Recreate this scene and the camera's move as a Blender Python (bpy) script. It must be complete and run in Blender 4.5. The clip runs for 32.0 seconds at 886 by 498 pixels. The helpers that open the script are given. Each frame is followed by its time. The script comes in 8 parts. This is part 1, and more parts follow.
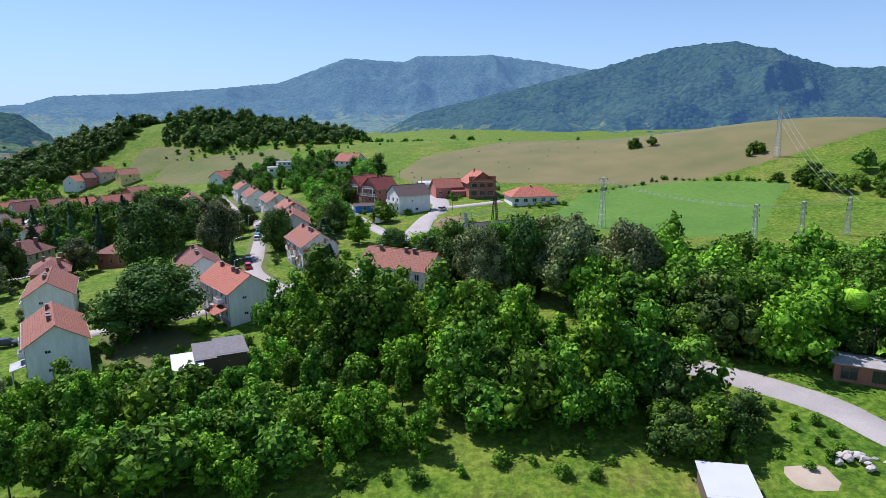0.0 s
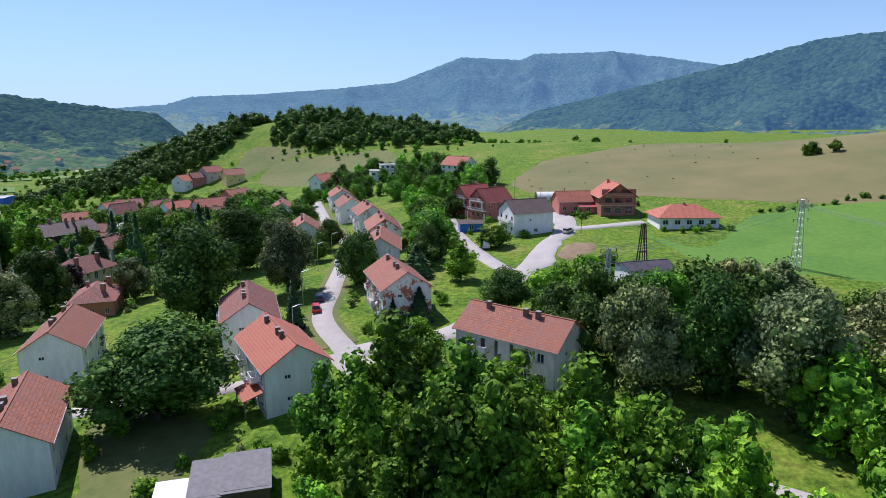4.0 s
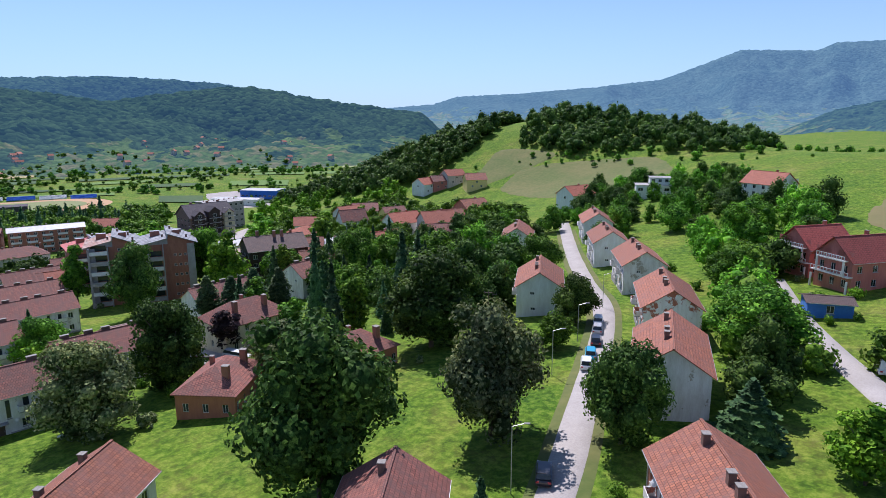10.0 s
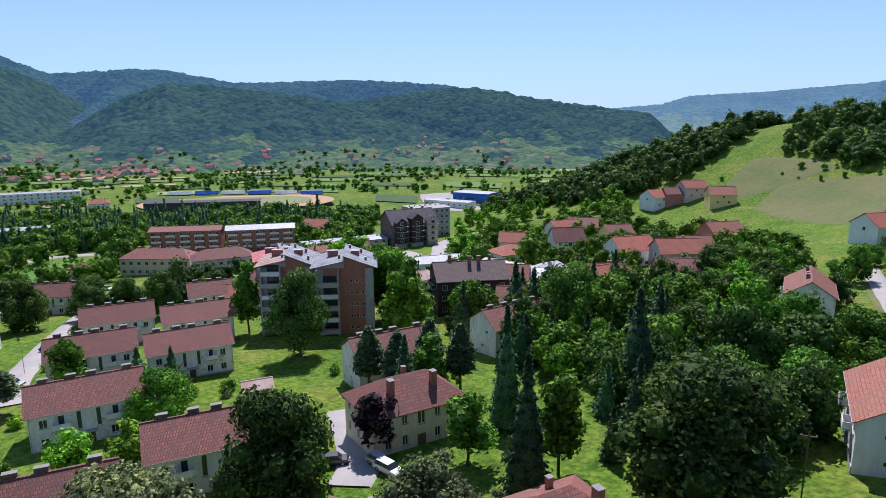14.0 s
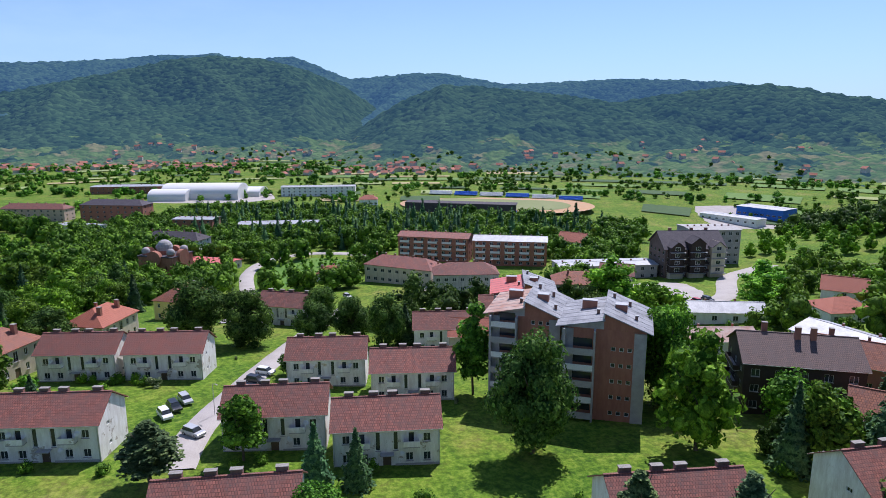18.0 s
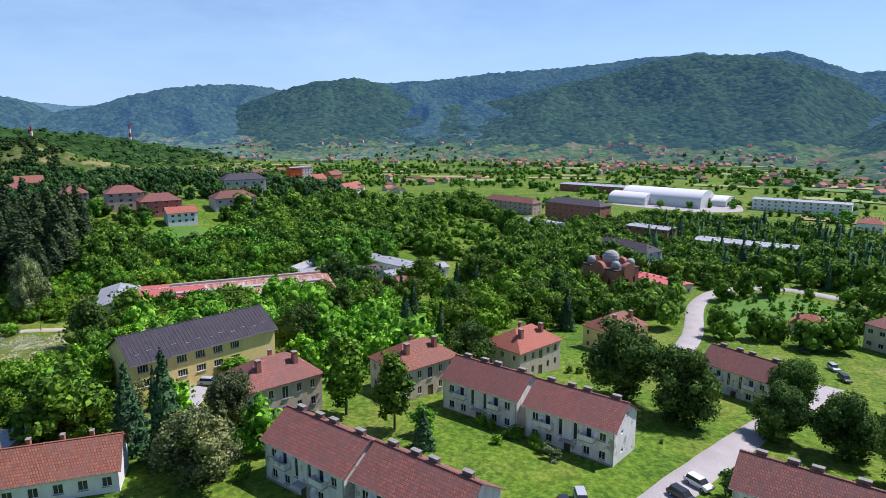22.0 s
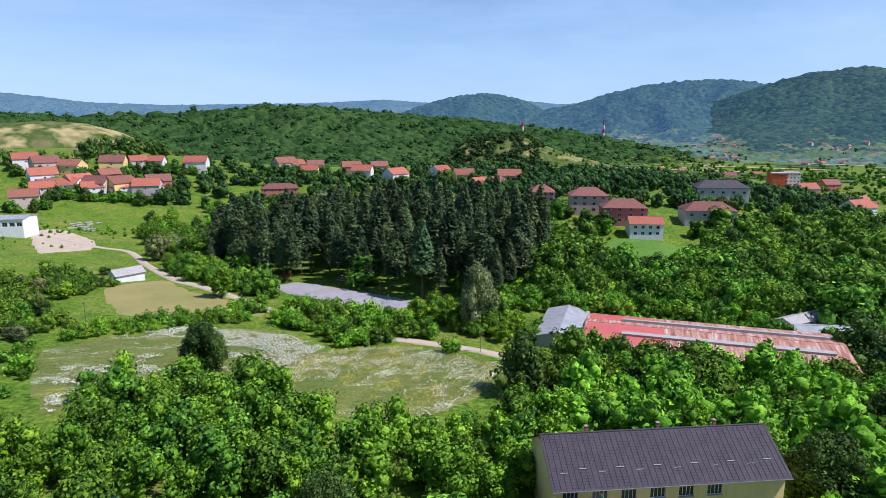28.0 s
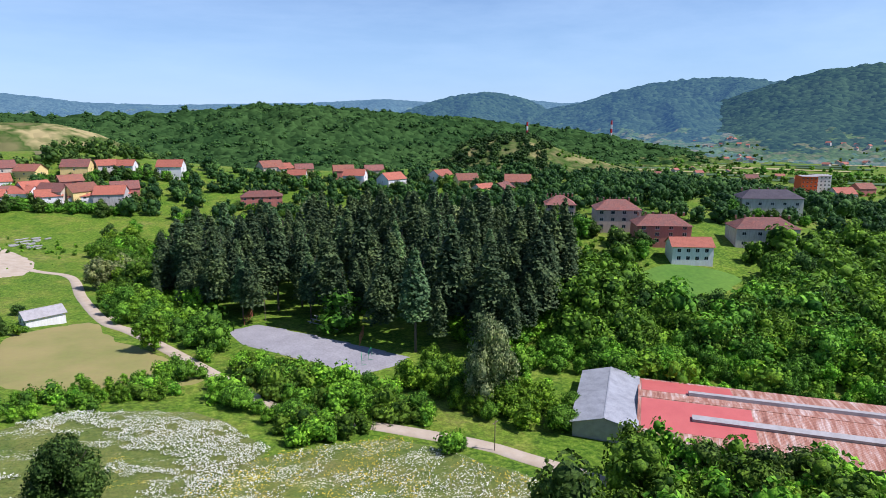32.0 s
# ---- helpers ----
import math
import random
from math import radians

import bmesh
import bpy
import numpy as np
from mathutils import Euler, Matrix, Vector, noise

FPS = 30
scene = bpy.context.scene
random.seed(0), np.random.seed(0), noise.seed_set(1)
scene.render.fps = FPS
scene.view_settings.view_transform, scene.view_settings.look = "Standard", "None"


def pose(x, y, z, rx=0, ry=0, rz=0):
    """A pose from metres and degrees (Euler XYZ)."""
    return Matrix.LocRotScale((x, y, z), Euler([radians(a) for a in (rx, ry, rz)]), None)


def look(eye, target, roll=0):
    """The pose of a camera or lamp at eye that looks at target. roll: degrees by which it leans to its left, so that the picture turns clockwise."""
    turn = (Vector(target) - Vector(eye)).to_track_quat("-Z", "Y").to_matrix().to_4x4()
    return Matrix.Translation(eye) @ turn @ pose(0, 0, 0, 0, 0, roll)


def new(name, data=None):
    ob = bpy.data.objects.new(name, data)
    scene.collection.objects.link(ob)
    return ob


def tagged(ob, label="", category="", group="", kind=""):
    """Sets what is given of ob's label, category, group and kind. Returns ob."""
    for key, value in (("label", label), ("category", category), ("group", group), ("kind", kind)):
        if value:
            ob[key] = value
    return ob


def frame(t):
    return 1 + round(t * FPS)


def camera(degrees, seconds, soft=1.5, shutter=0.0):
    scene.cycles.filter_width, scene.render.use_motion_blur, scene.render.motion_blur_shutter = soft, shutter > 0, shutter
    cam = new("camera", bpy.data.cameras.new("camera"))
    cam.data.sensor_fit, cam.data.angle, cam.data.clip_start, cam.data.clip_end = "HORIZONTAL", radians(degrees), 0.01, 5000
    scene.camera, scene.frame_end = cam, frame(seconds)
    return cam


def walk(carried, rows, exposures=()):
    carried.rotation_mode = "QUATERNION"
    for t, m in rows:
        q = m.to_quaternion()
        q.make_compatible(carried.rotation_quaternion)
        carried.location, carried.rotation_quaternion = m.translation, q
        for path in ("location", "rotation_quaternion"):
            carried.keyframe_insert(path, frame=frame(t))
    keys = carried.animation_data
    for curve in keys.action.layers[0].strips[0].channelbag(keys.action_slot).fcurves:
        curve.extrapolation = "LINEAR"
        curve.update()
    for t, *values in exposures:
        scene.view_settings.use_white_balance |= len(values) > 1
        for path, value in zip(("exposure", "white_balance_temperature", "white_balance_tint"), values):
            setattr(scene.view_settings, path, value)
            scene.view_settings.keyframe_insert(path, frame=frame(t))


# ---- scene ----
cam = camera(69.9, 32.0, 0.6)
METRES, EYE = 350.0, 37.0
ROWS = [
    (0.0, 0.0, 0.0, 0.0, -0.06, -12.01, 0.26),
    (0.5, -0.0004, 0.0156, -0.0001, 1.25, -12.03, 0.26),
    (1.0, -0.0011, 0.0312, -0.0003, 2.55, -12.04, 0.26),
    (1.5, -0.0023, 0.0471, -0.0004, 3.76, -12.04, 0.25),
    (2.0, -0.0037, 0.0629, -0.0006, 4.88, -12.05, 0.26),
    (2.5, -0.0052, 0.0789, -0.0009, 5.92, -12.05, 0.27),
    (3.0, -0.0072, 0.0947, -0.0009, 7.24, -12.06, 0.27),
    (3.5, -0.0095, 0.1108, -0.0011, 8.62, -12.05, 0.29),
    (5.5, -0.0226, 0.1742, -0.0014, 14.31, -12.06, 0.38),
    (6.0, -0.0272, 0.1904, -0.0017, 15.91, -12.05, 0.37),
    (6.5, -0.0321, 0.2064, -0.0019, 17.87, -12.03, 0.36),
    (7.0, -0.0375, 0.2223, -0.0021, 19.9, -12.04, 0.37),
    (7.5, -0.0435, 0.2379, -0.0022, 21.92, -12.02, 0.34),
    (8.0, -0.0501, 0.2533, -0.0024, 24.07, -12.0, 0.29),
    (8.5, -0.0572, 0.2685, -0.0026, 26.19, -12.0, 0.3),
    (9.0, -0.0647, 0.2833, -0.0028, 28.27, -11.99, 0.28),
    (9.5, -0.073, 0.2978, -0.003, 30.35, -11.98, 0.3),
    (10.0, -0.0818, 0.312, -0.0031, 32.48, -11.98, 0.3),
    (10.5, -0.091, 0.3262, -0.0033, 34.67, -11.97, 0.34),
    (11.0, -0.1009, 0.3397, -0.0035, 36.9, -11.92, 0.29),
    (11.5, -0.1112, 0.3531, -0.0036, 39.21, -11.91, 0.29),
    (12.0, -0.1222, 0.3657, -0.0037, 41.57, -11.9, 0.3),
    (12.5, -0.1336, 0.3779, -0.0039, 44.29, -11.86, 0.26),
    (13.0, -0.1452, 0.3896, -0.0038, 46.86, -11.85, 0.29),
    (13.5, -0.1574, 0.4007, -0.0039, 49.33, -11.85, 0.28),
    (14.0, -0.1697, 0.4113, -0.0039, 51.82, -11.83, 0.28),
    (14.5, -0.1824, 0.4211, -0.0039, 54.3, -11.81, 0.27),
    (16.5, -0.2368, 0.4526, -0.0043, 66.46, -11.72, 0.25),
    (17.0, -0.2516, 0.4586, -0.0045, 69.43, -11.7, 0.25),
    (17.5, -0.2665, 0.4639, -0.0048, 72.39, -11.68, 0.22),
    (18.0, -0.2815, 0.4684, -0.0049, 75.07, -11.68, 0.22),
    (18.5, -0.2967, 0.4721, -0.0051, 78.5, -11.61, 0.17),
    (19.0, -0.3116, 0.4747, -0.0051, 83.12, -11.56, 0.16),
    (19.5, -0.3265, 0.4758, -0.0052, 88.49, -11.5, 0.13),
    (20.0, -0.3407, 0.4757, -0.0052, 93.76, -11.5, 0.13),
    (20.5, -0.3546, 0.4744, -0.0052, 98.81, -11.5, 0.11),
    (21.0, -0.368, 0.4719, -0.0051, 104.25, -11.47, 0.07),
    (21.5, -0.3809, 0.4681, -0.0052, 109.81, -11.48, 0.04),
    (22.0, -0.3932, 0.4633, -0.0052, 115.37, -11.49, 0.02),
    (22.5, -0.4048, 0.4576, -0.0053, 120.83, -11.5, 0.0),
    (23.0, -0.4155, 0.451, -0.0051, 126.13, -11.5, 0.01),
    (23.5, -0.4251, 0.4438, -0.0051, 131.05, -11.51, 0.0),
    (24.0, -0.4345, 0.4354, -0.0051, 135.97, -11.53, -0.02),
    (24.5, -0.4432, 0.4261, -0.0051, 140.9, -11.52, -0.06),
    (25.0, -0.4511, 0.4162, -0.0051, 145.9, -11.52, -0.06),
    (25.5, -0.4581, 0.4055, -0.0052, 150.65, -11.54, -0.09),
    (26.0, -0.4643, 0.3945, -0.0052, 154.28, -11.62, -0.05),
    (26.5, -0.4704, 0.3825, -0.0053, 154.91, -11.67, -0.03),
    (28.5, -0.4973, 0.3277, -0.0056, 155.36, -11.79, -0.04),
    (29.0, -0.5047, 0.3125, -0.0058, 155.37, -11.79, -0.03),
    (29.5, -0.5122, 0.2968, -0.0058, 155.38, -11.8, -0.02),
    (30.0, -0.5198, 0.2809, -0.0059, 155.4, -11.8, -0.01),
    (30.5, -0.5274, 0.2647, -0.006, 155.4, -11.8, -0.01),
    (31.0, -0.5351, 0.2484, -0.0061, 155.4, -11.81, 0.02),
    (31.5, -0.5428, 0.2321, -0.0062, 155.4, -11.82, 0.04),
    (32.0, -0.5505, 0.2155, -0.0061, 155.41, -11.81, 0.08),
]

walk(cam, [(t, pose(METRES * x, METRES * y, EYE + METRES * z, 90 + pitch, roll, yaw)) for t, x, y, z, yaw, pitch, roll in ROWS],
     exposures=[(0.0, 0.27, 5900, 22), (32.0, 0.27, 5900, 22)])

# ---- world and sun ----
SUN_DIR = Vector((-0.78, 0.62, 1.40)).normalized()
world = bpy.data.worlds.new("sky")
scene.world = world
world.use_nodes = True
wn = world.node_tree
sky = wn.nodes.new("ShaderNodeTexSky")
sky.sky_type = 'NISHITA'
sky.sun_disc = False
sky.sun_elevation = math.asin(SUN_DIR.z)
sky.sun_rotation = math.atan2(SUN_DIR.x, SUN_DIR.y)
sky.altitude = 300
sky.air_density, sky.dust_density, sky.ozone_density = 1.0, 0.0, 4.0
wn.nodes["Background"].inputs[1].default_value = 0.096


def sky_layers():
    """The clear sky, a pale blue haze band above the horizon and a thin veil of cirrus to the south."""
    nt, new_node, join = wn, wn.nodes.new, wn.links.new
    co = new_node("ShaderNodeTexCoord").outputs["Generated"]
    sep = new_node("ShaderNodeSeparateXYZ")
    join(co, sep.inputs[0])
    band = new_node("ShaderNodeMapRange")
    band.inputs["From Min"].default_value, band.inputs["From Max"].default_value = 0.0, 0.24
    band.inputs["To Min"].default_value, band.inputs["To Max"].default_value = 0.75, 0.0
    join(sep.outputs["Z"], band.inputs[0])
    haze = new_node("ShaderNodeMix")
    haze.data_type = 'RGBA'
    join(band.outputs[0], haze.inputs[0])
    join(sky.outputs[0], haze.inputs[6])
    haze.inputs[7].default_value = (3.2, 5.6, 8.0, 1)
    st = new_node("ShaderNodeMapping")
    st.inputs["Scale"].default_value = (1.2, 2.2, 7.0)
    join(co, st.inputs["Vector"])
    cl = new_node("ShaderNodeTexNoise")
    cl.inputs["Scale"].default_value, cl.inputs["Detail"].default_value, cl.inputs["Roughness"].default_value = 1.6, 8.0, 0.62
    join(st.outputs[0], cl.inputs["Vector"])
    veil = new_node("ShaderNodeMapRange")
    veil.inputs["From Min"].default_value, veil.inputs["From Max"].default_value = 0.42, 0.75
    veil.inputs["To Min"].default_value, veil.inputs["To Max"].default_value = 0.0, 0.42
    join(cl.outputs["Fac"], veil.inputs[0])
    south = new_node("ShaderNodeMapRange")
    south.inputs["From Min"].default_value, south.inputs["From Max"].default_value = 0.35, -0.5
    join(sep.outputs["Y"], south.inputs[0])
    both = new_node("ShaderNodeMath")
    both.operation = 'MULTIPLY'
    join(veil.outputs[0], both.inputs[0])
    join(south.outputs[0], both.inputs[1])
    out = new_node("ShaderNodeMix")
    out.data_type = 'RGBA'
    join(both.outputs[0], out.inputs[0])
    join(haze.outputs[2], out.inputs[6])
    out.inputs[7].default_value = (5.2, 7.2, 8.9, 1)
    join(out.outputs[2], nt.nodes["Background"].inputs[0])


sky_layers()
sun = new("sun", bpy.data.lights.new("sun", 'SUN'))
sun.data.energy, sun.data.angle, sun.data.color = 4.7, radians(0.53), (1.0, 0.955, 0.88)
sun.matrix_world = look((0, 0, 400), Vector((0, 0, 400)) - SUN_DIR)


# ---- materials ----
def nodes_of(name):
    m = bpy.data.materials.new(name)
    m.use_nodes = True
    nt = m.node_tree
    return m, nt, nt.nodes["Principled BSDF"]


def node(nt, kind, **inputs):
    n = nt.nodes.new(kind)
    for k, v in inputs.items():
        n.inputs[k.replace("_", " ")].default_value = v
    return n


def noise_tex(nt, coord, scale, detail=4.0, rough=0.55):
    n = node(nt, "ShaderNodeTexNoise", Scale=scale, Detail=detail, Roughness=rough)
    nt.links.new(coord, n.inputs["Vector"])
    return n.outputs["Fac"]


def ramp(nt, fac, stops):
    r = nt.nodes.new("ShaderNodeValToRGB")
    while len(r.color_ramp.elements) < len(stops):
        r.color_ramp.elements.new(0.5)
    for e, (p, c) in zip(r.color_ramp.elements, stops):
        e.position, e.color = p, (*c, 1)
    nt.links.new(fac, r.inputs[0])
    return r.outputs[0]


def mix(nt, fac, a, b, blend='MIX'):
    m = nt.nodes.new("ShaderNodeMix")
    m.data_type, m.blend_type = 'RGBA', blend
    for sock, v in ((m.inputs[0], fac), (m.inputs[6], a), (m.inputs[7], b)):
        if isinstance(v, bpy.types.NodeSocket):
            nt.links.new(v, sock)
        else:
            sock.default_value = v if isinstance(v, float) else (*v, 1)
    return m.outputs[2]


def bump(nt, bsdf, height, strength, distance):
    b = node(nt, "ShaderNodeBump", Strength=strength, Distance=distance)
    nt.links.new(height, b.inputs["Height"])
    nt.links.new(b.outputs[0], bsdf.inputs["Normal"])


def coords(nt, kind="Object"):
    return nt.nodes.new("ShaderNodeTexCoord").outputs[kind]


def world_pos(nt):
    return nt.nodes.new("ShaderNodeNewGeometry").outputs["Position"]


def surface(name, c1, c2, scale=1.5, rough=0.85, fine=14.0, relief=0.3, dist=0.02, pos="Object", metallic=0.0, contrast=(0.35, 0.65)):
    """A weathered surface: two colours in large stains, fine grain and relief."""
    m, nt, b = nodes_of(name)
    co = coords(nt) if pos == "Object" else world_pos(nt)
    big = ramp(nt, noise_tex(nt, co, scale, 5), [(contrast[0], c1), (contrast[1], c2)])
    g = noise_tex(nt, co, fine, 3)
    col = mix(nt, 0.35, big, ramp(nt, g, [(0.3, [v * 0.72 for v in c1]), (0.7, [min(1, v * 1.2) for v in c2])]))
    nt.links.new(col, b.inputs["Base Color"])
    b.inputs["Roughness"].default_value, b.inputs["Metallic"].default_value = rough, metallic
    bump(nt, b, g, relief, dist)
    return m


def plaster(name, base, stain, brick=None, amount=0.55):
    """Old render: stains running over it, and with brick given, patches where it has come off."""
    m, nt, b = nodes_of(name)
    co = coords(nt)
    info = nt.nodes.new("ShaderNodeObjectInfo")
    add = nt.nodes.new("ShaderNodeVectorMath")
    sc = nt.nodes.new("ShaderNodeMath")
    sc.operation = 'MULTIPLY'
    sc.inputs[1].default_value = 57.0
    nt.links.new(info.outputs["Random"], sc.inputs[0])
    nt.links.new(co, add.inputs[0])
    nt.links.new(sc.outputs[0], add.inputs[1])
    co = add.outputs[0]
    st = node(nt, "ShaderNodeMapping")
    st.inputs["Scale"].default_value = (1, 1, 0.25)
    nt.links.new(co, st.inputs["Vector"])
    streak = noise_tex(nt, st.outputs[0], 1.3, 6, 0.7)
    col = ramp(nt, streak, [(0.38, stain), (0.62, base)])
    fine = noise_tex(nt, co, 9.0, 4)
    col = mix(nt, 0.25, col, ramp(nt, fine, [(0.3, [v * 0.7 for v in base]), (0.7, base)]))
    if brick:
        patch = ramp(nt, noise_tex(nt, co, 0.42, 7, 0.68), [(amount - 0.012, (0, 0, 0)), (amount + 0.012, (1, 1, 1))])
        br = node(nt, "ShaderNodeTexBrick", Scale=4.0)
        br.inputs["Color1"].default_value = (*brick, 1)
        br.inputs["Color2"].default_value = (*[v * 0.8 for v in brick], 1)
        br.inputs["Mortar"].default_value = (*[v * 1.15 for v in brick], 1)
        nt.links.new(co, br.inputs["Vector"])
        col = mix(nt, patch, col, br.outputs[0])
    nt.links.new(col, b.inputs["Base Color"])
    b.inputs["Roughness"].default_value = 0.92
    bump(nt, b, fine, 0.35, 0.02)
    return m


def tiles(name, c1, c2, c3, across=0.34, down=0.46, moss=(0.10, 0.08, 0.07)):
    """Clay roof tiles: one metre-true row pattern with worn colours."""
    m, nt, b = nodes_of(name)
    co = coords(nt)
    br = node(nt, "ShaderNodeTexBrick", Scale=1.0)
    br.offset, br.inputs["Brick Width"].default_value, br.inputs["Row Height"].default_value = 0.5, across, down
    br.inputs["Mortar Size"].default_value, br.inputs["Bias"].default_value = 0.04, -0.1
    br.inputs["Mortar Smooth"].default_value = 0.3
    br.inputs["Color1"].default_value, br.inputs["Color2"].default_value = (*c1, 1), (*c2, 1)
    br.inputs["Mortar"].default_value = (*[v * 0.3 for v in c1], 1)
    nt.links.new(co, br.inputs["Vector"])
    info = nt.nodes.new("ShaderNodeObjectInfo")
    stain = ramp(nt, noise_tex(nt, co, 0.55, 6, 0.65), [(0.40, (0, 0, 0)), (0.72, (1, 1, 1))])
    col = mix(nt, stain, br.outputs[0], c3)
    spots = ramp(nt, noise_tex(nt, co, 2.3, 5, 0.7), [(0.56, (0, 0, 0)), (0.75, (1, 1, 1))])
    col = mix(nt, spots, col, moss)
    hs = node(nt, "ShaderNodeHueSaturation")
    mr = node(nt, "ShaderNodeMapRange")
    mr.inputs["To Min"].default_value, mr.inputs["To Max"].default_value = 0.8, 1.15
    nt.links.new(info.outputs["Random"], mr.inputs[0])
    nt.links.new(mr.outputs[0], hs.inputs["Value"])
    nt.links.new(col, hs.inputs["Color"])
    nt.links.new(hs.outputs[0], b.inputs["Base Color"])
    b.inputs["Roughness"].default_value = 0.8
    bump(nt, b, br.outputs["Fac"], 0.5, -0.04)
    return m


def foliage(name, dark, light, trans=0.2):
    m, nt, b = nodes_of(name)
    geo, info = nt.nodes.new("ShaderNodeNewGeometry"), nt.nodes.new("ShaderNodeObjectInfo")
    col = ramp(nt, geo.outputs["Random Per Island"], [(0.0, dark), (1.0, light)])
    hs = node(nt, "ShaderNodeHueSaturation")
    for sock, lo, hi in (("Hue", 0.485, 0.512), ("Value", 0.75, 1.3)):
        mr = node(nt, "ShaderNodeMapRange")
        mr.inputs["To Min"].default_value, mr.inputs["To Max"].default_value = lo, hi
        nt.links.new(info.outputs["Random"], mr.inputs[0])
        nt.links.new(mr.outputs[0], hs.inputs[sock])
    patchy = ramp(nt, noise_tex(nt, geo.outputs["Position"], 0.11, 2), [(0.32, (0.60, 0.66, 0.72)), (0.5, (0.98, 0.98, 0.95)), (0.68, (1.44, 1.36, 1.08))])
    # dark flecks paint shaded gaps between leaves; the rest varies leaf tone
    gap_fleck = ramp(nt, noise_tex(nt, geo.outputs["Position"], 3.1, 4, 0.85), [(0.36, (0.34, 0.38, 0.38)), (0.60, (1.32, 1.30, 1.15))])
    nt.links.new(mix(nt, 1.0, mix(nt, 1.0, col, patchy, 'MULTIPLY'), gap_fleck, 'MULTIPLY'), hs.inputs["Color"])
    nt.links.new(hs.outputs[0], b.inputs["Base Color"])
    b.inputs["Roughness"].default_value = 0.6
    b.inputs["Specular IOR Level"].default_value = 0.08
    grain = noise_tex(nt, geo.outputs["Position"], 2.6, 3, 0.75)
    bump(nt, b, grain, 0.45, 0.3)
    tr = nt.nodes.new("ShaderNodeBsdfTranslucent")
    nt.links.new(hs.outputs[0], tr.inputs[0])
    ms = node(nt, "ShaderNodeMixShader", Fac=trans)
    nt.links.new(b.outputs[0], ms.inputs[1])
    nt.links.new(tr.outputs[0], ms.inputs[2])
    nt.links.new(ms.outputs[0], nt.nodes["Material Output"].inputs[0])
    return m


WHITE = plaster("white_plaster", (0.88, 0.87, 0.84), (0.74, 0.71, 0.66))
PATCHY = plaster("peeling_plaster", (0.82, 0.80, 0.76), (0.66, 0.62, 0.56), (0.42, 0.15, 0.09), 0.54)
GREYISH = plaster("grey_plaster", (0.60, 0.57, 0.52), (0.40, 0.37, 0.33))
WORN = plaster("worn_plaster", (0.83, 0.81, 0.77), (0.62, 0.58, 0.52), (0.45, 0.40, 0.33), 0.60)
STAINED = plaster("streaked_plaster", (0.86, 0.84, 0.80), (0.60, 0.55, 0.49), (0.60, 0.50, 0.36), 0.66)
BEIGE = plaster("beige_plaster", (0.66, 0.57, 0.44), (0.50, 0.42, 0.32))
YELLOW = plaster("yellow_plaster", (0.86, 0.66, 0.27), (0.78, 0.58, 0.22))
ORANGE = plaster("orange_plaster", (0.48, 0.19, 0.10), (0.38, 0.14, 0.08))
PINK = plaster("pink_plaster", (0.55, 0.20, 0.16), (0.45, 0.15, 0.12))
BRICK = plaster("red_brick", (0.40, 0.17, 0.11), (0.30, 0.12, 0.08))
SOOT = plaster("sooty_brick", (0.26, 0.15, 0.11), (0.15, 0.09, 0.07))
REDTILE = tiles("red_tiles", (0.37, 0.130, 0.092), (0.22, 0.072, 0.052), (0.17, 0.085, 0.070))
ORTILE = tiles("orange_tiles", (0.43, 0.150, 0.078), (0.26, 0.084, 0.048), (0.24, 0.105, 0.078))
NEWTILE = tiles("bright_tiles", (0.50, 0.15, 0.085), (0.44, 0.125, 0.07), (0.40, 0.13, 0.08), moss=(0.28, 0.10, 0.06))
CRIMSON = tiles("crimson_tiles", (0.40, 0.085, 0.065), (0.31, 0.065, 0.05), (0.33, 0.08, 0.06), moss=(0.22, 0.06, 0.05))
DARKTILE = tiles("dark_tiles", (0.16, 0.10, 0.085), (0.12, 0.075, 0.065), (0.10, 0.07, 0.065))
SHEET = tiles("dark_sheet_roof", (0.055, 0.045, 0.06), (0.05, 0.04, 0.055), (0.065, 0.055, 0.065), 0.5, 0.4, (0.05, 0.045, 0.05))
METAL = surface("grey_sheet_metal", (0.24, 0.25, 0.26), (0.40, 0.41, 0.43), 0.4, 0.6, 5, 0.15, metallic=0.15)
RUST = surface("rusty_sheet", (0.33, 0.14, 0.09), (0.45, 0.36, 0.31), 0.35, 0.75, 6, 0.3)
REDMETAL = surface("red_sheet", (0.55, 0.13, 0.11), (0.48, 0.10, 0.09), 0.25, 0.6, 5, 0.15)
CONC = surface("old_concrete", (0.30, 0.285, 0.27), (0.42, 0.40, 0.39), 0.8)
ASPHALT = surface("pale_asphalt", (0.34, 0.31, 0.285), (0.43, 0.395, 0.365), 0.22, 0.95, 5, 0.2, pos="World")
DIRT = surface("dirt_track", (0.50, 0.42, 0.32), (0.40, 0.32, 0.22), 0.3, 0.95, 3, 0.3, pos="World")
CAPS = surface("sooty_concrete", (0.20, 0.18, 0.16), (0.30, 0.28, 0.25), 3)
WOOD = surface("weathered_wood", (0.10, 0.07, 0.05), (0.18, 0.13, 0.10), 3)
DARKWOOD = surface("dark_stained_wood", (0.035, 0.022, 0.018), (0.055, 0.035, 0.028), 3)
BARK = surface("bark", (0.07, 0.055, 0.04), (0.13, 0.105, 0.08), 4, 0.95, 20, 0.6)
STEEL = surface("galvanised_steel", (0.42, 0.43, 0.44), (0.5, 0.5, 0.5), 2, 0.45, metallic=0.6)
FRAMEW = surface("white_frame", (0.75, 0.75, 0.73), (0.66, 0.65, 0.62), 3, 0.5)
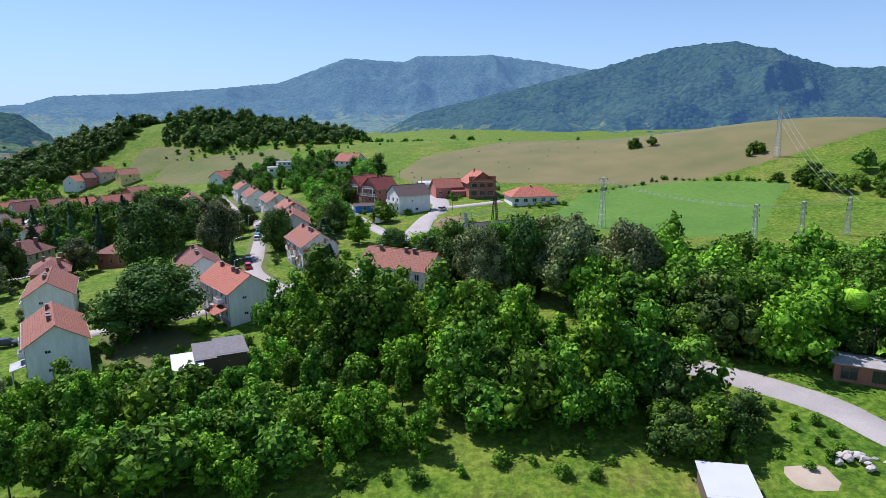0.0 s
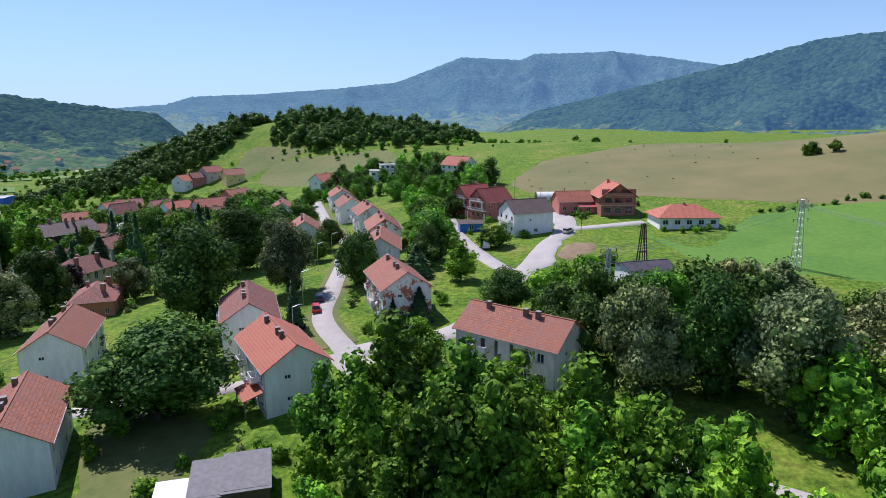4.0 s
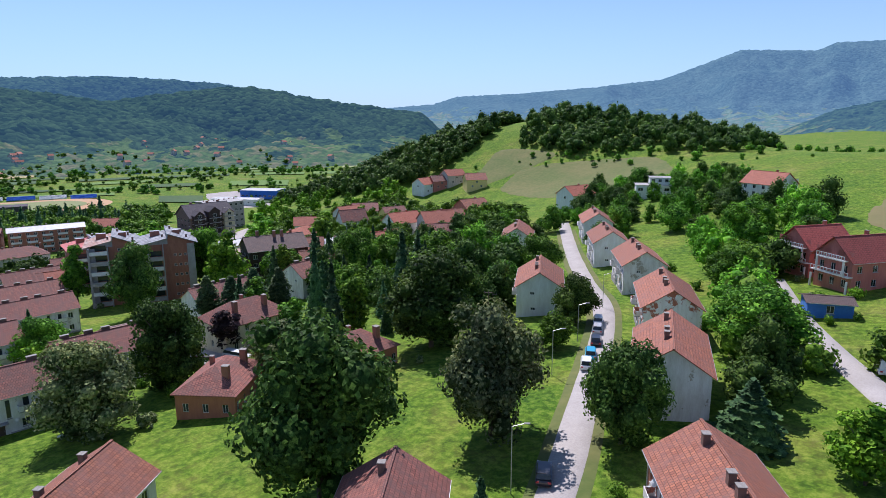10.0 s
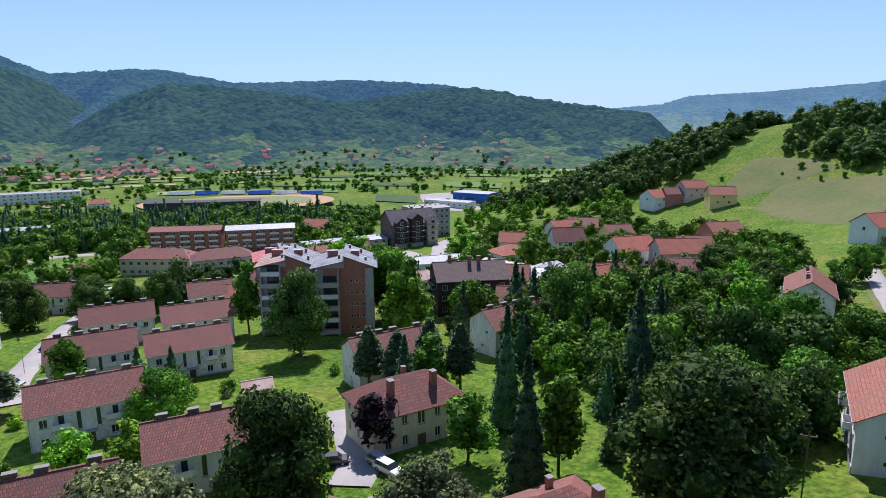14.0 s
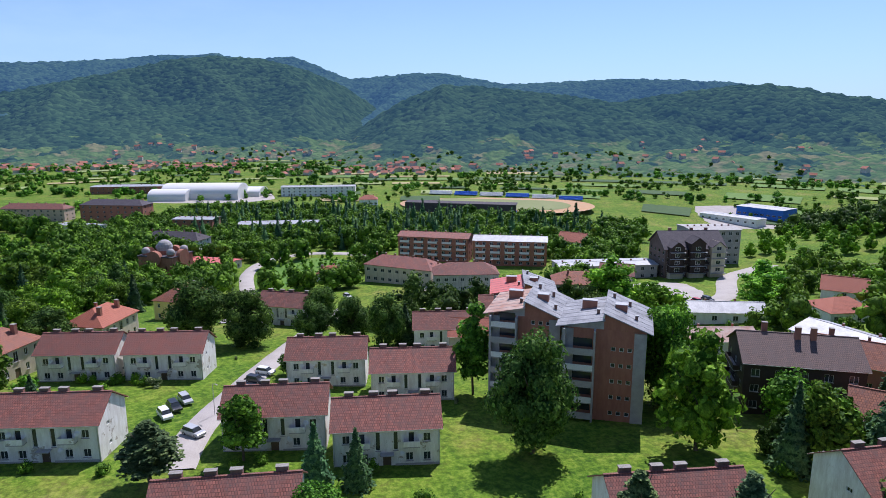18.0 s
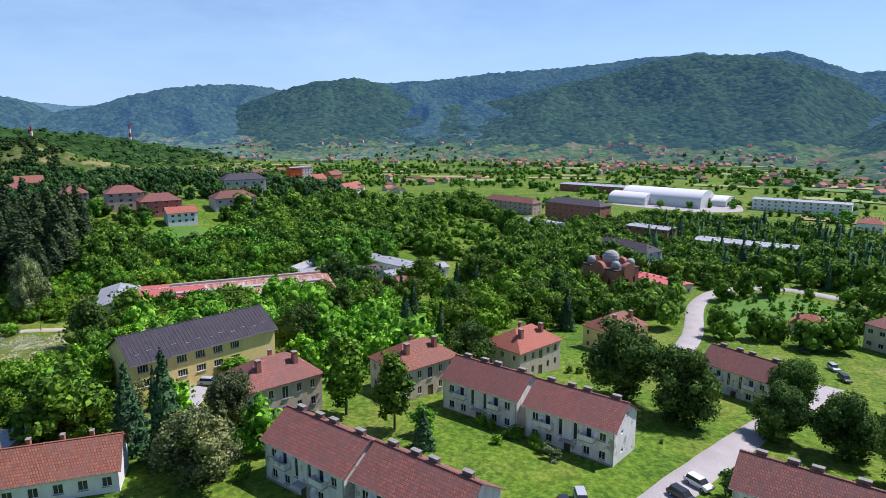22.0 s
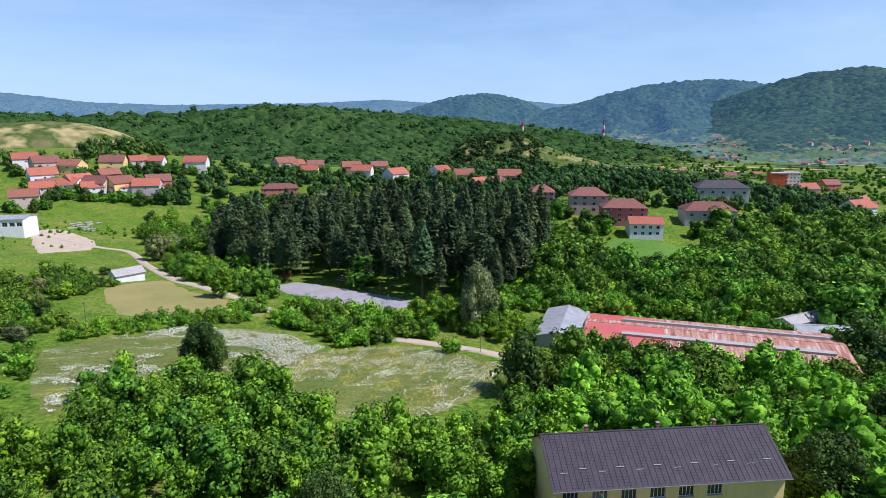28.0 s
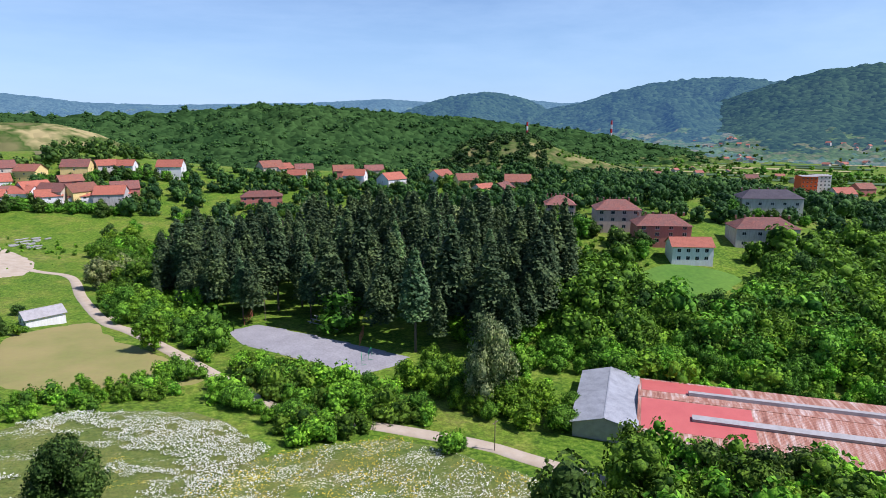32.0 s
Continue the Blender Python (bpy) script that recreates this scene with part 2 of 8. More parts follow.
FRAMEB = surface("brown_frame", (0.10, 0.06, 0.04), (0.14, 0.09, 0.06), 3, 0.6)


def grass_material():
    m, nt, b = nodes_of("grass")
    p = world_pos(nt)
    col = ramp(nt, noise_tex(nt, p, 0.045, 9, 0.74), [(0.36, (0.056, 0.142, 0.007)), (0.48, (0.128, 0.216, 0.014)), (0.59, (0.235, 0.245, 0.042)), (0.70, (0.36, 0.28, 0.12))])
    rank = ramp(nt, noise_tex(nt, p, 0.16, 6, 0.7), [(0.46, (0, 0, 0)), (0.60, (1, 1, 1))])
    col = mix(nt, rank, col, mix(nt, 0.55, col, (0.035, 0.100, 0.009)))
    fine = noise_tex(nt, p, 0.9, 7, 0.75)
    col = mix(nt, 0.5, col, ramp(nt, fine, [(0.42, (0.010, 0.034, 0.002)), (0.52, (0.100, 0.195, 0.010)), (0.62, (0.255, 0.32, 0.046))]))
    nt.links.new(col, b.inputs["Base Color"])
    b.inputs["Roughness"].default_value = 0.95
    b.inputs["Specular IOR Level"].default_value = 0.2
    bump(nt, b, fine, 0.6, 0.35)
    return m


GRASS = grass_material()
GREENFIELD = surface("bright_green_crop", (0.060, 0.165, 0.010), (0.105, 0.215, 0.018), 0.06, 0.95, 0.7, 0.4, 0.1, pos="World")
HAYFIELD = surface("mown_hayfield", (0.215, 0.175, 0.068), (0.115, 0.125, 0.036), 0.035, 0.95, 0.7, 0.4, 0.1, pos="World")
OLIVE = surface("olive_pasture", (0.080, 0.125, 0.020), (0.155, 0.150, 0.045), 0.05, 0.95, 0.6, 0.5, 0.2, pos="World")
DRYGRASS = surface("dry_grass", (0.31, 0.25, 0.09), (0.20, 0.205, 0.05), 0.08, 0.95, 0.8, 0.4, 0.1, pos="World")
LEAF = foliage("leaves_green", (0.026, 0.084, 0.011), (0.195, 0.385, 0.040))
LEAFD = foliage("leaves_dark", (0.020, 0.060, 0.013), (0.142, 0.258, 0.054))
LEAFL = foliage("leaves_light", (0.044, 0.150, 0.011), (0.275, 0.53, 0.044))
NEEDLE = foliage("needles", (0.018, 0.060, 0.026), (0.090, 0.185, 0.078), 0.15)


def glass_material():
    m, nt, b = nodes_of("window_glass")
    b.inputs["Base Color"].default_value = (0.05, 0.06, 0.07, 1)
    b.inputs["Roughness"].default_value = 0.08
    b.inputs["Transmission Weight"].default_value = 0.3
    return m


GLASS = glass_material()


# ---- terrain ----
CENTRES = [(x, y) for x in range(-560, 320, 110) for y in range(-500, 700, 120)]
WEIGHTS = [4.21, 4.77, 7.83, 4.26, -4.58, 4.22, -6.31, -0.39, -4.59, 1.84, 9.98, 10.17, 7.96, 14.52, 2.48, -0.77, 4.33, 7.41, -9.39, -17.71, 6.64, 6.6, -0.53, 20.69, -1.1, -1.76, 0.88, -5.57, 10.66, 27.34, 11.56, 6.32, -7.8, -0.43, -3.34, 15.13, 0.47, 15.14, -14.53, 44.34, 16.71, -1.04, -4.04, -2.8, 7.82, -4.28, -1.16, -2.98, 4.93, 18.73, 3.98, -13.73, -3.89, 2.58, -16.6, 5.76, 5.19, 3.5, 16.2, -10.92, 0.51, -4.33, -2.12, 3.15, -5.72, -0.02, -6.76, 2.69, 6.09, -0.74, 0.07, -0.24, -0.21, -0.02, 3.93, 5.73, 5.43, 33.86, -8.27, 5.91]


def ground_z(x, y):
    x, y = np.asarray(x, float), np.asarray(y, float)
    z = -37 + 37 / (1 + np.exp(-(x + 150) / 60))
    for (a, b), w in zip(CENTRES, WEIGHTS):
        z = z + w * np.exp(-((x - a) ** 2 + (y - b) ** 2) / 14450)
    return z


def gz(x, y):
    return float(ground_z(x, y))


def mesh_from(name, verts, faces, mat=None, smooth=False):
    me = bpy.data.meshes.new(name)
    me.from_pydata([tuple(v) for v in verts], [], faces)
    if mat:
        me.materials.append(mat)
    if smooth:
        me.shade_smooth()
    return me


def grid_mesh(name, X, Y, Z, mat, wrap=False, smooth=True):
    """A sheet from three arrays of the same two-dimensional shape."""
    n, k = X.shape
    V = np.stack([X, Y, Z], -1).reshape(-1, 3)
    i, j = np.meshgrid(np.arange(n - 1), np.arange(k if wrap else k - 1), indexing="ij")
    a, b = i * k + j, i * k + (j + 1) % k
    Fq = np.stack([a, b, b + k, a + k], -1).reshape(-1, 4)
    me = bpy.data.meshes.new(name)
    me.vertices.add(len(V))
    me.vertices.foreach_set("co", V.astype(np.float32).ravel())
    me.loops.add(Fq.size)
    me.loops.foreach_set("vertex_index", Fq.astype(np.int32).ravel())
    me.polygons.add(len(Fq))
    me.polygons.foreach_set("loop_start", np.arange(0, Fq.size, 4, dtype=np.int32))
    me.update(calc_edges=True)
    me.materials.append(mat)
    if smooth:
        me.shade_smooth()
    return me


CX0, CY0 = -120.0, 150.0
rad = [0.5]
while rad[-1] < 4900:
    rad.append(rad[-1] + max(3.0, rad[-1] * 0.018))
rad = np.array(rad)
az = np.linspace(0, 2 * math.pi, 480, endpoint=False)
RR, AA = np.meshgrid(rad, az, indexing="ij")
GX, GY = CX0 - RR * np.sin(AA), CY0 + RR * np.cos(AA)
ground = tagged(new("ground", grid_mesh("ground", GX, GY, ground_z(GX, GY), GRASS, True)), "green grassy ground of the valley and slopes", "ground", kind="structure")


def forest_material(name, dark, light, haze, glow, meadow=(0.11, 0.16, 0.04), top=45.0):
    """Woods on far slopes: single crowns, stands of different green, clearings on the lower parts and the blue of
    distance, painted as haze emission.
    """
    m, nt, b = nodes_of(name)
    p = world_pos(nt)
    stands = ramp(nt, noise_tex(nt, p, 0.008, 6, 0.7), [(0.36, dark), (0.64, light)])
    cells = node(nt, "ShaderNodeTexVoronoi", Scale=0.095)
    nt.links.new(p, cells.inputs["Vector"])
    one = node(nt, "ShaderNodeSeparateColor")
    nt.links.new(cells.outputs["Color"], one.inputs[0])
    col = mix(nt, 0.55, stands, ramp(nt, one.outputs[0], [(0.0, [v * 0.45 for v in dark]), (1.0, [v * 1.25 for v in light])]))
    sep = node(nt, "ShaderNodeSeparateXYZ")
    nt.links.new(p, sep.inputs[0])
    mr = node(nt, "ShaderNodeMapRange")
    mr.inputs["From Min"].default_value, mr.inputs["From Max"].default_value = -40, top
    mr.inputs["To Min"].default_value, mr.inputs["To Max"].default_value = 0.24, -0.26
    nt.links.new(sep.outputs["Z"], mr.inputs[0])
    add = nt.nodes.new("ShaderNodeMath")
    nt.links.new(mr.outputs[0], add.inputs[0])
    nt.links.new(noise_tex(nt, p, 0.012, 5, 0.6), add.inputs[1])
    clear = ramp(nt, add.outputs[0], [(0.575, (0, 0, 0)), (0.59, (1, 1, 1))])
    kinds = ramp(nt, noise_tex(nt, p, 0.03, 3), [(0.38, meadow), (0.5, (0.055, 0.10, 0.022)), (0.62, (0.15, 0.145, 0.06))])
    nt.links.new(mix(nt, clear, col, kinds), b.inputs["Base Color"])
    b.inputs["Roughness"].default_value = 1.0
    b.inputs["Specular IOR Level"].default_value = 0.0
    # air haze imitated: the slope itself gives off blue
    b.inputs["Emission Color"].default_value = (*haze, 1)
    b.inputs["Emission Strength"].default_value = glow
    bump(nt, b, cells.outputs["Distance"], 0.8, -4.0)
    return m


# haze is painted by emission, stronger for farther ranges, none where glow is 0.0
FAR_HAZE = forest_material("far_forest_hazed", (0.02, 0.05, 0.045), (0.07, 0.11, 0.085), (0.15, 0.31, 0.56), 0.40, (0.12, 0.16, 0.08), 150)
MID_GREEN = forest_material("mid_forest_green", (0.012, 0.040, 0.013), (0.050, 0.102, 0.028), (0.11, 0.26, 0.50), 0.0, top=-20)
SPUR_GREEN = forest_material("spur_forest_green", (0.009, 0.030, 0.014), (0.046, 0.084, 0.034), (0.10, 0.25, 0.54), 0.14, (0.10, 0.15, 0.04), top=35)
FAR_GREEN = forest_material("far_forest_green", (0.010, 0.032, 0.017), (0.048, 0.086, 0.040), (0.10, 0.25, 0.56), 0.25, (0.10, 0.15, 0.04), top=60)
KNOLL = forest_material("knoll_pasture", (0.075, 0.16, 0.03), (0.15, 0.22, 0.05), (0.12, 0.26, 0.48), 0.0, (0.24, 0.22, 0.09), 200)


def lattice(x, y, seed):
    """Smooth value noise between 0 and 1 over arrays of places."""
    ix, iy = np.floor(x).astype(np.int64), np.floor(y).astype(np.int64)
    fx, fy = x - ix, y - iy
    fx, fy = fx * fx * (3 - 2 * fx), fy * fy * (3 - 2 * fy)

    def at(a, b):
        h = (a * 374761393 + b * 668265263 + seed * 974634211) & 0xFFFFFFFF
        h = ((h ^ (h >> 13)) * 1274126177) & 0xFFFFFFFF
        return ((h ^ (h >> 16)) & 0xFFFF) / 65535.0
    low = at(ix, iy) * (1 - fx) + at(ix + 1, iy) * fx
    high = at(ix, iy + 1) * (1 - fx) + at(ix + 1, iy + 1) * fx
    return low * (1 - fy) + high * fy


RANGES = {}


def mountain(name, label, dist, width, az_deg, el_deg, mat, step=0.25, rows=70, crown=3.0, seed=0, eye=(-100, 160), rough=0.62):
    """A wooded range: an arc at a distance, its crest given by bearing and elevation; spurs run down from it."""
    a = np.arange(az_deg[0], az_deg[-1], step)
    crest = 37 + dist * np.tan(np.radians(np.interp(a, az_deg, el_deg)))
    rr = np.linspace(dist - width * 1.5, min(dist + width * 0.8, 4850), rows)
    A, Rg = np.meshgrid(a, rr, indexing="ij")
    X, Y = eye[0] - Rg * np.sin(np.radians(A)), eye[1] + Rg * np.cos(np.radians(A))
    u = (Rg - dist) / width
    along, out = np.radians(A) * dist, Rg * 0.7
    bend = (lattice(along / 260, out / 260, seed + 90) - 0.5) * 160
    gully, amp = np.zeros_like(u), 0.0
    for k, size in enumerate((520.0, 250.0, 115.0)):
        w = 0.5 ** k
        gully += w * np.abs(2 * lattice((along + bend) / size, (out + bend) / size, seed + k) - 1)
        amp += w
    gully /= amp
    shape = np.exp(-(np.abs(u) * 1.28) ** 2.1) * 1.09 - 0.09
    low = -48.0
    slope = np.clip(np.abs(u) * 3.0, 0, 1)
    lift = np.clip(shape, -0.1, 1) * (1 - rough * 1.75 * np.clip(gully - 0.1, 0, 0.55) * slope * np.clip(shape * 3, 0, 1))
    Z = low + (crest[:, None] - low) * np.clip(lift, -0.1, 1.0)
    Z = Z + crown * (0.7 * lattice(X / 13, Y / 13, seed) + 0.5 * lattice(X / 6, Y / 6, seed + 3))
    RANGES[name] = (X, Y, Z)
    return tagged(new(name, grid_mesh(name, X, Y, Z, mat, smooth=False)), label, "mountain", kind="structure")


mountain("backdrop_north", "hazy blue wooded mountain range", 4000, 1300, [-22, -18, -13, -9, -4.8, 2.1, 3.1, 8.4, 14, 19, 26, 31, 33, 40], [2.6, 3.0, 3.6, 4.3, 4.9, 4.9, 4.4, 4.7, 2.6, 2.1, 1.6, 1.4, 0.8, 0.2], FAR_HAZE, 0.2, 80, 9, 1, (-5, 40))
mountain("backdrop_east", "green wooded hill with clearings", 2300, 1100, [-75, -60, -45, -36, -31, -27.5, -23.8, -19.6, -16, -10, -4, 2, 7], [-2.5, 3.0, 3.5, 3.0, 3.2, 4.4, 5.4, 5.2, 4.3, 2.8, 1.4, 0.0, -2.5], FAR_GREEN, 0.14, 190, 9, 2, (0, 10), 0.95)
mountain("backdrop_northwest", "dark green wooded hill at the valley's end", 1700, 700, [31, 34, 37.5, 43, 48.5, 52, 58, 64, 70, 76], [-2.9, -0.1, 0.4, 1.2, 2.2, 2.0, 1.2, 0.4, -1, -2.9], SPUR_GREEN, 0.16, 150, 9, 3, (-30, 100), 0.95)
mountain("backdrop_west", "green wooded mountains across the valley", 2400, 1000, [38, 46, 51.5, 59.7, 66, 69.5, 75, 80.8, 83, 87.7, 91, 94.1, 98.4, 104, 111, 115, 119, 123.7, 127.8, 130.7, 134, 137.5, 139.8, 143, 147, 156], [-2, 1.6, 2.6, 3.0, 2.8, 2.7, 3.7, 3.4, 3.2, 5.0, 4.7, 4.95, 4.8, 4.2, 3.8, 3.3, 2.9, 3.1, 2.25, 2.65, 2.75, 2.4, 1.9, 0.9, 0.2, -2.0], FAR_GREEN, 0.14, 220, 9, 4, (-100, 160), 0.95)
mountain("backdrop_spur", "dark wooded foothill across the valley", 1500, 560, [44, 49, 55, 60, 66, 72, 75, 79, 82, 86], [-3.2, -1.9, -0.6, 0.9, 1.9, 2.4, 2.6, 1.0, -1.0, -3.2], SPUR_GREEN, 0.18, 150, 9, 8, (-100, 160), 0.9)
mountain("backdrop_southwest", "blue hills at the far end of the valley", 3600, 900, [128, 135, 140, 145, 148, 151.5, 155, 160, 165, 171, 178, 184, 190, 200], [1.5, 1.8, 1.2, 1.0, 1.3, 1.9, 1.0, 1.4, 1.2, 1.0, 0.9, 1.0, 1.7, 1.4], FAR_HAZE, 0.25, 60, 8, 5, (-180, 90))
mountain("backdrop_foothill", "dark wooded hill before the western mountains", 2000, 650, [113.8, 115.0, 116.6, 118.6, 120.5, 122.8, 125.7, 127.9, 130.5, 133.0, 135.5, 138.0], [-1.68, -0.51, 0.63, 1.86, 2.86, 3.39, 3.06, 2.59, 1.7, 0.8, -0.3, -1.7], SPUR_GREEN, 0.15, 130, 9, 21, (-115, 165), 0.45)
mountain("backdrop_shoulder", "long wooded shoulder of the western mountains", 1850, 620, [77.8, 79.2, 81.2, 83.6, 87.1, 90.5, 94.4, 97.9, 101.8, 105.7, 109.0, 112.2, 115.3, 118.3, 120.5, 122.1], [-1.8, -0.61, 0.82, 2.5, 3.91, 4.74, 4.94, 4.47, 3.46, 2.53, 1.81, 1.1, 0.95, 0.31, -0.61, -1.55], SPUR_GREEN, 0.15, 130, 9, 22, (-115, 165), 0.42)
STRAW = forest_material("straw_hill", (0.33, 0.28, 0.12), (0.42, 0.36, 0.17), (0.12, 0.26, 0.48), 0.0, (0.36, 0.30, 0.14), -45)
mountain("backdrop_straw_hill", "pale straw field on a rounded hill", 720, 150, [179.1, 180.6, 182.5, 185.2, 187.7, 190.5, 193.2, 195.9], [-4.25, -2.48, -1.47, -0.7, -0.52, -0.62, -1.11, -3.53], STRAW, 0.3, 40, 0.6, 31, (-180, 90), 0.1)
mountain("backdrop_knoll", "light green grassy ridge with scattered bushes", 800, 150, [130, 132, 134.6, 139.7, 144.6, 147.6, 150, 153, 156], [-7.5, -6.9, -6.05, -4.48, -3.09, -1.95, -1.9, -2.6, -5.0], KNOLL, 0.3, 40, 1.2, 32, (-180, 90), 0.15)
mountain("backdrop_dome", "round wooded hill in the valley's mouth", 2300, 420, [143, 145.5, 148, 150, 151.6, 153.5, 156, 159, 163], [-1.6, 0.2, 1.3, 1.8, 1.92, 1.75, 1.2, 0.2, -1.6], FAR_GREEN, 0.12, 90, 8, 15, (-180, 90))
mountain("backdrop_south", "low wooded ridge behind the village", 1300, 500, [130, 138, 143, 150, 158, 165, 171, 178, 186, 195, 205, 240, 285], [-3.6, -2.6, -1.6, -0.9, -0.1, 0.4, 0.6, 0.0, -0.3, 0.2, 0.5, 1.5, -3], MID_GREEN, 0.2, 150, 11, 6, (-180, 90), 1.0)


# ---- roads and fields ----
OBST = []
LANES = []


def ribbon(name, pts, width, mat, label, category, lift=0.22, step=2.5, kerb=False):
    """A strip of that width along a smooth line through the points, laid on the ground."""
    P = [Vector((p[0], p[1], 0)) for p in pts]
    out = []
    for i in range(len(P) - 1):
        p0, p1, p2, p3 = P[max(i - 1, 0)], P[i], P[i + 1], P[min(i + 2, len(P) - 1)]
        n = max(2, int((p2 - p1).length / step))
        for k in range(n):
            t = k / n
            out.append(0.5 * ((2 * p1) + (p2 - p0) * t + (2 * p0 - 5 * p1 + 4 * p2 - p3) * t * t + (3 * p1 - p0 - 3 * p2 + p3) * t ** 3))
    out.append(P[-1])
    LANES.extend((p.x, p.y, width / 2) for p in out)
    X, Y = [], []
    for i, p in enumerate(out):
        d = (out[min(i + 1, len(out) - 1)] - out[max(i - 1, 0)]).normalized()
        w = width * (1 + 0.06 * noise.noise((p.x * 0.15, p.y * 0.15, 3.0)))
        X.append([p.x - d.y * w * s for s in (0.53, 0.46, 0, -0.46, -0.53)])
        Y.append([p.y + d.x * w * s for s in (0.53, 0.46, 0, -0.46, -0.53)])
    X, Y = np.array(X), np.array(Y)
    if kerb:
        for i, j in ((0, 1), (4, 3)):
            ox, oy = (X[:, i] - X[:, j]), (Y[:, i] - Y[:, j])
            ln = np.hypot(ox, oy)
            ox, oy = ox / ln, oy / ln
            KX = np.stack([X[:, i] + ox * q for q in (-0.02, 0.0, 0.2, 0.22)], 1)
            KY = np.stack([Y[:, i] + oy * q for q in (-0.02, 0.0, 0.2, 0.22)], 1)
            KZ = (ground_z(X[:, i], Y[:, i]) + lift)[:, None] + np.array([[-0.05, 0.13, 0.13, -0.3]])
            tagged(new("kerb", grid_mesh("kerb", KX, KY, KZ, CONC, smooth=False)), "low grey concrete kerb along the street", "kerb", kind="structure")
    return tagged(new(name, grid_mesh(name, X, Y, ground_z(X, Y) + lift * np.array([-0.6, 1, 1, 1, -0.6]), mat)), label, category, kind="structure")


def inside(x, y, poly):
    c = False
    for i in range(len(poly)):
        (x1, y1), (x2, y2) = poly[i][:2], poly[i - 1][:2]
        if (y1 > y) != (y2 > y) and x < (x2 - x1) * (y - y1) / (y2 - y1) + x1:
            c = not c
    return c


def soften(poly):
    """The outline with rounded corners and a slightly ragged edge."""
    P, out = [Vector((p[0], p[1])) for p in poly], []
    n = len(P)
    for i in range(n):
        p0, p1, p2, p3 = P[i - 1], P[i], P[(i + 1) % n], P[(i + 2) % n]
        m = max(3, int((p2 - p1).length / 4))
        for k in range(m):
            t = k / m
            q = p1.lerp(p2, t) * 0.45 + 0.55 * 0.5 * ((2 * p1) + (p2 - p0) * t + (2 * p0 - 5 * p1 + 4 * p2 - p3) * t * t + (3 * p1 - p0 - 3 * p2 + p3) * t ** 3)
            out.append((q.x + 1.3 * noise.noise((q.x * 0.23, q.y * 0.23, 1.0)), q.y + 1.3 * noise.noise((q.x * 0.23, q.y * 0.23, 9.0))))
    return out


def patch(name, poly, mat, label, category, lift=0.12, cell=3.0, ragged=True):
    """A field: the outline filled with a fine net that lies on the ground."""
    poly = soften(poly) if ragged else poly
    bm = bmesh.new()
    vs = [bm.verts.new((p[0], p[1], 0)) for p in poly]
    bm.faces.new(vs)
    for axis in (0, 1):
        lo, hi = min(p[axis] for p in poly), max(p[axis] for p in poly)
        n = int((hi - lo) / cell)
        for k in range(1, n):
            co, no = [0, 0, 0], [0, 0, 0]
            co[axis], no[axis] = lo + (hi - lo) * k / n, 1
            bmesh.ops.bisect_plane(bm, geom=bm.verts[:] + bm.edges[:] + bm.faces[:], plane_co=co, plane_no=no)
    for v in bm.verts:
        v.co.z = gz(v.co.x, v.co.y) + (-0.06 if v.is_boundary else lift)
    me = bpy.data.meshes.new(name)
    bm.to_mesh(me)
    bm.free()
    me.materials.append(mat)
    me.shade_smooth()
    if me.polygons and me.polygons[0].normal.z < 0:
        me.flip_normals()
    return tagged(new(name, me), label, category, kind="structure")


ribbon("verge", [(-39.0, 141.0), (-47.3, 154.4), (-52.6, 175.2), (-65.0, 223.3), (-79.0, 251.5), (-95.2, 284.8), (-112.0, 322.0)], 6.6, OLIVE, "trampled olive grass verge", "verge", 0.1)
ribbon("road", [(-36.4, 137.7), (-47.3, 154.4), (-52.6, 175.2), (-65.0, 223.3), (-79.0, 251.5), (-95.2, 284.8), (-119.2, 337.7)], 4.2, ASPHALT, "pale worn asphalt village street", "road")
ribbon("road", [(-37.4, 137.2), (-32.6, 140.3), (-22.6, 145.3), (-17.5, 154.0), (-12.6, 177.1), (-9.9, 187.7), (-5.4, 213.7), (-0.4, 231.0), (-6.4, 262.9)], 5.0, ASPHALT, "pale asphalt road climbing the slope", "road")
ribbon("road", [(-12.8, 182.4), (-20.3, 196.5), (-31.5, 225.3), (-39.4, 256.1)], 4.0, ASPHALT, "narrow pale lane to the red houses", "road", 0.25)
ribbon("road", [(-39.8, 131.8), (-44.8, 128.9), (-50.5, 125.8), (-56.4, 123.6), (-65.5, 120.6), (-72.2, 117.3)], 3.4, ASPHALT, "pale yard lane behind the orange-roofed house", "road", 0.25)
ribbon("road", [(-1.1, 231.1), (8.5, 234.5), (22.5, 240.8)], 4.0, ASPHALT, "short drive to the bungalow", "road", 0.25)
ribbon("road", [(-37.5, 138.4), (-28.6, 129.5), (8.9, 111.0), (22.4, 105.7), (36.7, 98.0), (47.2, 90.7), (55.0, 83.4), (58.3, 76.5), (66, 62), (70, 40), (60, 0), (50, -60)], 5.5, ASPHALT, "pale asphalt road below the wood", "road")
ribbon("road", [(-256.5, 1.6), (-247.8, -10.6), (-241.9, -18.4), (-221.5, -36.3), (-210.4, -46.7), (-200.8, -70.4), (-184.8, -109.5), (-176.3, -126.6), (-167.1, -166.7), (-159.4, -210.8), (-145.1, -224.6), (-126.6, -248.6), (-108.4, -275.3)], 3.6, DIRT, "light brown dirt track", "dirt road")
ribbon("road", [(-188.1, 147.9), (-201.9, 149.4), (-217.7, 154.0), (-240.3, 161.5), (-271.9, 172.8), (-301.6, 184.9)], 5.5, ASPHALT, "pale access lane between the blocks", "road")
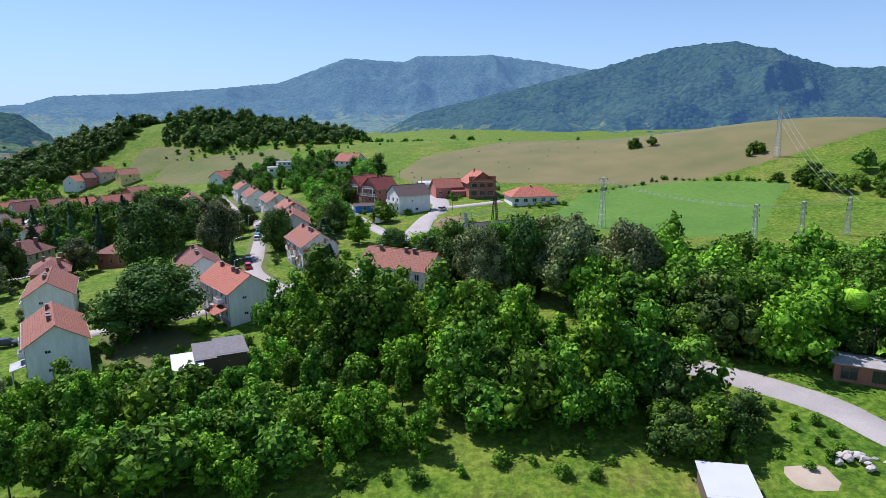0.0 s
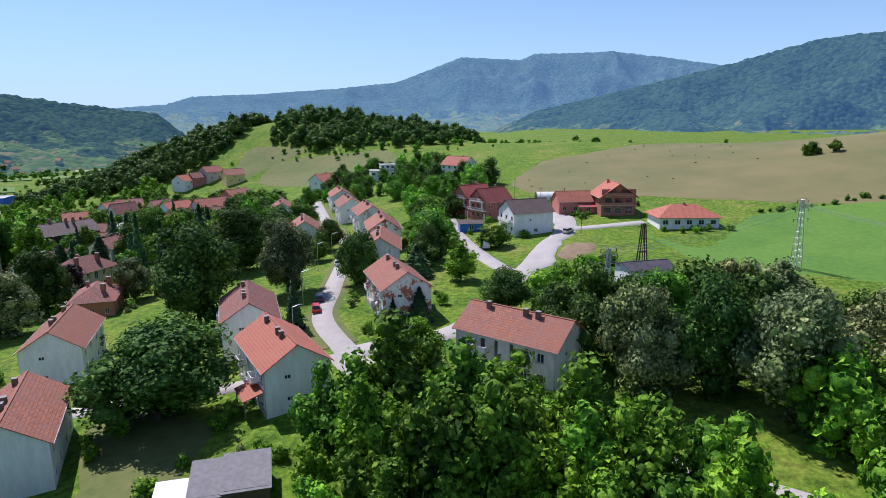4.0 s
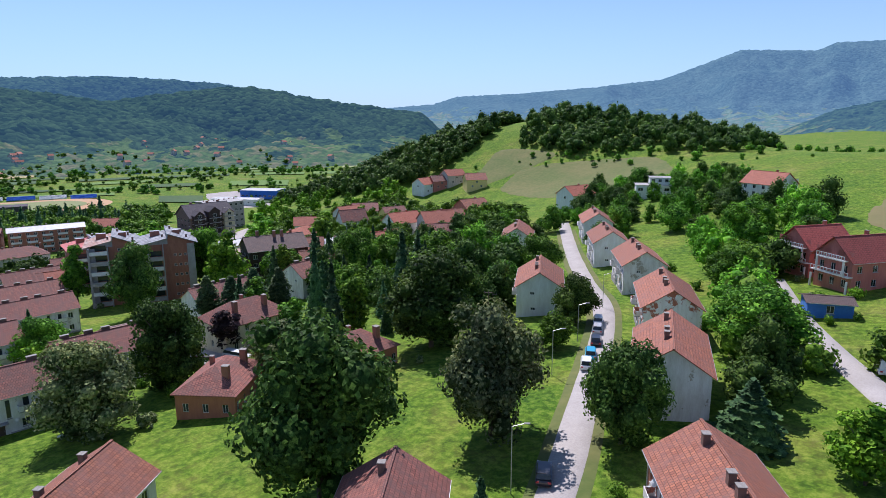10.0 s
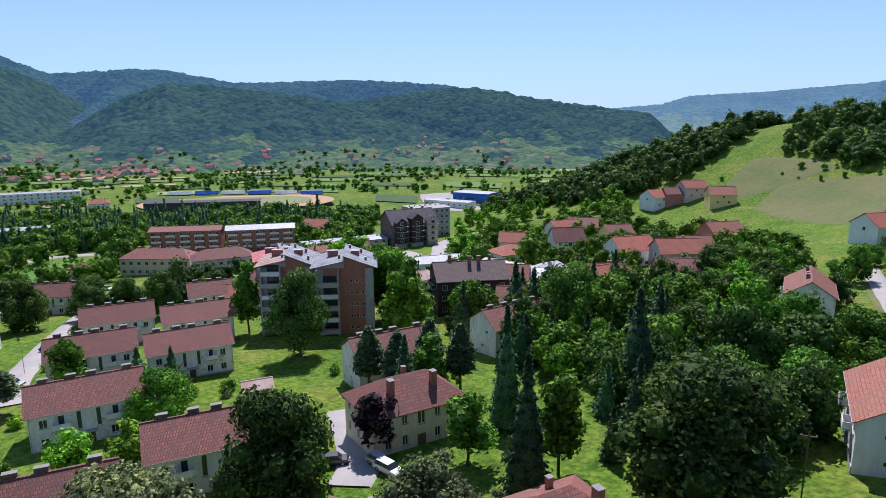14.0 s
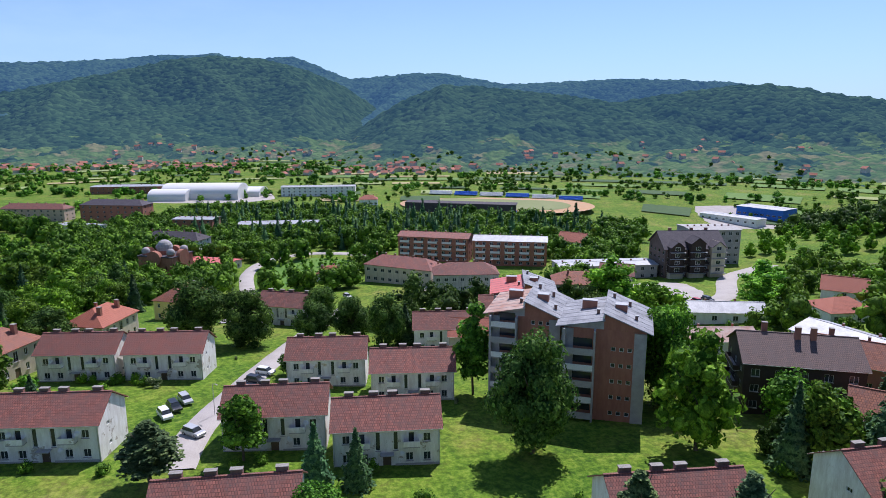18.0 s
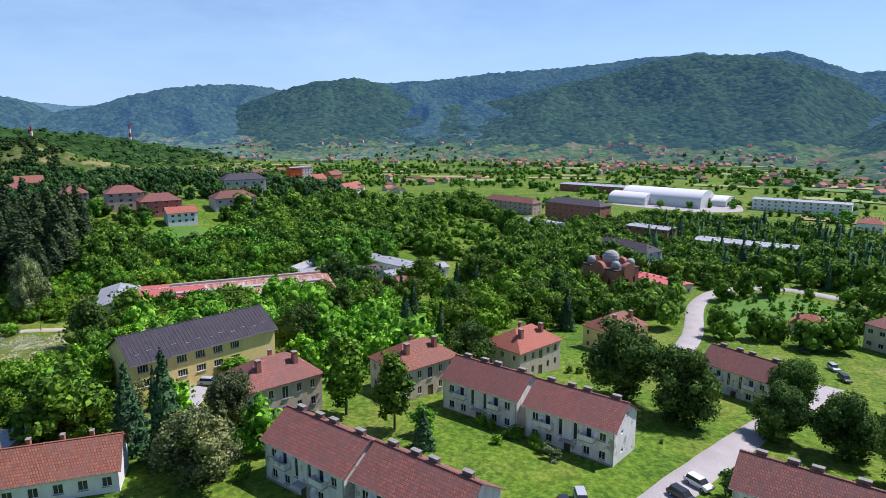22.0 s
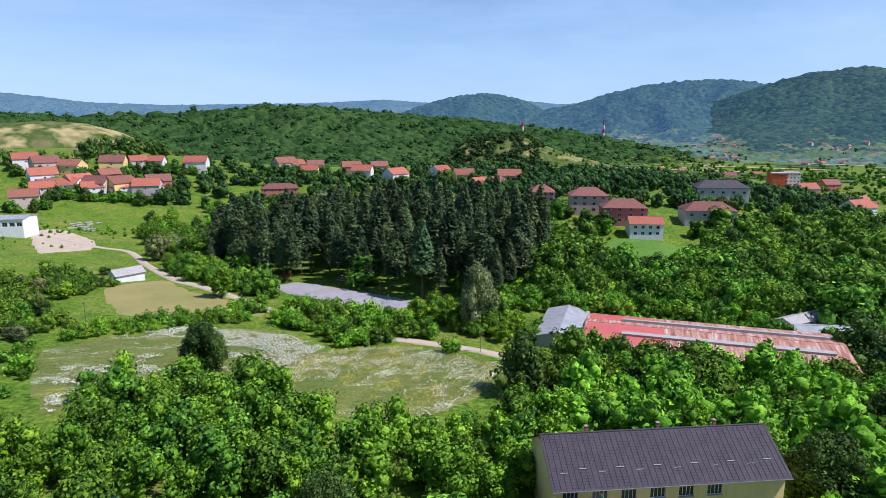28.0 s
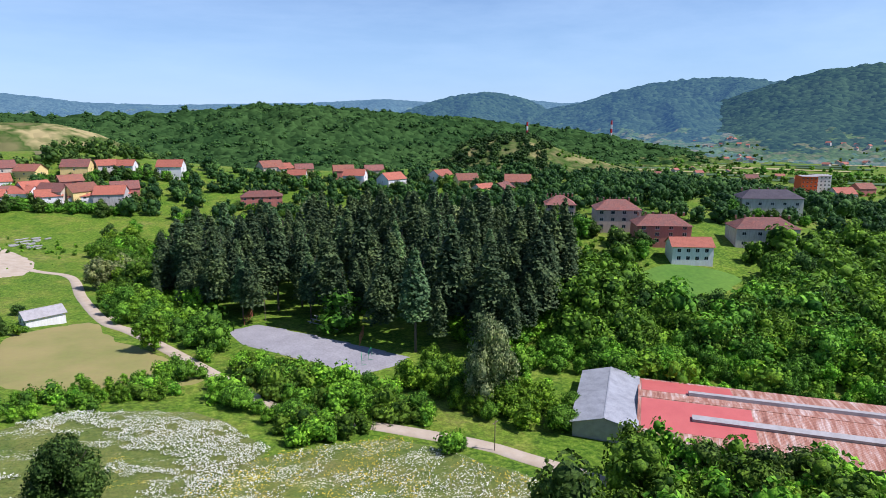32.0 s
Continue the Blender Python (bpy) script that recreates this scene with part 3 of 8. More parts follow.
ribbon("road", [(-122.7, 178.4), (-128.7, 183.7), (-146.2, 191.2)], 6.0, ASPHALT, "pale yard lane with parked cars", "road")
patch("pavement", [(-5.4, 259.2), (-0.0, 254.6), (3.0, 238.8), (0.4, 225.5), (-3.2, 208.1), (-3.9, 190.1), (-13.0, 183.3), (-8.7, 206.5), (-4.0, 230.1), (-4.3, 245.7)], ASPHALT, "wide pale asphalt junction", "road", 0.26, 1.1)
patch("field", [(-3.2, 200.7), (-1.5, 211.1), (3.6, 214.6), (6.7, 210.8), (4.5, 199.5), (-0.5, 195.0)], surface("brush_heap", (0.16, 0.10, 0.06), (0.28, 0.21, 0.11), 0.4, 0.95, 3, 0.9, 0.2, pos="World"), "brown heap of dry brush and soil", "soil", 0.3, 1.5)
patch("field", [(-124.0, -197.6), (-112.1, -266.4), (-124.6, -276.6), (-143.8, -241.9), (-143.3, -214.4), (-130.7, -202.7)], DIRT, "bare dirt apron before the hall", "yard", 0.18)
ribbon("road", [(-177.3, -131.2), (-183.9, -129.1), (-192.1, -132.8)], 2.6, DIRT, "short dirt path over the ditch", "dirt road", 0.24)
patch("field", [(-205.1, 449.9), (-208.4, 480.8), (-184.0, 490.1), (-123.4, 486.5), (-102.1, 440.8), (-124.3, 423.7), (-153.4, 416.7)], OLIVE, "olive and straw-coloured hillside pasture", "field")
patch("field", [(-231.7, 453.3), (-239.5, 507.3), (-224.2, 513.1), (-189.5, 503.3), (-204.2, 480.7)], OLIVE, "dry slope below the hilltop trees", "field", 0.2)
patch("field", [(-275.7, 341.4), (-302.3, 396.7), (-281.6, 417.2), (-246.2, 411.5), (-248.2, 348.2)], OLIVE, "dry grass slope above the workshops", "field", 0.16)
patch("lawn", [(-66.2, 113.5), (-67.0, 120.4), (-47.0, 115.3), (-45.7, 99.2), (-51.9, 94.5)], OLIVE, "worn dry lawn behind the gabled house", "lawn", 0.14)
patch("pavement", [(-207.3, -102.6), (-216.6, -106.8), (-248.5, -61.4), (-232.5, -56.7), (-210.3, -88.6)], surface("court_concrete", (0.24, 0.23, 0.235), (0.33, 0.32, 0.325), 0.15, 0.95, 2.0, 0.2, pos="World"), "grey concrete sports court", "court", 0.2, ragged=False)
patch("field", [(33.5, 210.6), (55.0, 249.1), (91.6, 258.9), (130.0, 236.4), (118.5, 221.6), (88.0, 177.4), (45.4, 189.4), (30.4, 195.6), (18.1, 231.8)], GREENFIELD, "smooth bright green crop field", "field")
patch("field", [(-24.2, 318.4), (-10.6, 366.8), (12.5, 381.8), (60, 420), (200, 420), (220, 300), (102.8, 254.7), (50.8, 270.8), (26.9, 280.1), (-2.0, 280.8)], HAYFIELD, "mown straw-coloured hayfield", "field", 0.14)
patch("field", [(-160.9, -70.7), (-153.5, -112.6), (-172.6, -127.4), (-179.5, -106.2), (-200.4, -68.3), (-192.1, -62.5)], DRYGRASS, "dry straw-coloured meadow", "field")


# ---- building helpers ----
MESHES = {}


def link(name, me, parent=None, m=None, label=""):
    ob = new(name, me)
    if parent:
        ob.parent = parent
    if m is not None:
        ob.matrix_basis = m
    if label:
        ob["label"] = label
    return ob


def part(name, bm, mat, parent, label="", m=None):
    me = bpy.data.meshes.new(name)
    bm.to_mesh(me)
    bm.free()
    me.materials.append(mat)
    return link(name, me, parent, m, label)


def add_box(bm, x0, y0, z0, x1, y1, z1):
    v = [bm.verts.new(p) for p in ((x0, y0, z0), (x1, y0, z0), (x1, y1, z0), (x0, y1, z0), (x0, y0, z1), (x1, y0, z1), (x1, y1, z1), (x0, y1, z1))]
    for f in ((3, 2, 1, 0), (4, 5, 6, 7), (0, 1, 5, 4), (1, 2, 6, 5), (2, 3, 7, 6), (3, 0, 4, 7)):
        bm.faces.new([v[i] for i in f])


def box_mesh(name, size, mat, origin=(0.5, 0.5, 0)):
    key = (name, tuple(size), mat.name, origin)
    if key not in MESHES:
        bm = bmesh.new()
        sx, sy, sz = size
        ox, oy, oz = origin
        add_box(bm, -sx * ox, -sy * oy, -sz * oz, sx * (1 - ox), sy * (1 - oy), sz * (1 - oz))
        me = bpy.data.meshes.new(name)
        bm.to_mesh(me)
        bm.free()
        me.materials.append(mat)
        MESHES[key] = me
    return MESHES[key]


def box(name, size, mat, parent, m, origin=(0.5, 0.5, 0), label=""):
    return link(name, box_mesh(name, size, mat, origin), parent, m, label)


def frame_mesh(w, h, mat, bars=1):
    key = ("frame", w, h, mat.name, bars)
    if key not in MESHES:
        bm = bmesh.new()
        t, d = 0.07, 0.06
        add_box(bm, -w / 2, -d, 0, w / 2, 0, t)
        add_box(bm, -w / 2, -d, h - t, w / 2, 0, h)
        add_box(bm, -w / 2, -d, t, -w / 2 + t, 0, h - t)
        add_box(bm, w / 2 - t, -d, t, w / 2, 0, h - t)
        for k in range(bars):
            u = -w / 2 + w * (k + 1) / (bars + 1)
            add_box(bm, u - 0.03, -d, t, u + 0.03, 0, h - t)
        me = bpy.data.meshes.new("window")
        bm.to_mesh(me)
        bm.free()
        me.materials.append(mat)
        MESHES[key] = me
    return MESHES[key]


def wall_side(bm, p, d, n, length, z0, z1, holes, top=None):
    """One outer wall face from p along d, with holes (u, z, w, h) and their reveals; top: gable peak height."""
    us, zs = {0.0, length}, {z0, z1}
    for u, z, w, h in holes:
        us |= {u - w / 2, u + w / 2}
        zs |= {z, z + h}
    us, zs = sorted(us), sorted(zs)
    at = lambda u, z, depth=0.0: bm.verts.new((p[0] + d[0] * u - n[0] * depth, p[1] + d[1] * u - n[1] * depth, z))
    for i in range(len(us) - 1):
        for j in range(len(zs) - 1):
            uc, zc = (us[i] + us[i + 1]) / 2, (zs[j] + zs[j + 1]) / 2
            if any(abs(uc - u) < w / 2 and z < zc < z + h for u, z, w, h in holes):
                continue
            bm.faces.new([at(us[i], zs[j]), at(us[i + 1], zs[j]), at(us[i + 1], zs[j + 1]), at(us[i], zs[j + 1])])
    for u, z, w, h in holes:
        c = [(u - w / 2, z), (u + w / 2, z), (u + w / 2, z + h), (u - w / 2, z + h)]
        for k in range(4):
            a, b = c[k], c[(k + 1) % 4]
            bm.faces.new([at(*a), at(*a, 0.2), at(*b, 0.2), at(*b)])
    if top:
        bm.faces.new([at(0, z1), at(length, z1), at(length / 2, top)])


def far_window(w, h, frame_mat):
    key = ("far", round(w, 2), round(h, 2), frame_mat.name)
    if key not in MESHES:
        bm = bmesh.new()
        add_box(bm, -w / 2, -0.03, 0, w / 2, 0.03, h)
        add_box(bm, -w / 2 + 0.09, -0.06, 0.09, -0.04, 0.0, h - 0.09)
        add_box(bm, 0.04, -0.06, 0.09, w / 2 - 0.09, 0.0, h - 0.09)
        me = bpy.data.meshes.new("window")
        bm.to_mesh(me)
        bm.free()
        me.materials.append(frame_mat)
        me.materials.append(GLASS)
        for p in me.polygons[6:]:
            p.material_index = 1
        MESHES[key] = me
    return MESHES[key]


def window_at(parent, m, w, h, frame_mat=FRAMEW, bars=1, sill=True):
    """Frame, pane and sill; m: middle of the opening's lower edge, y pointing into the wall."""
    f = link("window", frame_mesh(w, h, frame_mat, bars), parent, m @ pose(0, 0.16, 0))
    box("pane", (w - 0.1, 0.02, h - 0.1), GLASS, f, pose(0, -0.02, 0.05))
    if sill:
        box("sill", (w + 0.12, 0.26, 0.05), CONC, f, pose(0, -0.2, -0.05))
    return f


def side_frames(L, W):
    """The four sides of a plan: start, direction, outward normal, length, and the turn of things set into it."""
    return {"front": ((-L / 2, -W / 2), (1, 0), (0, -1), L, 0), "right": ((L / 2, -W / 2), (0, 1), (1, 0), W, 90),
            "back": ((L / 2, W / 2), (-1, 0), (0, 1), L, 180), "left": ((-L / 2, W / 2), (0, -1), (-1, 0), W, 270)}


def house(name, label, x, y, ang, L, W, eave, ridge, wall_mat, roof_mat, wins, hip=0.0, chimneys=(), base_h=0.0, z=None, over=0.45, frame_mat=FRAMEW, category="house", group="", balconies=(), doors=()):
    """A house whose ridge lies along its own x. wins: side -> list of (u from the middle, sill height, width, height, bars)."""
    e = tagged(new(name), label, category, group)
    zz = gz(x, y) if z is None else z
    OBST.append((x, y, radians(ang), L / 2, W / 2))
    e.matrix_basis = pose(x, y, zz, 0, 0, ang)
    near = -262 < x < 30 and 40 < y < 300
    bm = bmesh.new()
    S = side_frames(L, W)
    for k, (p, d, n, ln, turn) in S.items():
        holes = [(ln / 2 + q[0], q[1], q[2], q[3]) for q in wins.get(k, ())] + [(ln / 2 + q[1], q[2], q[3], q[4]) for q in doors if q[0] == k]
        wall_side(bm, p, d, n, ln, -2.5, eave, holes, ridge if k in ("left", "right") and not hip else None)
    part("wall", bm, wall_mat, e)
    for k, (p, d, n, ln, turn) in S.items():
        for q in wins.get(k, ()):
            u = ln / 2 + q[0]
            wm = pose(p[0] + d[0] * u, p[1] + d[1] * u, q[1], 0, 0, turn)
            if near:
                window_at(e, wm, q[2], q[3], frame_mat, q[4] if len(q) > 4 else 1, k == "front")
            else:
                link("window", far_window(q[2], q[3], frame_mat), e, wm @ pose(0, 0.16, 0))
        for q in doors:
            if q[0] == k:
                u = ln / 2 + q[1]
                dd = box("door", (q[3], 0.08, q[4]), FRAMEB, e, pose(p[0] + d[0] * u, p[1] + d[1] * u, q[2], 0, 0, turn) @ pose(0, 0.15, 0))
                box("handle", (0.04, 0.06, 0.14), STEEL, dd, pose(q[3] * 0.36, -0.06, 1.0))
        for q in balconies:
            if q[0] == k:
                u = ln / 2 + q[1]
                b = box("balcony", (q[3], 1.1, 0.16), CONC, e, pose(p[0] + d[0] * u, p[1] + d[1] * u, q[2], 0, 0, turn) @ pose(0, -0.55, 0))
                box("parapet", (q[3], 0.08, 0.85), wall_mat, b, pose(0, -0.5, 0.16))
                for s in (-1, 1):
                    box("parapet", (0.08, 0.92, 0.85), wall_mat, b, pose(s * (q[3] / 2 - 0.04), 0, 0.16))
    rise, half = ridge - eave, W / 2
    if hip:
        bm = bmesh.new()
        o, low = over, eave - over * rise / half
        c = [(-L / 2 - o, -half - o, low), (L / 2 + o, -half - o, low), (L / 2 + o, half + o, low), (-L / 2 - o, half + o, low), (-L / 2 + hip, 0, ridge), (L / 2 - hip, 0, ridge)]
        for off in (0.0, 0.14):
            v = [bm.verts.new((a, b, cc + off)) for a, b, cc in c]
            for f in ((0, 1, 5, 4), (1, 2, 5), (2, 3, 4, 5), (3, 0, 4)):
                bm.faces.new([v[i] for i in (f if off else f[::-1])])
            if off:
                for i in range(4):
                    bm.faces.new([low_v[i], low_v[(i + 1) % 4], v[(i + 1) % 4], v[i]])
            low_v = v
        part("roof", bm, roof_mat, e)
    else:
        slope = math.hypot(rise, half)
        full = slope * (1 + over / half)
        tilt = math.degrees(math.atan2(rise, half))
        for s in (0, 180):
            box("roof_slope", (L + 2 * over, full, 0.12), roof_mat, e, pose(0, 0, ridge + 0.02, 0, 0, s) @ pose(0, 0, 0, tilt, 0, 0), (0.5, 1.0, 0))
            if near:
                box("gutter", (L + 2 * over, 0.12, 0.1), STEEL, e, pose(0, 0, 0, 0, 0, s) @ pose(0, -half - over - 0.05, eave - over * rise / half))
        box("ridge_cap", (L + 2 * over, 0.3, 0.12), roof_mat, e, pose(0, 0, ridge + 0.08))
    for q in chimneys:
        u, v = q[0], q[1]
        top = ridge + (q[2] if len(q) > 2 else 0.7)
        h0 = ridge - abs(v) * rise / half - 0.3
        sx, sy = (q[3], q[4]) if len(q) > 4 else (0.5, 0.7)
        c = box("chimney", (sx, sy, top - h0), q[5] if len(q) > 5 else BRICK, e, pose(u, v, h0))
        box("cap", (sx + 0.12, sy + 0.12, 0.07), CAPS, c, pose(0, 0, top - h0))
    return e


def dish_mesh():
    bm = bmesh.new()
    bmesh.ops.create_cone(bm, segments=12, radius1=0.42, radius2=0.12, depth=0.14, cap_ends=True)
    bmesh.ops.create_cone(bm, segments=5, radius1=0.03, radius2=0.03, depth=0.5, cap_ends=True, matrix=Matrix.Translation((0, 0, -0.25)))
    me = bpy.data.meshes.new("satellite_dish")
    bm.to_mesh(me)
    bm.free()
    me.materials.append(FRAMEW)
    return me


DISH = dish_mesh()


def block(x, y, ang, L=15.6, W=9.0, wall=WHITE, roof=REDTILE, front=True, label="", eave=6.3, ridge=9.2, z=None, rear=True):
    """A two-storey white housing block with four flats."""
    cols = (-5.9, -3.3, 3.3, 5.9)
    f = [(c, 1.0, 1.1, 1.3, 1) for c in cols] + [(c, 4.0, 1.1, 1.3, 1) for c in (-5.9, 5.9)] + [(-1.3, 2.75, 0.7, 2.9, 0), (1.3, 2.75, 0.7, 2.9, 0)]
    f += [(c, 3.75, 0.9, 1.75, 0) for c in (-3.6, 3.6)]
    bk = [(c, zz, 1.1, 1.3, 1) for c in (-5.9, -2.2, 2.2, 5.9) for zz in (1.0, 4.0)]
    sides = {"front": f, "back": bk if rear else [], "left": [(1.4, 4.6, 0.9, 0.6, 1), (0.0, 1.4, 0.9, 0.6, 1)], "right": [(-1.4, 4.6, 0.9, 0.6, 1), (-1.2, 1.4, 0.9, 0.6, 1)]}
    ch = [(-L * 0.36, 0.5), (-L * 0.12, 0.5), (L * 0.06, 0.5), (L * 0.38, 0.5)] if x < -130 else [(-L * 0.3, -0.7), (L * 0.08, -0.7), (L * 0.2, -0.7)]
    e = house("apartment_house", label or "two-storey white rendered house with red tiled gable roof", x, y, ang, L, W, eave, ridge, wall, roof, sides, 0.0, [(a, b, 0.62, 1.35 if x < -130 else 0.6, 0.6, SOOT) for a, b in ch], z=z,
                 category="house", group="two-storey housing blocks", balconies=[("front", -3.6, 3.55, 2.4), ("front", 3.6, 3.55, 2.4)], doors=[("front", 0.0, 0.0, 1.2, 2.1)])
    for u, w, side in ((-(L / 2 + 1.2) / 2, L / 2 - 1.2, -1), ((L / 2 + 1.2) / 2, L / 2 - 1.2, -1)):
        box("plinth", (w, 0.1, 3.1), CONC, e, pose(u, side * (W / 2 + 0.05), -2.5))
    if y < 200:
        for u, zz in ((-4.7, 5.0), (4.9, 4.9), (2.3, 2.3)):
            link("satellite_dish", DISH, e, pose(u, -W / 2 - 0.25, zz, 60, 0, 20))
        for s in (-1, 1):
            box("downpipe", (0.1, 0.1, eave), STEEL, e, pose(s * (L / 2 - 0.15), -W / 2 - 0.06, -0.2))
        box("porch_roof", (2.0, 1.1, 0.1), CONC, e, pose(0, -W / 2 - 0.55, 2.35))
    return e



gabled = block(-67.8, 105.3, 303, label="white gabled house with orange tiles and brown shaded slope", roof=ORTILE)
box("lean_to_roof", (4.0, 2.6, 0.1), METAL, gabled, pose(4.6, -5.7, 2.5, 14, 0, 0))
box("lean_to_wall", (3.8, 0.12, 2.2), WHITE, gabled, pose(4.6, -6.7, 0))
block(-85.6, 133.7, 297, roof=ORTILE)
fresh = block(-42.7, 126.0, 310, roof=NEWTILE, label="white house with fresh orange tiles beside the junction")
box("lean_to_roof", (5.2, 3.0, 0.1), NEWTILE, fresh, pose(4.4, -5.9, 2.6, 16, 0, 0))
for u in (2.0, 6.8):
    box("post", (0.14, 0.14, 2.3), WOOD, fresh, pose(u, -7.1, 0))
block(-56.8, 144.0, 298, label="cream house with brown tiles and yellow patched render")
block(-33.6, 159.0, 298, wall=PATCHY, roof=ORTILE, label="white house with plaster peeling off red brick")
for (cx, cy), a, w in (((-45.7, 191.2), 284, WORN), ((-52.6, 218.1), 290, PATCHY), ((-66.0, 249.0), 296, WORN), ((-81.5, 275.0), 296, WHITE), ((-96.0, 307.0), 295, WHITE), ((-81.1, 229.4), 293, WHITE), ((-114.3, 287.4), 293, WORN)):
    block(cx, cy, a, wall=w, roof=ORTILE)
block(-8.6, 133.0, -28, 16.6, wall=plaster("white_ochre_plaster", (0.72, 0.70, 0.66), (0.55, 0.52, 0.47), (0.60, 0.44, 0.20), 0.62), roof=ORTILE, label="long white house with orange tiled roof and worn render")
for (cx, cy), a in (((-133.0, 147.0), 77), ((-138.0, 167.0), 77), ((-166.5, 157.1), 82), ((-196.0, 162.6), 80), ((-187.2, 178.5), 80), ((-224.0, 172.8), 78), ((-212.4, 188.0), 78), ((-243.4, 203), 78), ((-152, 235.2), 85), ((-154.6, 205.7), 81), ((-202.5, 114.0), 78), ((-199.5, 130.5), 78), ((-239, 124), 78), ((-235, 141), 78), ((-283, 166), 62)):
    block(cx, cy, a, rear=False, wall=(WHITE, WORN, STAINED)[int(abs(cx)) % 3], label="two-storey white housing block with streaked render and broad sooty chimneys")


# ---- other buildings ----
def rows_of(L, n, zs, w=1.2, h=1.35, bars=1):
    """n windows a row, evenly over a wall of that length, one row for each sill height."""
    return [(-L / 2 + L * (k + 0.5) / n, z, w, h, bars) for k in range(n) for z in zs]


def villa(x, y, ang, label, wall=BEIGE, roof=ORTILE, L=14.0, W=10.5, eave=6.8, ridge=10.0):
    zs = (1.2, 4.4) if eave > 6 else (1.2,)
    sides = {"front": [(u, z, 0.9, 1.5, 1) for u in (-5.2, -2.6, 2.6, 5.2) for z in zs] + ([(0, 3.8, 1.2, 2.2, 1)] if len(zs) > 1 else []), "left": rows_of(W, 3, zs, 0.9), "right": rows_of(W, 3, zs, 0.9)}
    return house("villa", label, x, y, ang, L, W, eave, ridge, wall, roof, sides, 4.2, [(-3.4, -2.2, 0.6, 0.8, 1.0), (3.4, -2.2, 0.6, 0.8, 1.0), (0.5, 1.6, 0.5, 0.6, 0.6)], category="house", group="hipped beige houses", doors=[("front", 0, 0.0, 1.4, 2.3)], frame_mat=FRAMEW)


villa(-220.4, 89.2, 155, "beige two-storey house with red hipped roof and brick chimneys", roof=REDTILE)
villa(-243.5, 105.5, 155, "beige two-storey house with orange hipped roof")
villa(-270.5, 119.5, 157, "beige house with bright tiles and a small terrace", roof=NEWTILE)
villa(-306.0, 134.0, 152, "ochre house with orange hipped roof", YELLOW)
villa(-106.8, 168.1, 118, "low orange house with red hipped roof on the lawn", ORANGE, REDTILE, 12.5, 9.0, 4.2, 6.8)
villa(-95.8, 186.0, 79, "orange house with hipped roof behind a maple", ORANGE, REDTILE, 12.0, 9.0, 4.2, 6.8)
villa(-131.0, 193.0, 82, "beige house with red hipped roof and roof windows", BEIGE, REDTILE, 15, 10, 6.2, 9.4)

school = house("school", "long yellow building with dark sheet-metal roof", -229.8, 60.8, 161, 30, 12.5, 8.3, 12.0, YELLOW, SHEET,
      {"front": [(-15 + 30 * (k + 0.5) / 8, z, 2.0, h, 3) for k in range(6) for z, h in ((6.1, 1.5), (3.2, 1.4))] + [(-13 + 3.9 * k, 0.7, 1.1, 0.9, 0) for k in range(6)], "right": rows_of(12, 2, (3.2, 6.1))},
      chimneys=[(-9, 1.2, 0.4, 0.4, 0.4), (1, 1.2, 0.4, 0.4, 0.4), (9, 1.2, 0.4, 0.4, 0.4)], category="building", over=0.6)
tilt = math.degrees(math.atan2(3.7, 6.25))
for s_turn in (0, 180):
    bm = bmesh.new()
    for k in range(42):
        u = -15.2 + 30.4 * k / 41
        add_box(bm, u - 0.03, -7.7, 0.12, u + 0.03, -0.05, 0.17)
    ribs = part("roof_ribs", bm, SHEET, school, "dark standing seams of the sheet roof", pose(0, 0, 12.02, 0, 0, s_turn) @ pose(0, 0, 0, tilt, 0, 0))
    for k in range(12):
        box("snow_guard", (1.0, 0.06, 0.12), METAL, ribs, pose(-13.6 + 2.45 * k, -5.6 + (k % 2) * 0.5, 0.14))
house("cottage", "low white house with orange tiled roof and four chimneys", -184.9, 82.0, 134, 17, 8, 3.4, 6.3, WHITE, ORTILE, {"front": rows_of(17, 6, (1.0,)), "back": rows_of(17, 5, (1.0,)), "left": rows_of(8, 2, (1.0,))}, chimneys=[(-6, 0.8), (-2.5, 0.8), (1.5, 0.8), (5, 0.8)])


SHEETING = surface("weathered_roof_sheet", (0.13, 0.135, 0.15), (0.33, 0.34, 0.36), 0.22, 0.75, 3, 0.15)


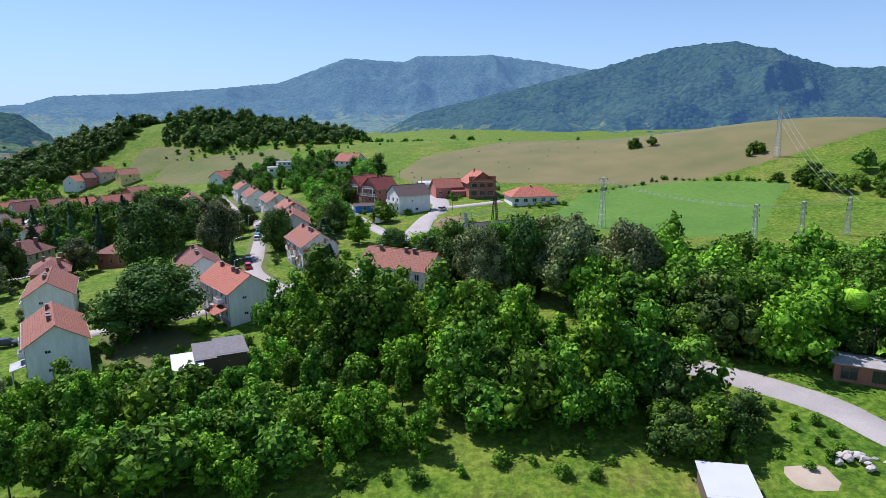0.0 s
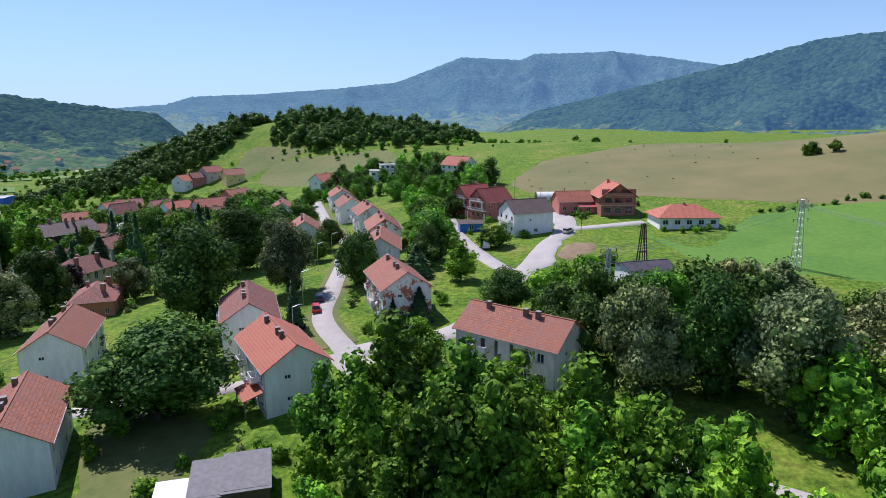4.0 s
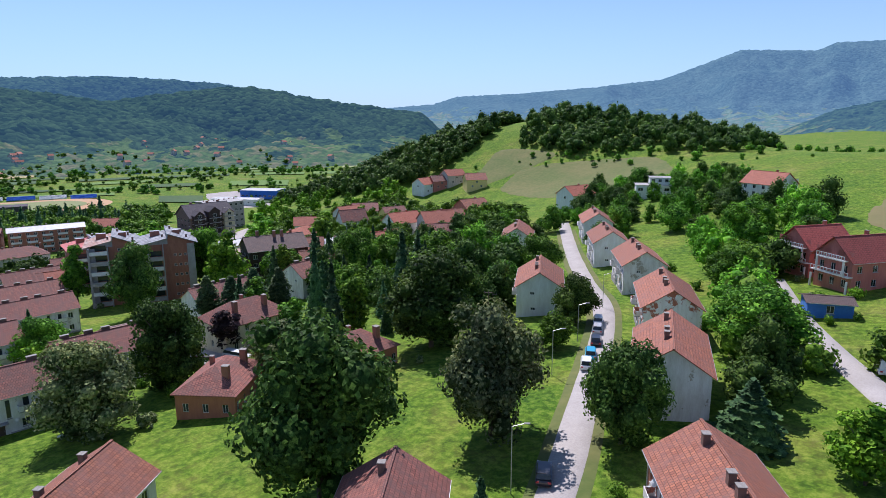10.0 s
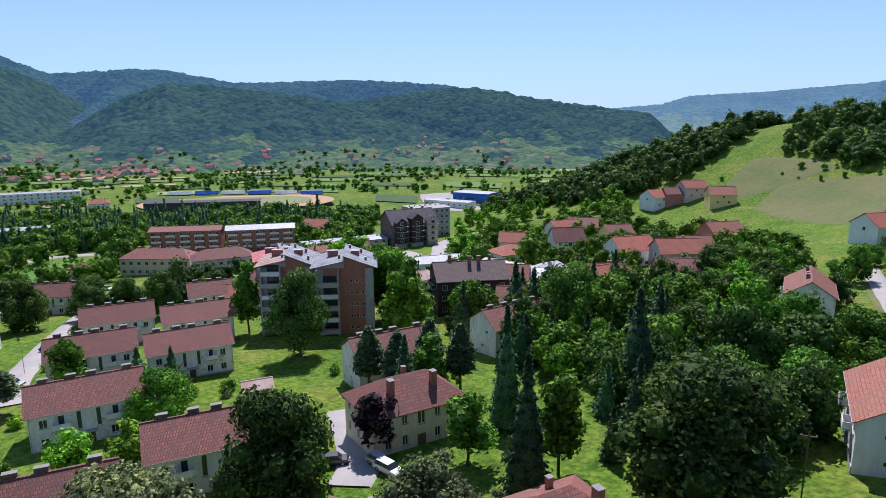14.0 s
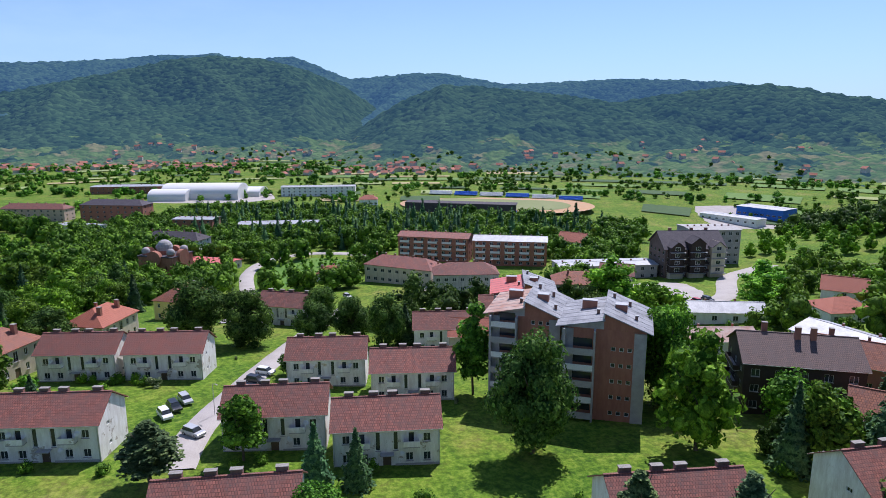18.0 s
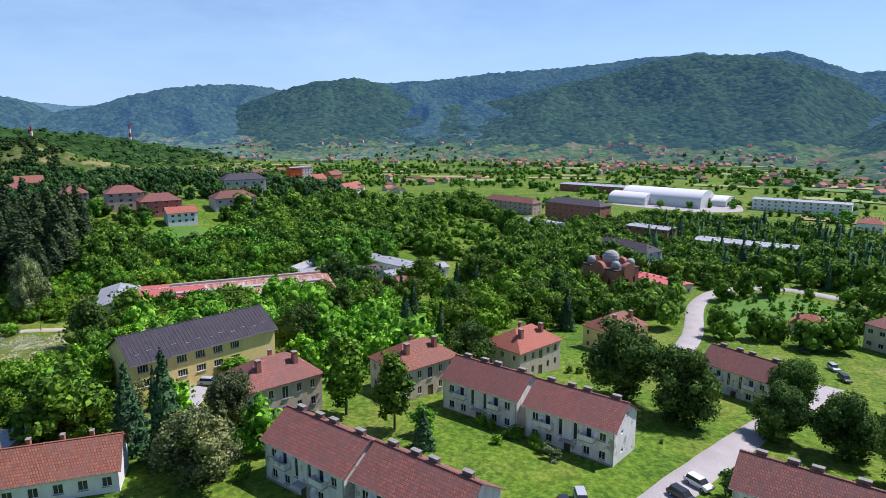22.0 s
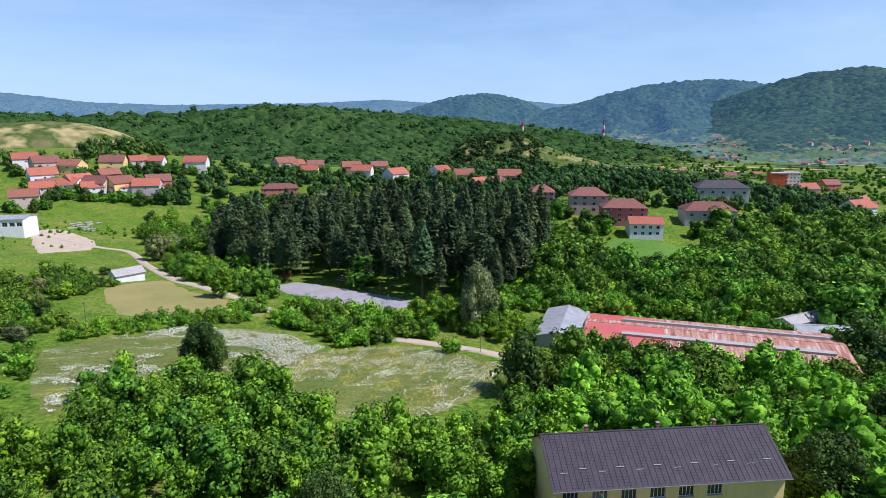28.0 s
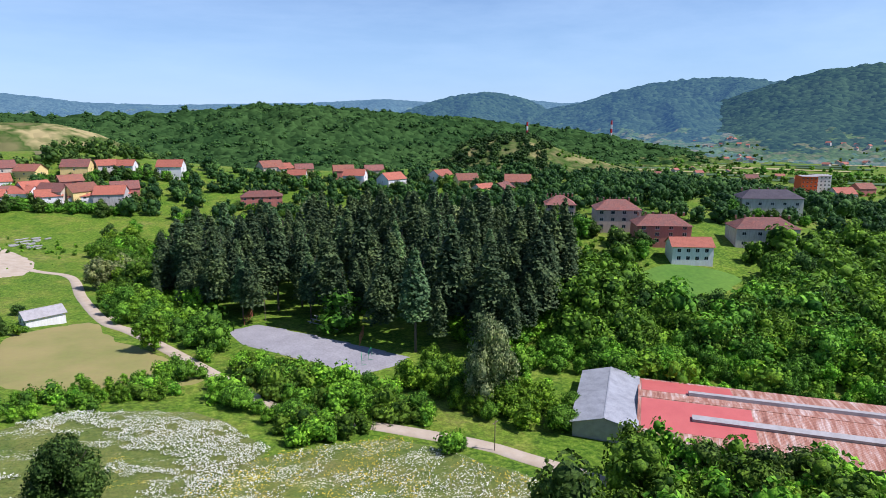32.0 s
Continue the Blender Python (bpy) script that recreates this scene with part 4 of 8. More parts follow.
def tower(x, y, ang, L, W, h, label, roof=SHEETING):
    """A brick panel block: small square windows, a column of loggias, and two sheet roofs that lean apart from a raised middle."""
    e = tagged(new("apartment_block"), label, "apartment building", "brick apartment blocks")
    e.matrix_basis = pose(x, y, gz(x, y), 0, 0, ang)
    OBST.append((x, y, radians(ang), L / 2, W / 2))
    fl = [1.2 + 2.9 * f for f in range(int(h / 2.9))]
    wins = {"front": [(L * 0.12 + 1.35 * k, z + 0.5, 0.75, 0.75, 0) for k in range(3) for z in fl],
            "left": rows_of(W, 4, fl, 1.6), "right": rows_of(W, 4, fl, 1.6)}
    bm = bmesh.new()
    S = side_frames(L, W)
    for k, (p, d, n, ln, turn) in S.items():
        wall_side(bm, p, d, n, ln, -2.5, h, [(ln / 2 + q[0], q[1], q[2], q[3]) for q in wins.get(k, ())])
    part("wall", bm, BRICK, e)
    for k, (p, d, n, ln, turn) in S.items():
        for q in wins.get(k, ()):
            u = ln / 2 + q[0]
            window_at(e, pose(p[0] + d[0] * u, p[1] + d[1] * u, q[1], 0, 0, turn), q[2], q[3], FRAMEW, q[4], False)
    # upper walls under the two leaning roofs; the ridge runs from front to back
    for name, x0, x1, z0, z1, mat in (("gable_wall", -L / 2, 0.0, 0.1, 1.5, CONC), ("gable_wall", 0.0, L / 2, 2.7, 0.0, BRICK)):
        bm = bmesh.new()
        loft(bm, [[(x0, -W / 2 + 0.05, h), (x1, -W / 2 + 0.05, h), (x1, -W / 2 + 0.05, h + z1), (x0, -W / 2 + 0.05, h + z0 + 0.01)], [(x0, W / 2 - 0.05, h), (x1, W / 2 - 0.05, h), (x1, W / 2 - 0.05, h + z1), (x0, W / 2 - 0.05, h + z0 + 0.01)]])
        part(name, bm, mat, e)
        run, rise = x1 - x0, z1 - z0
        sheet = box("roof_slope", (math.hypot(run, rise) + 1.2, W + 1.6, 0.16), roof if x0 < 0 else SHEETING, e, pose((x0 + x1) / 2 + (-0.4 if x0 < 0 else 0.4), 0, h + (z0 + z1) / 2 + 0.06, 0, -math.degrees(math.atan2(rise, run)), 0))
        for k in range(6):
            box("seam", (math.hypot(run, rise) + 1.1, 0.05, 0.035), SHEETING, sheet, pose(0, -W / 2 + W * (k + 0.5) / 6, 0.16))
    box("fascia", (0.25, W + 1.7, 0.7), FRAMEW, e, pose(0, 0, h + 2.2))
    for u, v, sx, sy, zt, mt in ((-3.0, 1.5, 2.6, 1.2, 2.6, BRICK), (2.6, -1.0, 2.0, 1.6, 3.0, BRICK), (4.0, 3.0, 0.5, 0.5, 2.4, SOOT), (-1.2, -3.0, 0.5, 0.5, 2.3, SOOT), (1.2, 4.2, 0.5, 0.5, 3.4, SOOT), (5.2, -3.5, 0.5, 0.5, 1.8, SOOT)):
        c = box("chimney", (sx, sy, zt), mt, e, pose(u, v, h))
        box("cap", (sx + 0.15, sy + 0.15, 0.1), METAL, c, pose(0, 0, zt))
    for f, z in enumerate(fl):
        b = box("loggia", (L * 0.34, 1.5, 0.18), CONC, e, pose(-L * 0.28, -W / 2 - 0.75, z - 0.2))
        box("parapet", (L * 0.34, 0.1, 1.0), FRAMEW if f % 2 else CONC, b, pose(0, -0.7, 0.18))
        box("glazing", (L * 0.30, 0.05, 1.5), GLASS, b, pose(0, 0.72, 1.1))
    for s in (-1, 1):
        box("end_strip", (2.0, 0.3, h + 0.3), CONC, e, pose(s * (L / 2 - 1.0), -W / 2 - 0.14, -0.5))
        box("pier", (0.3, 1.55, h), CONC, e, pose(-L * 0.28 + s * L * 0.18, -W / 2 - 0.76, 0))
    return e


def loft(bm, sections):
    """A closed skin through outlines that have the same number of corners."""
    R = [[bm.verts.new(p) for p in sec] for sec in sections]
    n = len(R[0])
    for a, b in zip(R, R[1:]):
        for i in range(n):
            bm.faces.new([a[i], a[(i + 1) % n], b[(i + 1) % n], b[i]])
    bm.faces.new(R[0][::-1])
    bm.faces.new(R[-1])
    bmesh.ops.recalc_face_normals(bm, faces=bm.faces)


tower(-196.0, 220.0, 58, 14.0, 14, 17.0, "tall brick apartment block with grey sheet roof and loggias")
tower(-206.4, 209.8, 58, 13.0, 13, 17.6, "brick apartment block with rusty pink sheet roof", RUST)
tower(-246.0, 224.5, 70, 15.0, 13, 13.6, "brick apartment block with red and white sheet roof", REDMETAL)


CREAMPINK = plaster("cream_pink_plaster", (0.62, 0.46, 0.38), (0.50, 0.36, 0.30))


def slab_block(name, label, x, y, ang, L, W, h, wall, roof, n, floors, rise=1.6, loggias=True):
    st = h / floors
    zs = [0.9 + st * f for f in range(floors)]
    e = house(name, label, x, y, ang, L, W, h, h + rise, wall, roof, {"front": rows_of(L, n, zs, 1.5), "right": rows_of(W, 2, zs)}, W * 0.42 if rise > 2 else 0.0, chimneys=[(-L / 2 + L * (k + 0.5) / 7, 0.6, 0.7, 0.5, 0.7) for k in range(7)], category="apartment building")
    if loggias:
        for k in range(0, n, 2):
            for f in range(1, floors):
                b = box("balcony", (L / n * 1.3, 1.2, 0.15), CONC, e, pose(-L / 2 + L * (k + 1) / n, -W / 2 - 0.6, st * f + 0.1))
                box("parapet", (L / n * 1.3, 0.08, 0.9), FRAMEW, b, pose(0, -0.56, 0.15))
    return e


slab_block("apartment_block", "tall four-storey block with white balconies and red roof", -387, 237, 61, 34, 11, 11.5, BRICK, REDTILE, 10, 4)
slab_block("apartment_block", "tall four-storey block with white balconies and pale metal roof", -366, 267, 66, 33, 11, 11.5, BRICK, METAL, 10, 4)
slab_block("clinic", "long cream institution with red hipped roofs", -345, 213, 50, 30, 12, 7.2, BEIGE, REDTILE, 9, 2, 3.2, False)
slab_block("clinic", "cream institution wing with red roof", -322, 232, 78, 24, 12, 7.2, GREYISH, REDTILE, 8, 2, 3.2, False)
house("house", "white house with red hipped roof and small windows", -290, 262, 70, 16, 12, 6.5, 9.5, GREYISH, ORTILE, {"front": rows_of(16, 5, (1.2, 4.2))}, 4, [(-3, -1), (3, -1)])
CREAM = plaster("cream_plaster", (0.66, 0.58, 0.44), (0.56, 0.48, 0.36))


def modern_block(x, y, ang):
    """A dark apartment building: gabled bays before a steep roof, glazed balconies, a cream ground floor."""
    e = house("modern_block", "dark modern apartment building with steep roof bays", x, y, ang, 24, 17, 12.5, 18.0, surface("brown_cladding", (0.11, 0.075, 0.06), (0.16, 0.11, 0.09), 0.6), SHEET,
              {"front": rows_of(24, 8, (1.0, 3.9, 6.8, 9.7), 1.3), "right": rows_of(17, 4, (1.0, 3.9, 6.8, 9.7), 1.5), "left": rows_of(17, 4, (1.0, 3.9, 6.8, 9.7), 1.5)}, chimneys=[(-7, 1, 1.0, 1.2, 0.7), (2, 1, 1.0, 1.2, 0.7), (8, 1, 1.0, 1.2, 0.7)], category="apartment building", over=0.8)
    for u, w, top, mat in ((-8.2, 5.4, 13.2, DARKWOOD), (0.0, 5.8, 14.8, DARKWOOD), (8.2, 5.4, 13.2, CREAM)):
        bm = bmesh.new()
        add_box(bm, u - w / 2, -11.0, -2, u + w / 2, -8.45, 3.0)
        part("ground_bay", bm, CREAM, e)
        bm = bmesh.new()
        loft(bm, [[(u - w / 2, v, 3.0), (u + w / 2, v, 3.0), (u + w / 2, v, top), (u, v, top + 2.2), (u - w / 2, v, top)] for v in (-11.2, -5.0)])
        bay = part("bay", bm, mat, e)
        for s in (-1, 1):
            box("bay_roof", (w / 2 * 1.3, 7.2, 0.15), SHEET, bay, pose(u + s * (w / 4 + 0.15), -8.2, top + 1.0, 0, s * 39, 0))
        for z in (3.6, 6.5, 9.4, 12.0):
            link("window", far_window(1.9, 1.5, FRAMEW), bay, pose(u, -11.23, z))
            b = box("balcony", (w + 0.6, 1.2, 0.15), CONC, bay, pose(u, -11.8, z - 0.7))
    for z in (3.0, 5.9, 8.8):
        b = box("balcony", (22.5, 1.3, 0.16), CONC, e, pose(0, -9.1, z))
        box("parapet", (22.5, 0.08, 0.9), DARKWOOD, b, pose(0, -0.6, 0.16))


modern_block(-318, 325, 78)
slab_block("unfinished_block", "unfinished concrete apartment building with bare floors", -340, 352, 78, 22, 16, 16, CONC, CONC, 7, 5, 0.4, False)
slab_block("flat_roofed_hall", "long low building with pale flat roof", -325, 292, 80, 40, 12, 6, CONC, METAL, 10, 2, 0.4, False)
house("chalet", "dark timber apartment house with brown roof and chimneys", -186, 252, 62, 19, 13, 9.5, 13.0, DARKWOOD, DARKTILE, {"front": rows_of(19, 5, (1.2, 4.2, 7.0), 1.4), "right": rows_of(13, 3, (1.2, 4.2, 7.0), 1.4), "left": rows_of(13, 3, (1.2, 4.2, 7.0), 1.4)}, chimneys=[(-5, 1, 1.6, 0.9, 0.7), (0, -1, 1.6, 0.9, 0.7), (2.5, -1, 1.6, 0.9, 0.7), (6, 1, 1.2, 0.7, 0.7)], category="building", balconies=[("left", 0, 3.6, 7.0), ("left", 0, 6.6, 7.0)])
for (x, y), a, L, W, m in (((-202.4, 285.1), 10, 22, 13, METAL), ((-190.0, 283.9), 100, 20, 12, METAL), ((-179.6, 283.2), 25, 15, 11, METAL), ((-241.3, 281.2), 70, 22, 8, METAL), ((-218.6, 262.0), 75, 16, 9, RUST)):
    house("workshop", "low pale workshop with grey metal roof", x, y, a, L, W, 3.6, 5.4, WHITE, m, {"front": rows_of(L, 4, (1.2,), 1.4)}, chimneys=[(-4, 1, 0.6, 0.4, 0.4), (4, 1, 0.6, 0.4, 0.4)], category="workshop", group="workshops")
house("house", "white house with steep red roof and dormer", *(-221.3, 332.4), 60, 12, 10, 6, 10.5, WHITE, REDTILE, {"front": rows_of(12, 3, (1, 4)), "right": rows_of(10, 2, (1, 4))})
house("house", "low house with bright orange hipped roof", *(-230.0, 309.9), 80, 13, 11, 3.4, 6.0, WHITE, NEWTILE, {"front": rows_of(13, 4, (1,))}, 4.5)

# the slope with the red houses
house("house", "white house with brown roof and unrendered balcony side", -12.5, 229.5, 31, 12.5, 10, 6.4, 9.6, WHITE, DARKTILE, {"front": [(-3, 0.8, 0.8, 0.9, 0), (0.8, 0.8, 1.2, 0.9, 1), (-1, 4.0, 0.6, 0.6, 0)], "left": rows_of(10, 3, (1.0, 4.0)), "right": rows_of(10, 2, (1.0, 4.0))}, balconies=[("left", 0, 3.4, 7)])
for (x, y) in ((-32.9, 265.8), (-25.4, 255.1)):
    house("house", "three-storey red house with white balconies and steep roof", x, y, 47, 11, 8.6, 6.2, 9.9, PINK, CRIMSON, {"left": rows_of(8, 3, (0.6, 3.4), 1.1, 1.5) + [(0, 6.4, 1.2, 1.3, 1)], "front": rows_of(11, 3, (0.8, 3.6)), "right": rows_of(8, 2, (0.8, 3.6)), "back": rows_of(11, 3, (0.8, 3.6))}, chimneys=[(3, 1.2)], group="red houses", over=0.7)
for (x, y) in ((-32.9, 265.8), (-25.4, 255.1)):
    a = radians(47)
    for k, z in enumerate((2.8, 5.7)):
        e = tagged(new("balcony"), "white balcony with a balustrade on the red house", "balcony", "white balconies")
        e.matrix_basis = pose(x - 4.95 * math.cos(a) - 0.95 * math.cos(a), y - 4.95 * math.sin(a) - 0.95 * math.sin(a), gz(x, y) + z, 0, 0, 47 + 270)
        w = 8.8 - 2.2 * k
        box("slab", (w, 1.3, 0.18), FRAMEW, e, pose(0, 0, 0))
        box("rail", (w, 0.1, 0.1), FRAMEW, e, pose(0, -0.6, 0.95))
        for u in range(12):
            box("baluster", (0.12, 0.08, 0.8), FRAMEW, e, pose(-w / 2 + 0.1 + (w - 0.2) * u / 11, -0.6, 0.16))
        for u in (-1, 1):
            box("pillar", (0.3, 0.3, z - 0.1 if k == 0 else 2.75), FRAMEW, e, pose(u * (w / 2 - 0.2), -0.5, -z - 0.6 if k == 0 else -2.75))
house("house", "unfinished red brick house with open gable floors", 14.5, 256.5, 102, 12, 11, 6.0, 9.8, BRICK, NEWTILE, {"left": [(-3.4, 0.5, 2.4, 2.0, 0), (0, 0.5, 2.4, 2.0, 0), (3.4, 0.5, 2.4, 2.0, 0), (-3.2, 3.5, 2.4, 2.0, 0), (0, 3.5, 2.4, 2.0, 0), (3.2, 3.5, 2.4, 2.0, 0), (0, 6.6, 2.0, 1.6, 0)], "front": rows_of(12, 3, (0.9, 3.9))}, chimneys=[(3, 1)], balconies=[("left", 0, 3.1, 11), ("left", 0, 6.1, 9)], over=0.9)
house("house", "brick wing with red roof beside the unfinished house", 1.5, 259.0, 15, 11, 9, 4.0, 6.8, PINK, NEWTILE, {"front": rows_of(11, 3, (1.0,))})
house("bungalow", "low white bungalow with orange hipped roof", 33.0, 238.0, 10, 17, 11, 3.3, 6.0, WHITE, NEWTILE, {"front": rows_of(17, 5, (0.9,), 1.6), "right": rows_of(11, 3, (0.9,))}, 5.0, [(0, 0, 0.6)], over=0.9)
house("house", "white hillside house with red roof", *(-51.5, 357.2), -30, 14, 11, 5.2, 9.0, WHITE, NEWTILE, {"front": rows_of(14, 4, (1, 3.4)), "right": rows_of(11, 3, (1, 3.4, 5.6))}, chimneys=[(2, 1)])
house("pavilion", "white flat-roofed house on the slope", *(-98.0, 383.7), 20, 14, 9, 5.0, 5.3, WHITE, CONC, {"front": rows_of(14, 4, (2.6,), 2.0)})
house("pavilion", "flat upper floor of the white house", *(-95.9, 385.5), 20, 8, 7, 7.5, 7.7, WHITE, CONC, {"front": rows_of(8, 3, (5.6,), 1.4)})
house("shed", "brown wooden shed with red roof", *(-1.6, 267.3), 25, 6, 5, 2.8, 4.4, WOOD, REDTILE, {"front": rows_of(6, 1, (0.8,))}, category="shed")
house("garage", "small red shed with dark roof", *(6.3, 256.2), 15, 6, 4, 2.4, 3.4, PINK, REDMETAL, {"front": rows_of(6, 1, (0.8,))}, category="shed")
house("garage", "open blue shelter with brown roof", *(-29.3, 234.2), 15, 7, 5, 2.6, 3.2, surface("blue_boards", (0.04, 0.16, 0.5), (0.05, 0.2, 0.6), 2), DARKTILE, {"front": rows_of(7, 1, (0.8,))}, category="shed")
house("substation", "pale rendered transformer house with dark sheet roof", 13.0, 166.5, 25, 9, 6, 6.6, 7.4, WHITE, SHEET, {"front": [(-2.5, 3.6, 1.2, 1.6, 0), (2.5, 3.6, 1.2, 1.6, 0)]}, category="substation")
house("garage", "row of low sheds with brown doors beside the road", 66.0, 90.0, -28, 12, 5, 2.6, 2.9, BRICK, CONC, {"front": rows_of(12, 3, (0.2,), 2.2, 2.0, 3)}, category="garage", frame_mat=FRAMEB)


GREYROOF = surface("grey_corrugated", (0.13, 0.125, 0.13), (0.21, 0.20, 0.20), 1.5)


def shed(x, y, ang, L, W, h, roof, wall, label):
    e = tagged(new("shed"), label, "shed", "garden sheds")
    e.matrix_basis = pose(x, y, gz(x, y), 0, 0, ang)
    OBST.append((x, y, radians(ang), L / 2, W / 2))
    bm = bmesh.new()
    for p, d, n, ln, turn in side_frames(L, W).values():
        wall_side(bm, p, d, n, ln, -1.5, h - 0.12, [(ln / 2, 0.1, 1.6, 1.8)] if turn == 0 else [])
    part("wall", bm, wall, e)
    d = box("door", (1.6, 0.06, 1.8), WOOD, e, pose(0, -W / 2 + 0.1, 0.1))
    box("hinge", (0.3, 0.03, 0.06), STEEL, d, pose(-0.6, -0.04, 1.4))
    box("roof", (L + 0.6, W + 0.9, 0.08), roof, e, pose(0, 0, h, 4, 0, 0))
    return e


shed(*(-41.8, 97.3), 25, 4.2, 5.6, 2.8, surface("pale_sheet", (0.70, 0.71, 0.72), (0.60, 0.61, 0.63), 0.5, 0.45), WOOD, "wooden shed with pale metal roof")
shed(*(-39.6, 100.7), 25, 4.2, 6.4, 2.9, GREYROOF, WOOD, "dark wooden shed with grey corrugated roof")
shed(*(-36.3, 102.1), 25, 4.6, 6.6, 3.0, GREYROOF, WOOD, "dark wooden shed with weathered grey roof")
shed(*(32.6, 65.5), -10, 5.4, 6, 2.7, surface("white_roof_sheet", (0.62, 0.64, 0.68), (0.55, 0.57, 0.61), 0.3, 0.4), WOOD, "white metal roof over a garden shelter")
house("garage", "small yellow hut with rusty metal roof", -161.8, 182.5, 76, 4.6, 4.0, 2.9, 3.7, YELLOW, RUST, {"front": [(1.2, 1.2, 0.6, 0.6, 0)]}, category="hut")
shed(*(-187.0, 66.8), 30, 6, 5, 3.0, METAL, WHITE, "white garage with grey roof")
shed(*(-180.0, 63.7), 160, 9, 5, 2.8, CONC, WOOD, "old wooden barn with grey roof")
house("hut", "small white house with grey roof beside the dirt track", *(-160.9, -127.8), 25, 10, 6, 2.9, 4.6, WHITE, CONC, {"front": rows_of(10, 3, (1,)), "right": rows_of(6, 2, (1,))})
house("hall", "white industrial hall with dark window band", *(-102.3, -255.7), -15, 26, 16, 8.5, 9.5, WHITE, METAL, {"right": rows_of(16, 6, (5.0,), 2.2, 2.0, 3), "back": rows_of(26, 8, (5.0,), 2.4, 2.0, 3), "front": rows_of(26, 8, (5.0,), 2.4, 2.0, 3)}, category="hall")
house("house", "white house with orange roof on the lawn", -357.4, -82.5, 151, 13.5, 9, 5.6, 8.0, WHITE, NEWTILE, {"front": [(u, z, 1.3, 1.3, 1) for u in (-4.5, -1.5, 1.5, 4.5) for z in (1.0, 3.6)], "right": rows_of(9, 2, (1, 3.6))})

villa(*(-359.7, 185.2), 70, "small white pavilion with red hipped roof on the lawn", WHITE, NEWTILE, 11, 9, 3.6, 6.0)
patch("lawn", [(-366.2, 152.8), (-399.3, 160.3), (-413.5, 179.4), (-395.9, 203.0), (-383.1, 205.5), (-371.2, 194.0), (-370.6, 173.7), (-340.0, 161.9)], GREENFIELD, "bright mown lawn with young trees", "lawn")
ribbon("road", [(-286.4, 148.8), (-336.6, 151.8), (-386.6, 150.4), (-414.7, 159.9), (-423.6, 182.3), (-407.5, 208.9)], 6.0, ASPHALT, "pale curving road round the lawn", "road")
ribbon("road", [(-258.6, 283.5), (-269.9, 305.9), (-303.3, 335.1), (-319.8, 369.0)], 7.0, ASPHALT, "pale road below the dark apartment building", "road")
ribbon("road", [(-163.7, 290.5), (-167.5, 307.9), (-180.6, 339.5), (-181.8, 363.7)], 5.0, ASPHALT, "pale lane between the workshops", "road")
patch("pavement", [(-222.3, 63.5), (-226.9, 67.5), (-215.1, 77.6), (-211.9, 76.3)], ASPHALT, "pale paved yard before the yellow building", "yard", 0.2, 3.0, False)

patch("lawn", [(-477.7, -12.7), (-522.4, -19.1), (-541.9, -3.9), (-481.3, 45.5), (-457.6, 48.4), (-445.6, 27.7), (-452.5, 2.7)], GRASS, "bright green park lawn on the rise", "lawn", 0.2)

for poly, what in (([(-352, 236), (-338, 250), (-308, 262), (-300, 246), (-322, 214)], "pale paved yard between the town's blocks"),
                   ([(-306, 292), (-300, 312), (-270, 300), (-262, 280)], "pale gravel yard with parked cars"),
                   ([(-470, 128), (-498, 150), (-470, 178), (-436, 150)], "pale paved square beside the school"),
                   ([(-700, 60), (-680, 130), (-705, 165), (-770, 150), (-775, 50)], "pale concrete yard round the white halls"),
                   ([(-600, 80), (-560, 92), (-540, 70), (-575, 40)], "pale car park before the apartment block"),
                   ([(-520, 500), (-500, 560), (-560, 600), (-590, 530)], "wide pale yard of the car depot")):
    patch("pavement", poly, ASPHALT, what, "yard", 0.3, 6.0)

# factory by the stream
def streaky(name):
    m, nt, b = nodes_of(name)
    st = node(nt, "ShaderNodeMapping")
    st.inputs["Scale"].default_value = (0.9, 0.10, 1.0)
    nt.links.new(coords(nt), st.inputs["Vector"])
    col = ramp(nt, noise_tex(nt, st.outputs[0], 1.0, 8, 0.8), [(0.36, (0.20, 0.075, 0.05)), (0.48, (0.38, 0.17, 0.11)), (0.56, (0.46, 0.30, 0.24)), (0.66, (0.66, 0.58, 0.52))])
    nt.links.new(col, b.inputs["Base Color"])
    b.inputs["Roughness"].default_value = 0.8
    wv = node(nt, "ShaderNodeTexWave", Scale=1.6)
    nt.links.new(coords(nt), wv.inputs["Vector"])
    bump(nt, b, wv.outputs["Fac"], 0.6, 0.05)
    return m


STREAKY = streaky("rust_streaked_sheets")

FX, FY, FA, FL = -301.6, 4.7, 138, 62.6
house("factory", "long factory hall with rusty corrugated roof", FX, FY, FA, FL, 27, 4.4, 6.2, CONC, STREAKY, {"front": rows_of(FL, 14, (1.4,), 3.0, 1.4, 3)}, category="factory", over=0.5)


def on_roof(name, size, mat, u, v, label):
    """A thing lying on the factory's roof, u along it and v across."""
    a = radians(FA)
    x, y = FX + u * math.cos(a) - v * math.sin(a), FY + u * math.sin(a) + v * math.cos(a)
    z = gz(FX, FY) + 6.2 - abs(v) * 1.8 / 13.5
    s = math.degrees(math.atan2(1.8, 13.5)) * (1 if v < 0 else -1)
    me = box_mesh(name, size, mat)
    return tagged(new(name, me), label, "roof part"), pose(x, y, z + 0.12, 0, 0, FA) @ pose(0, 0, 0, s, 0, 0)


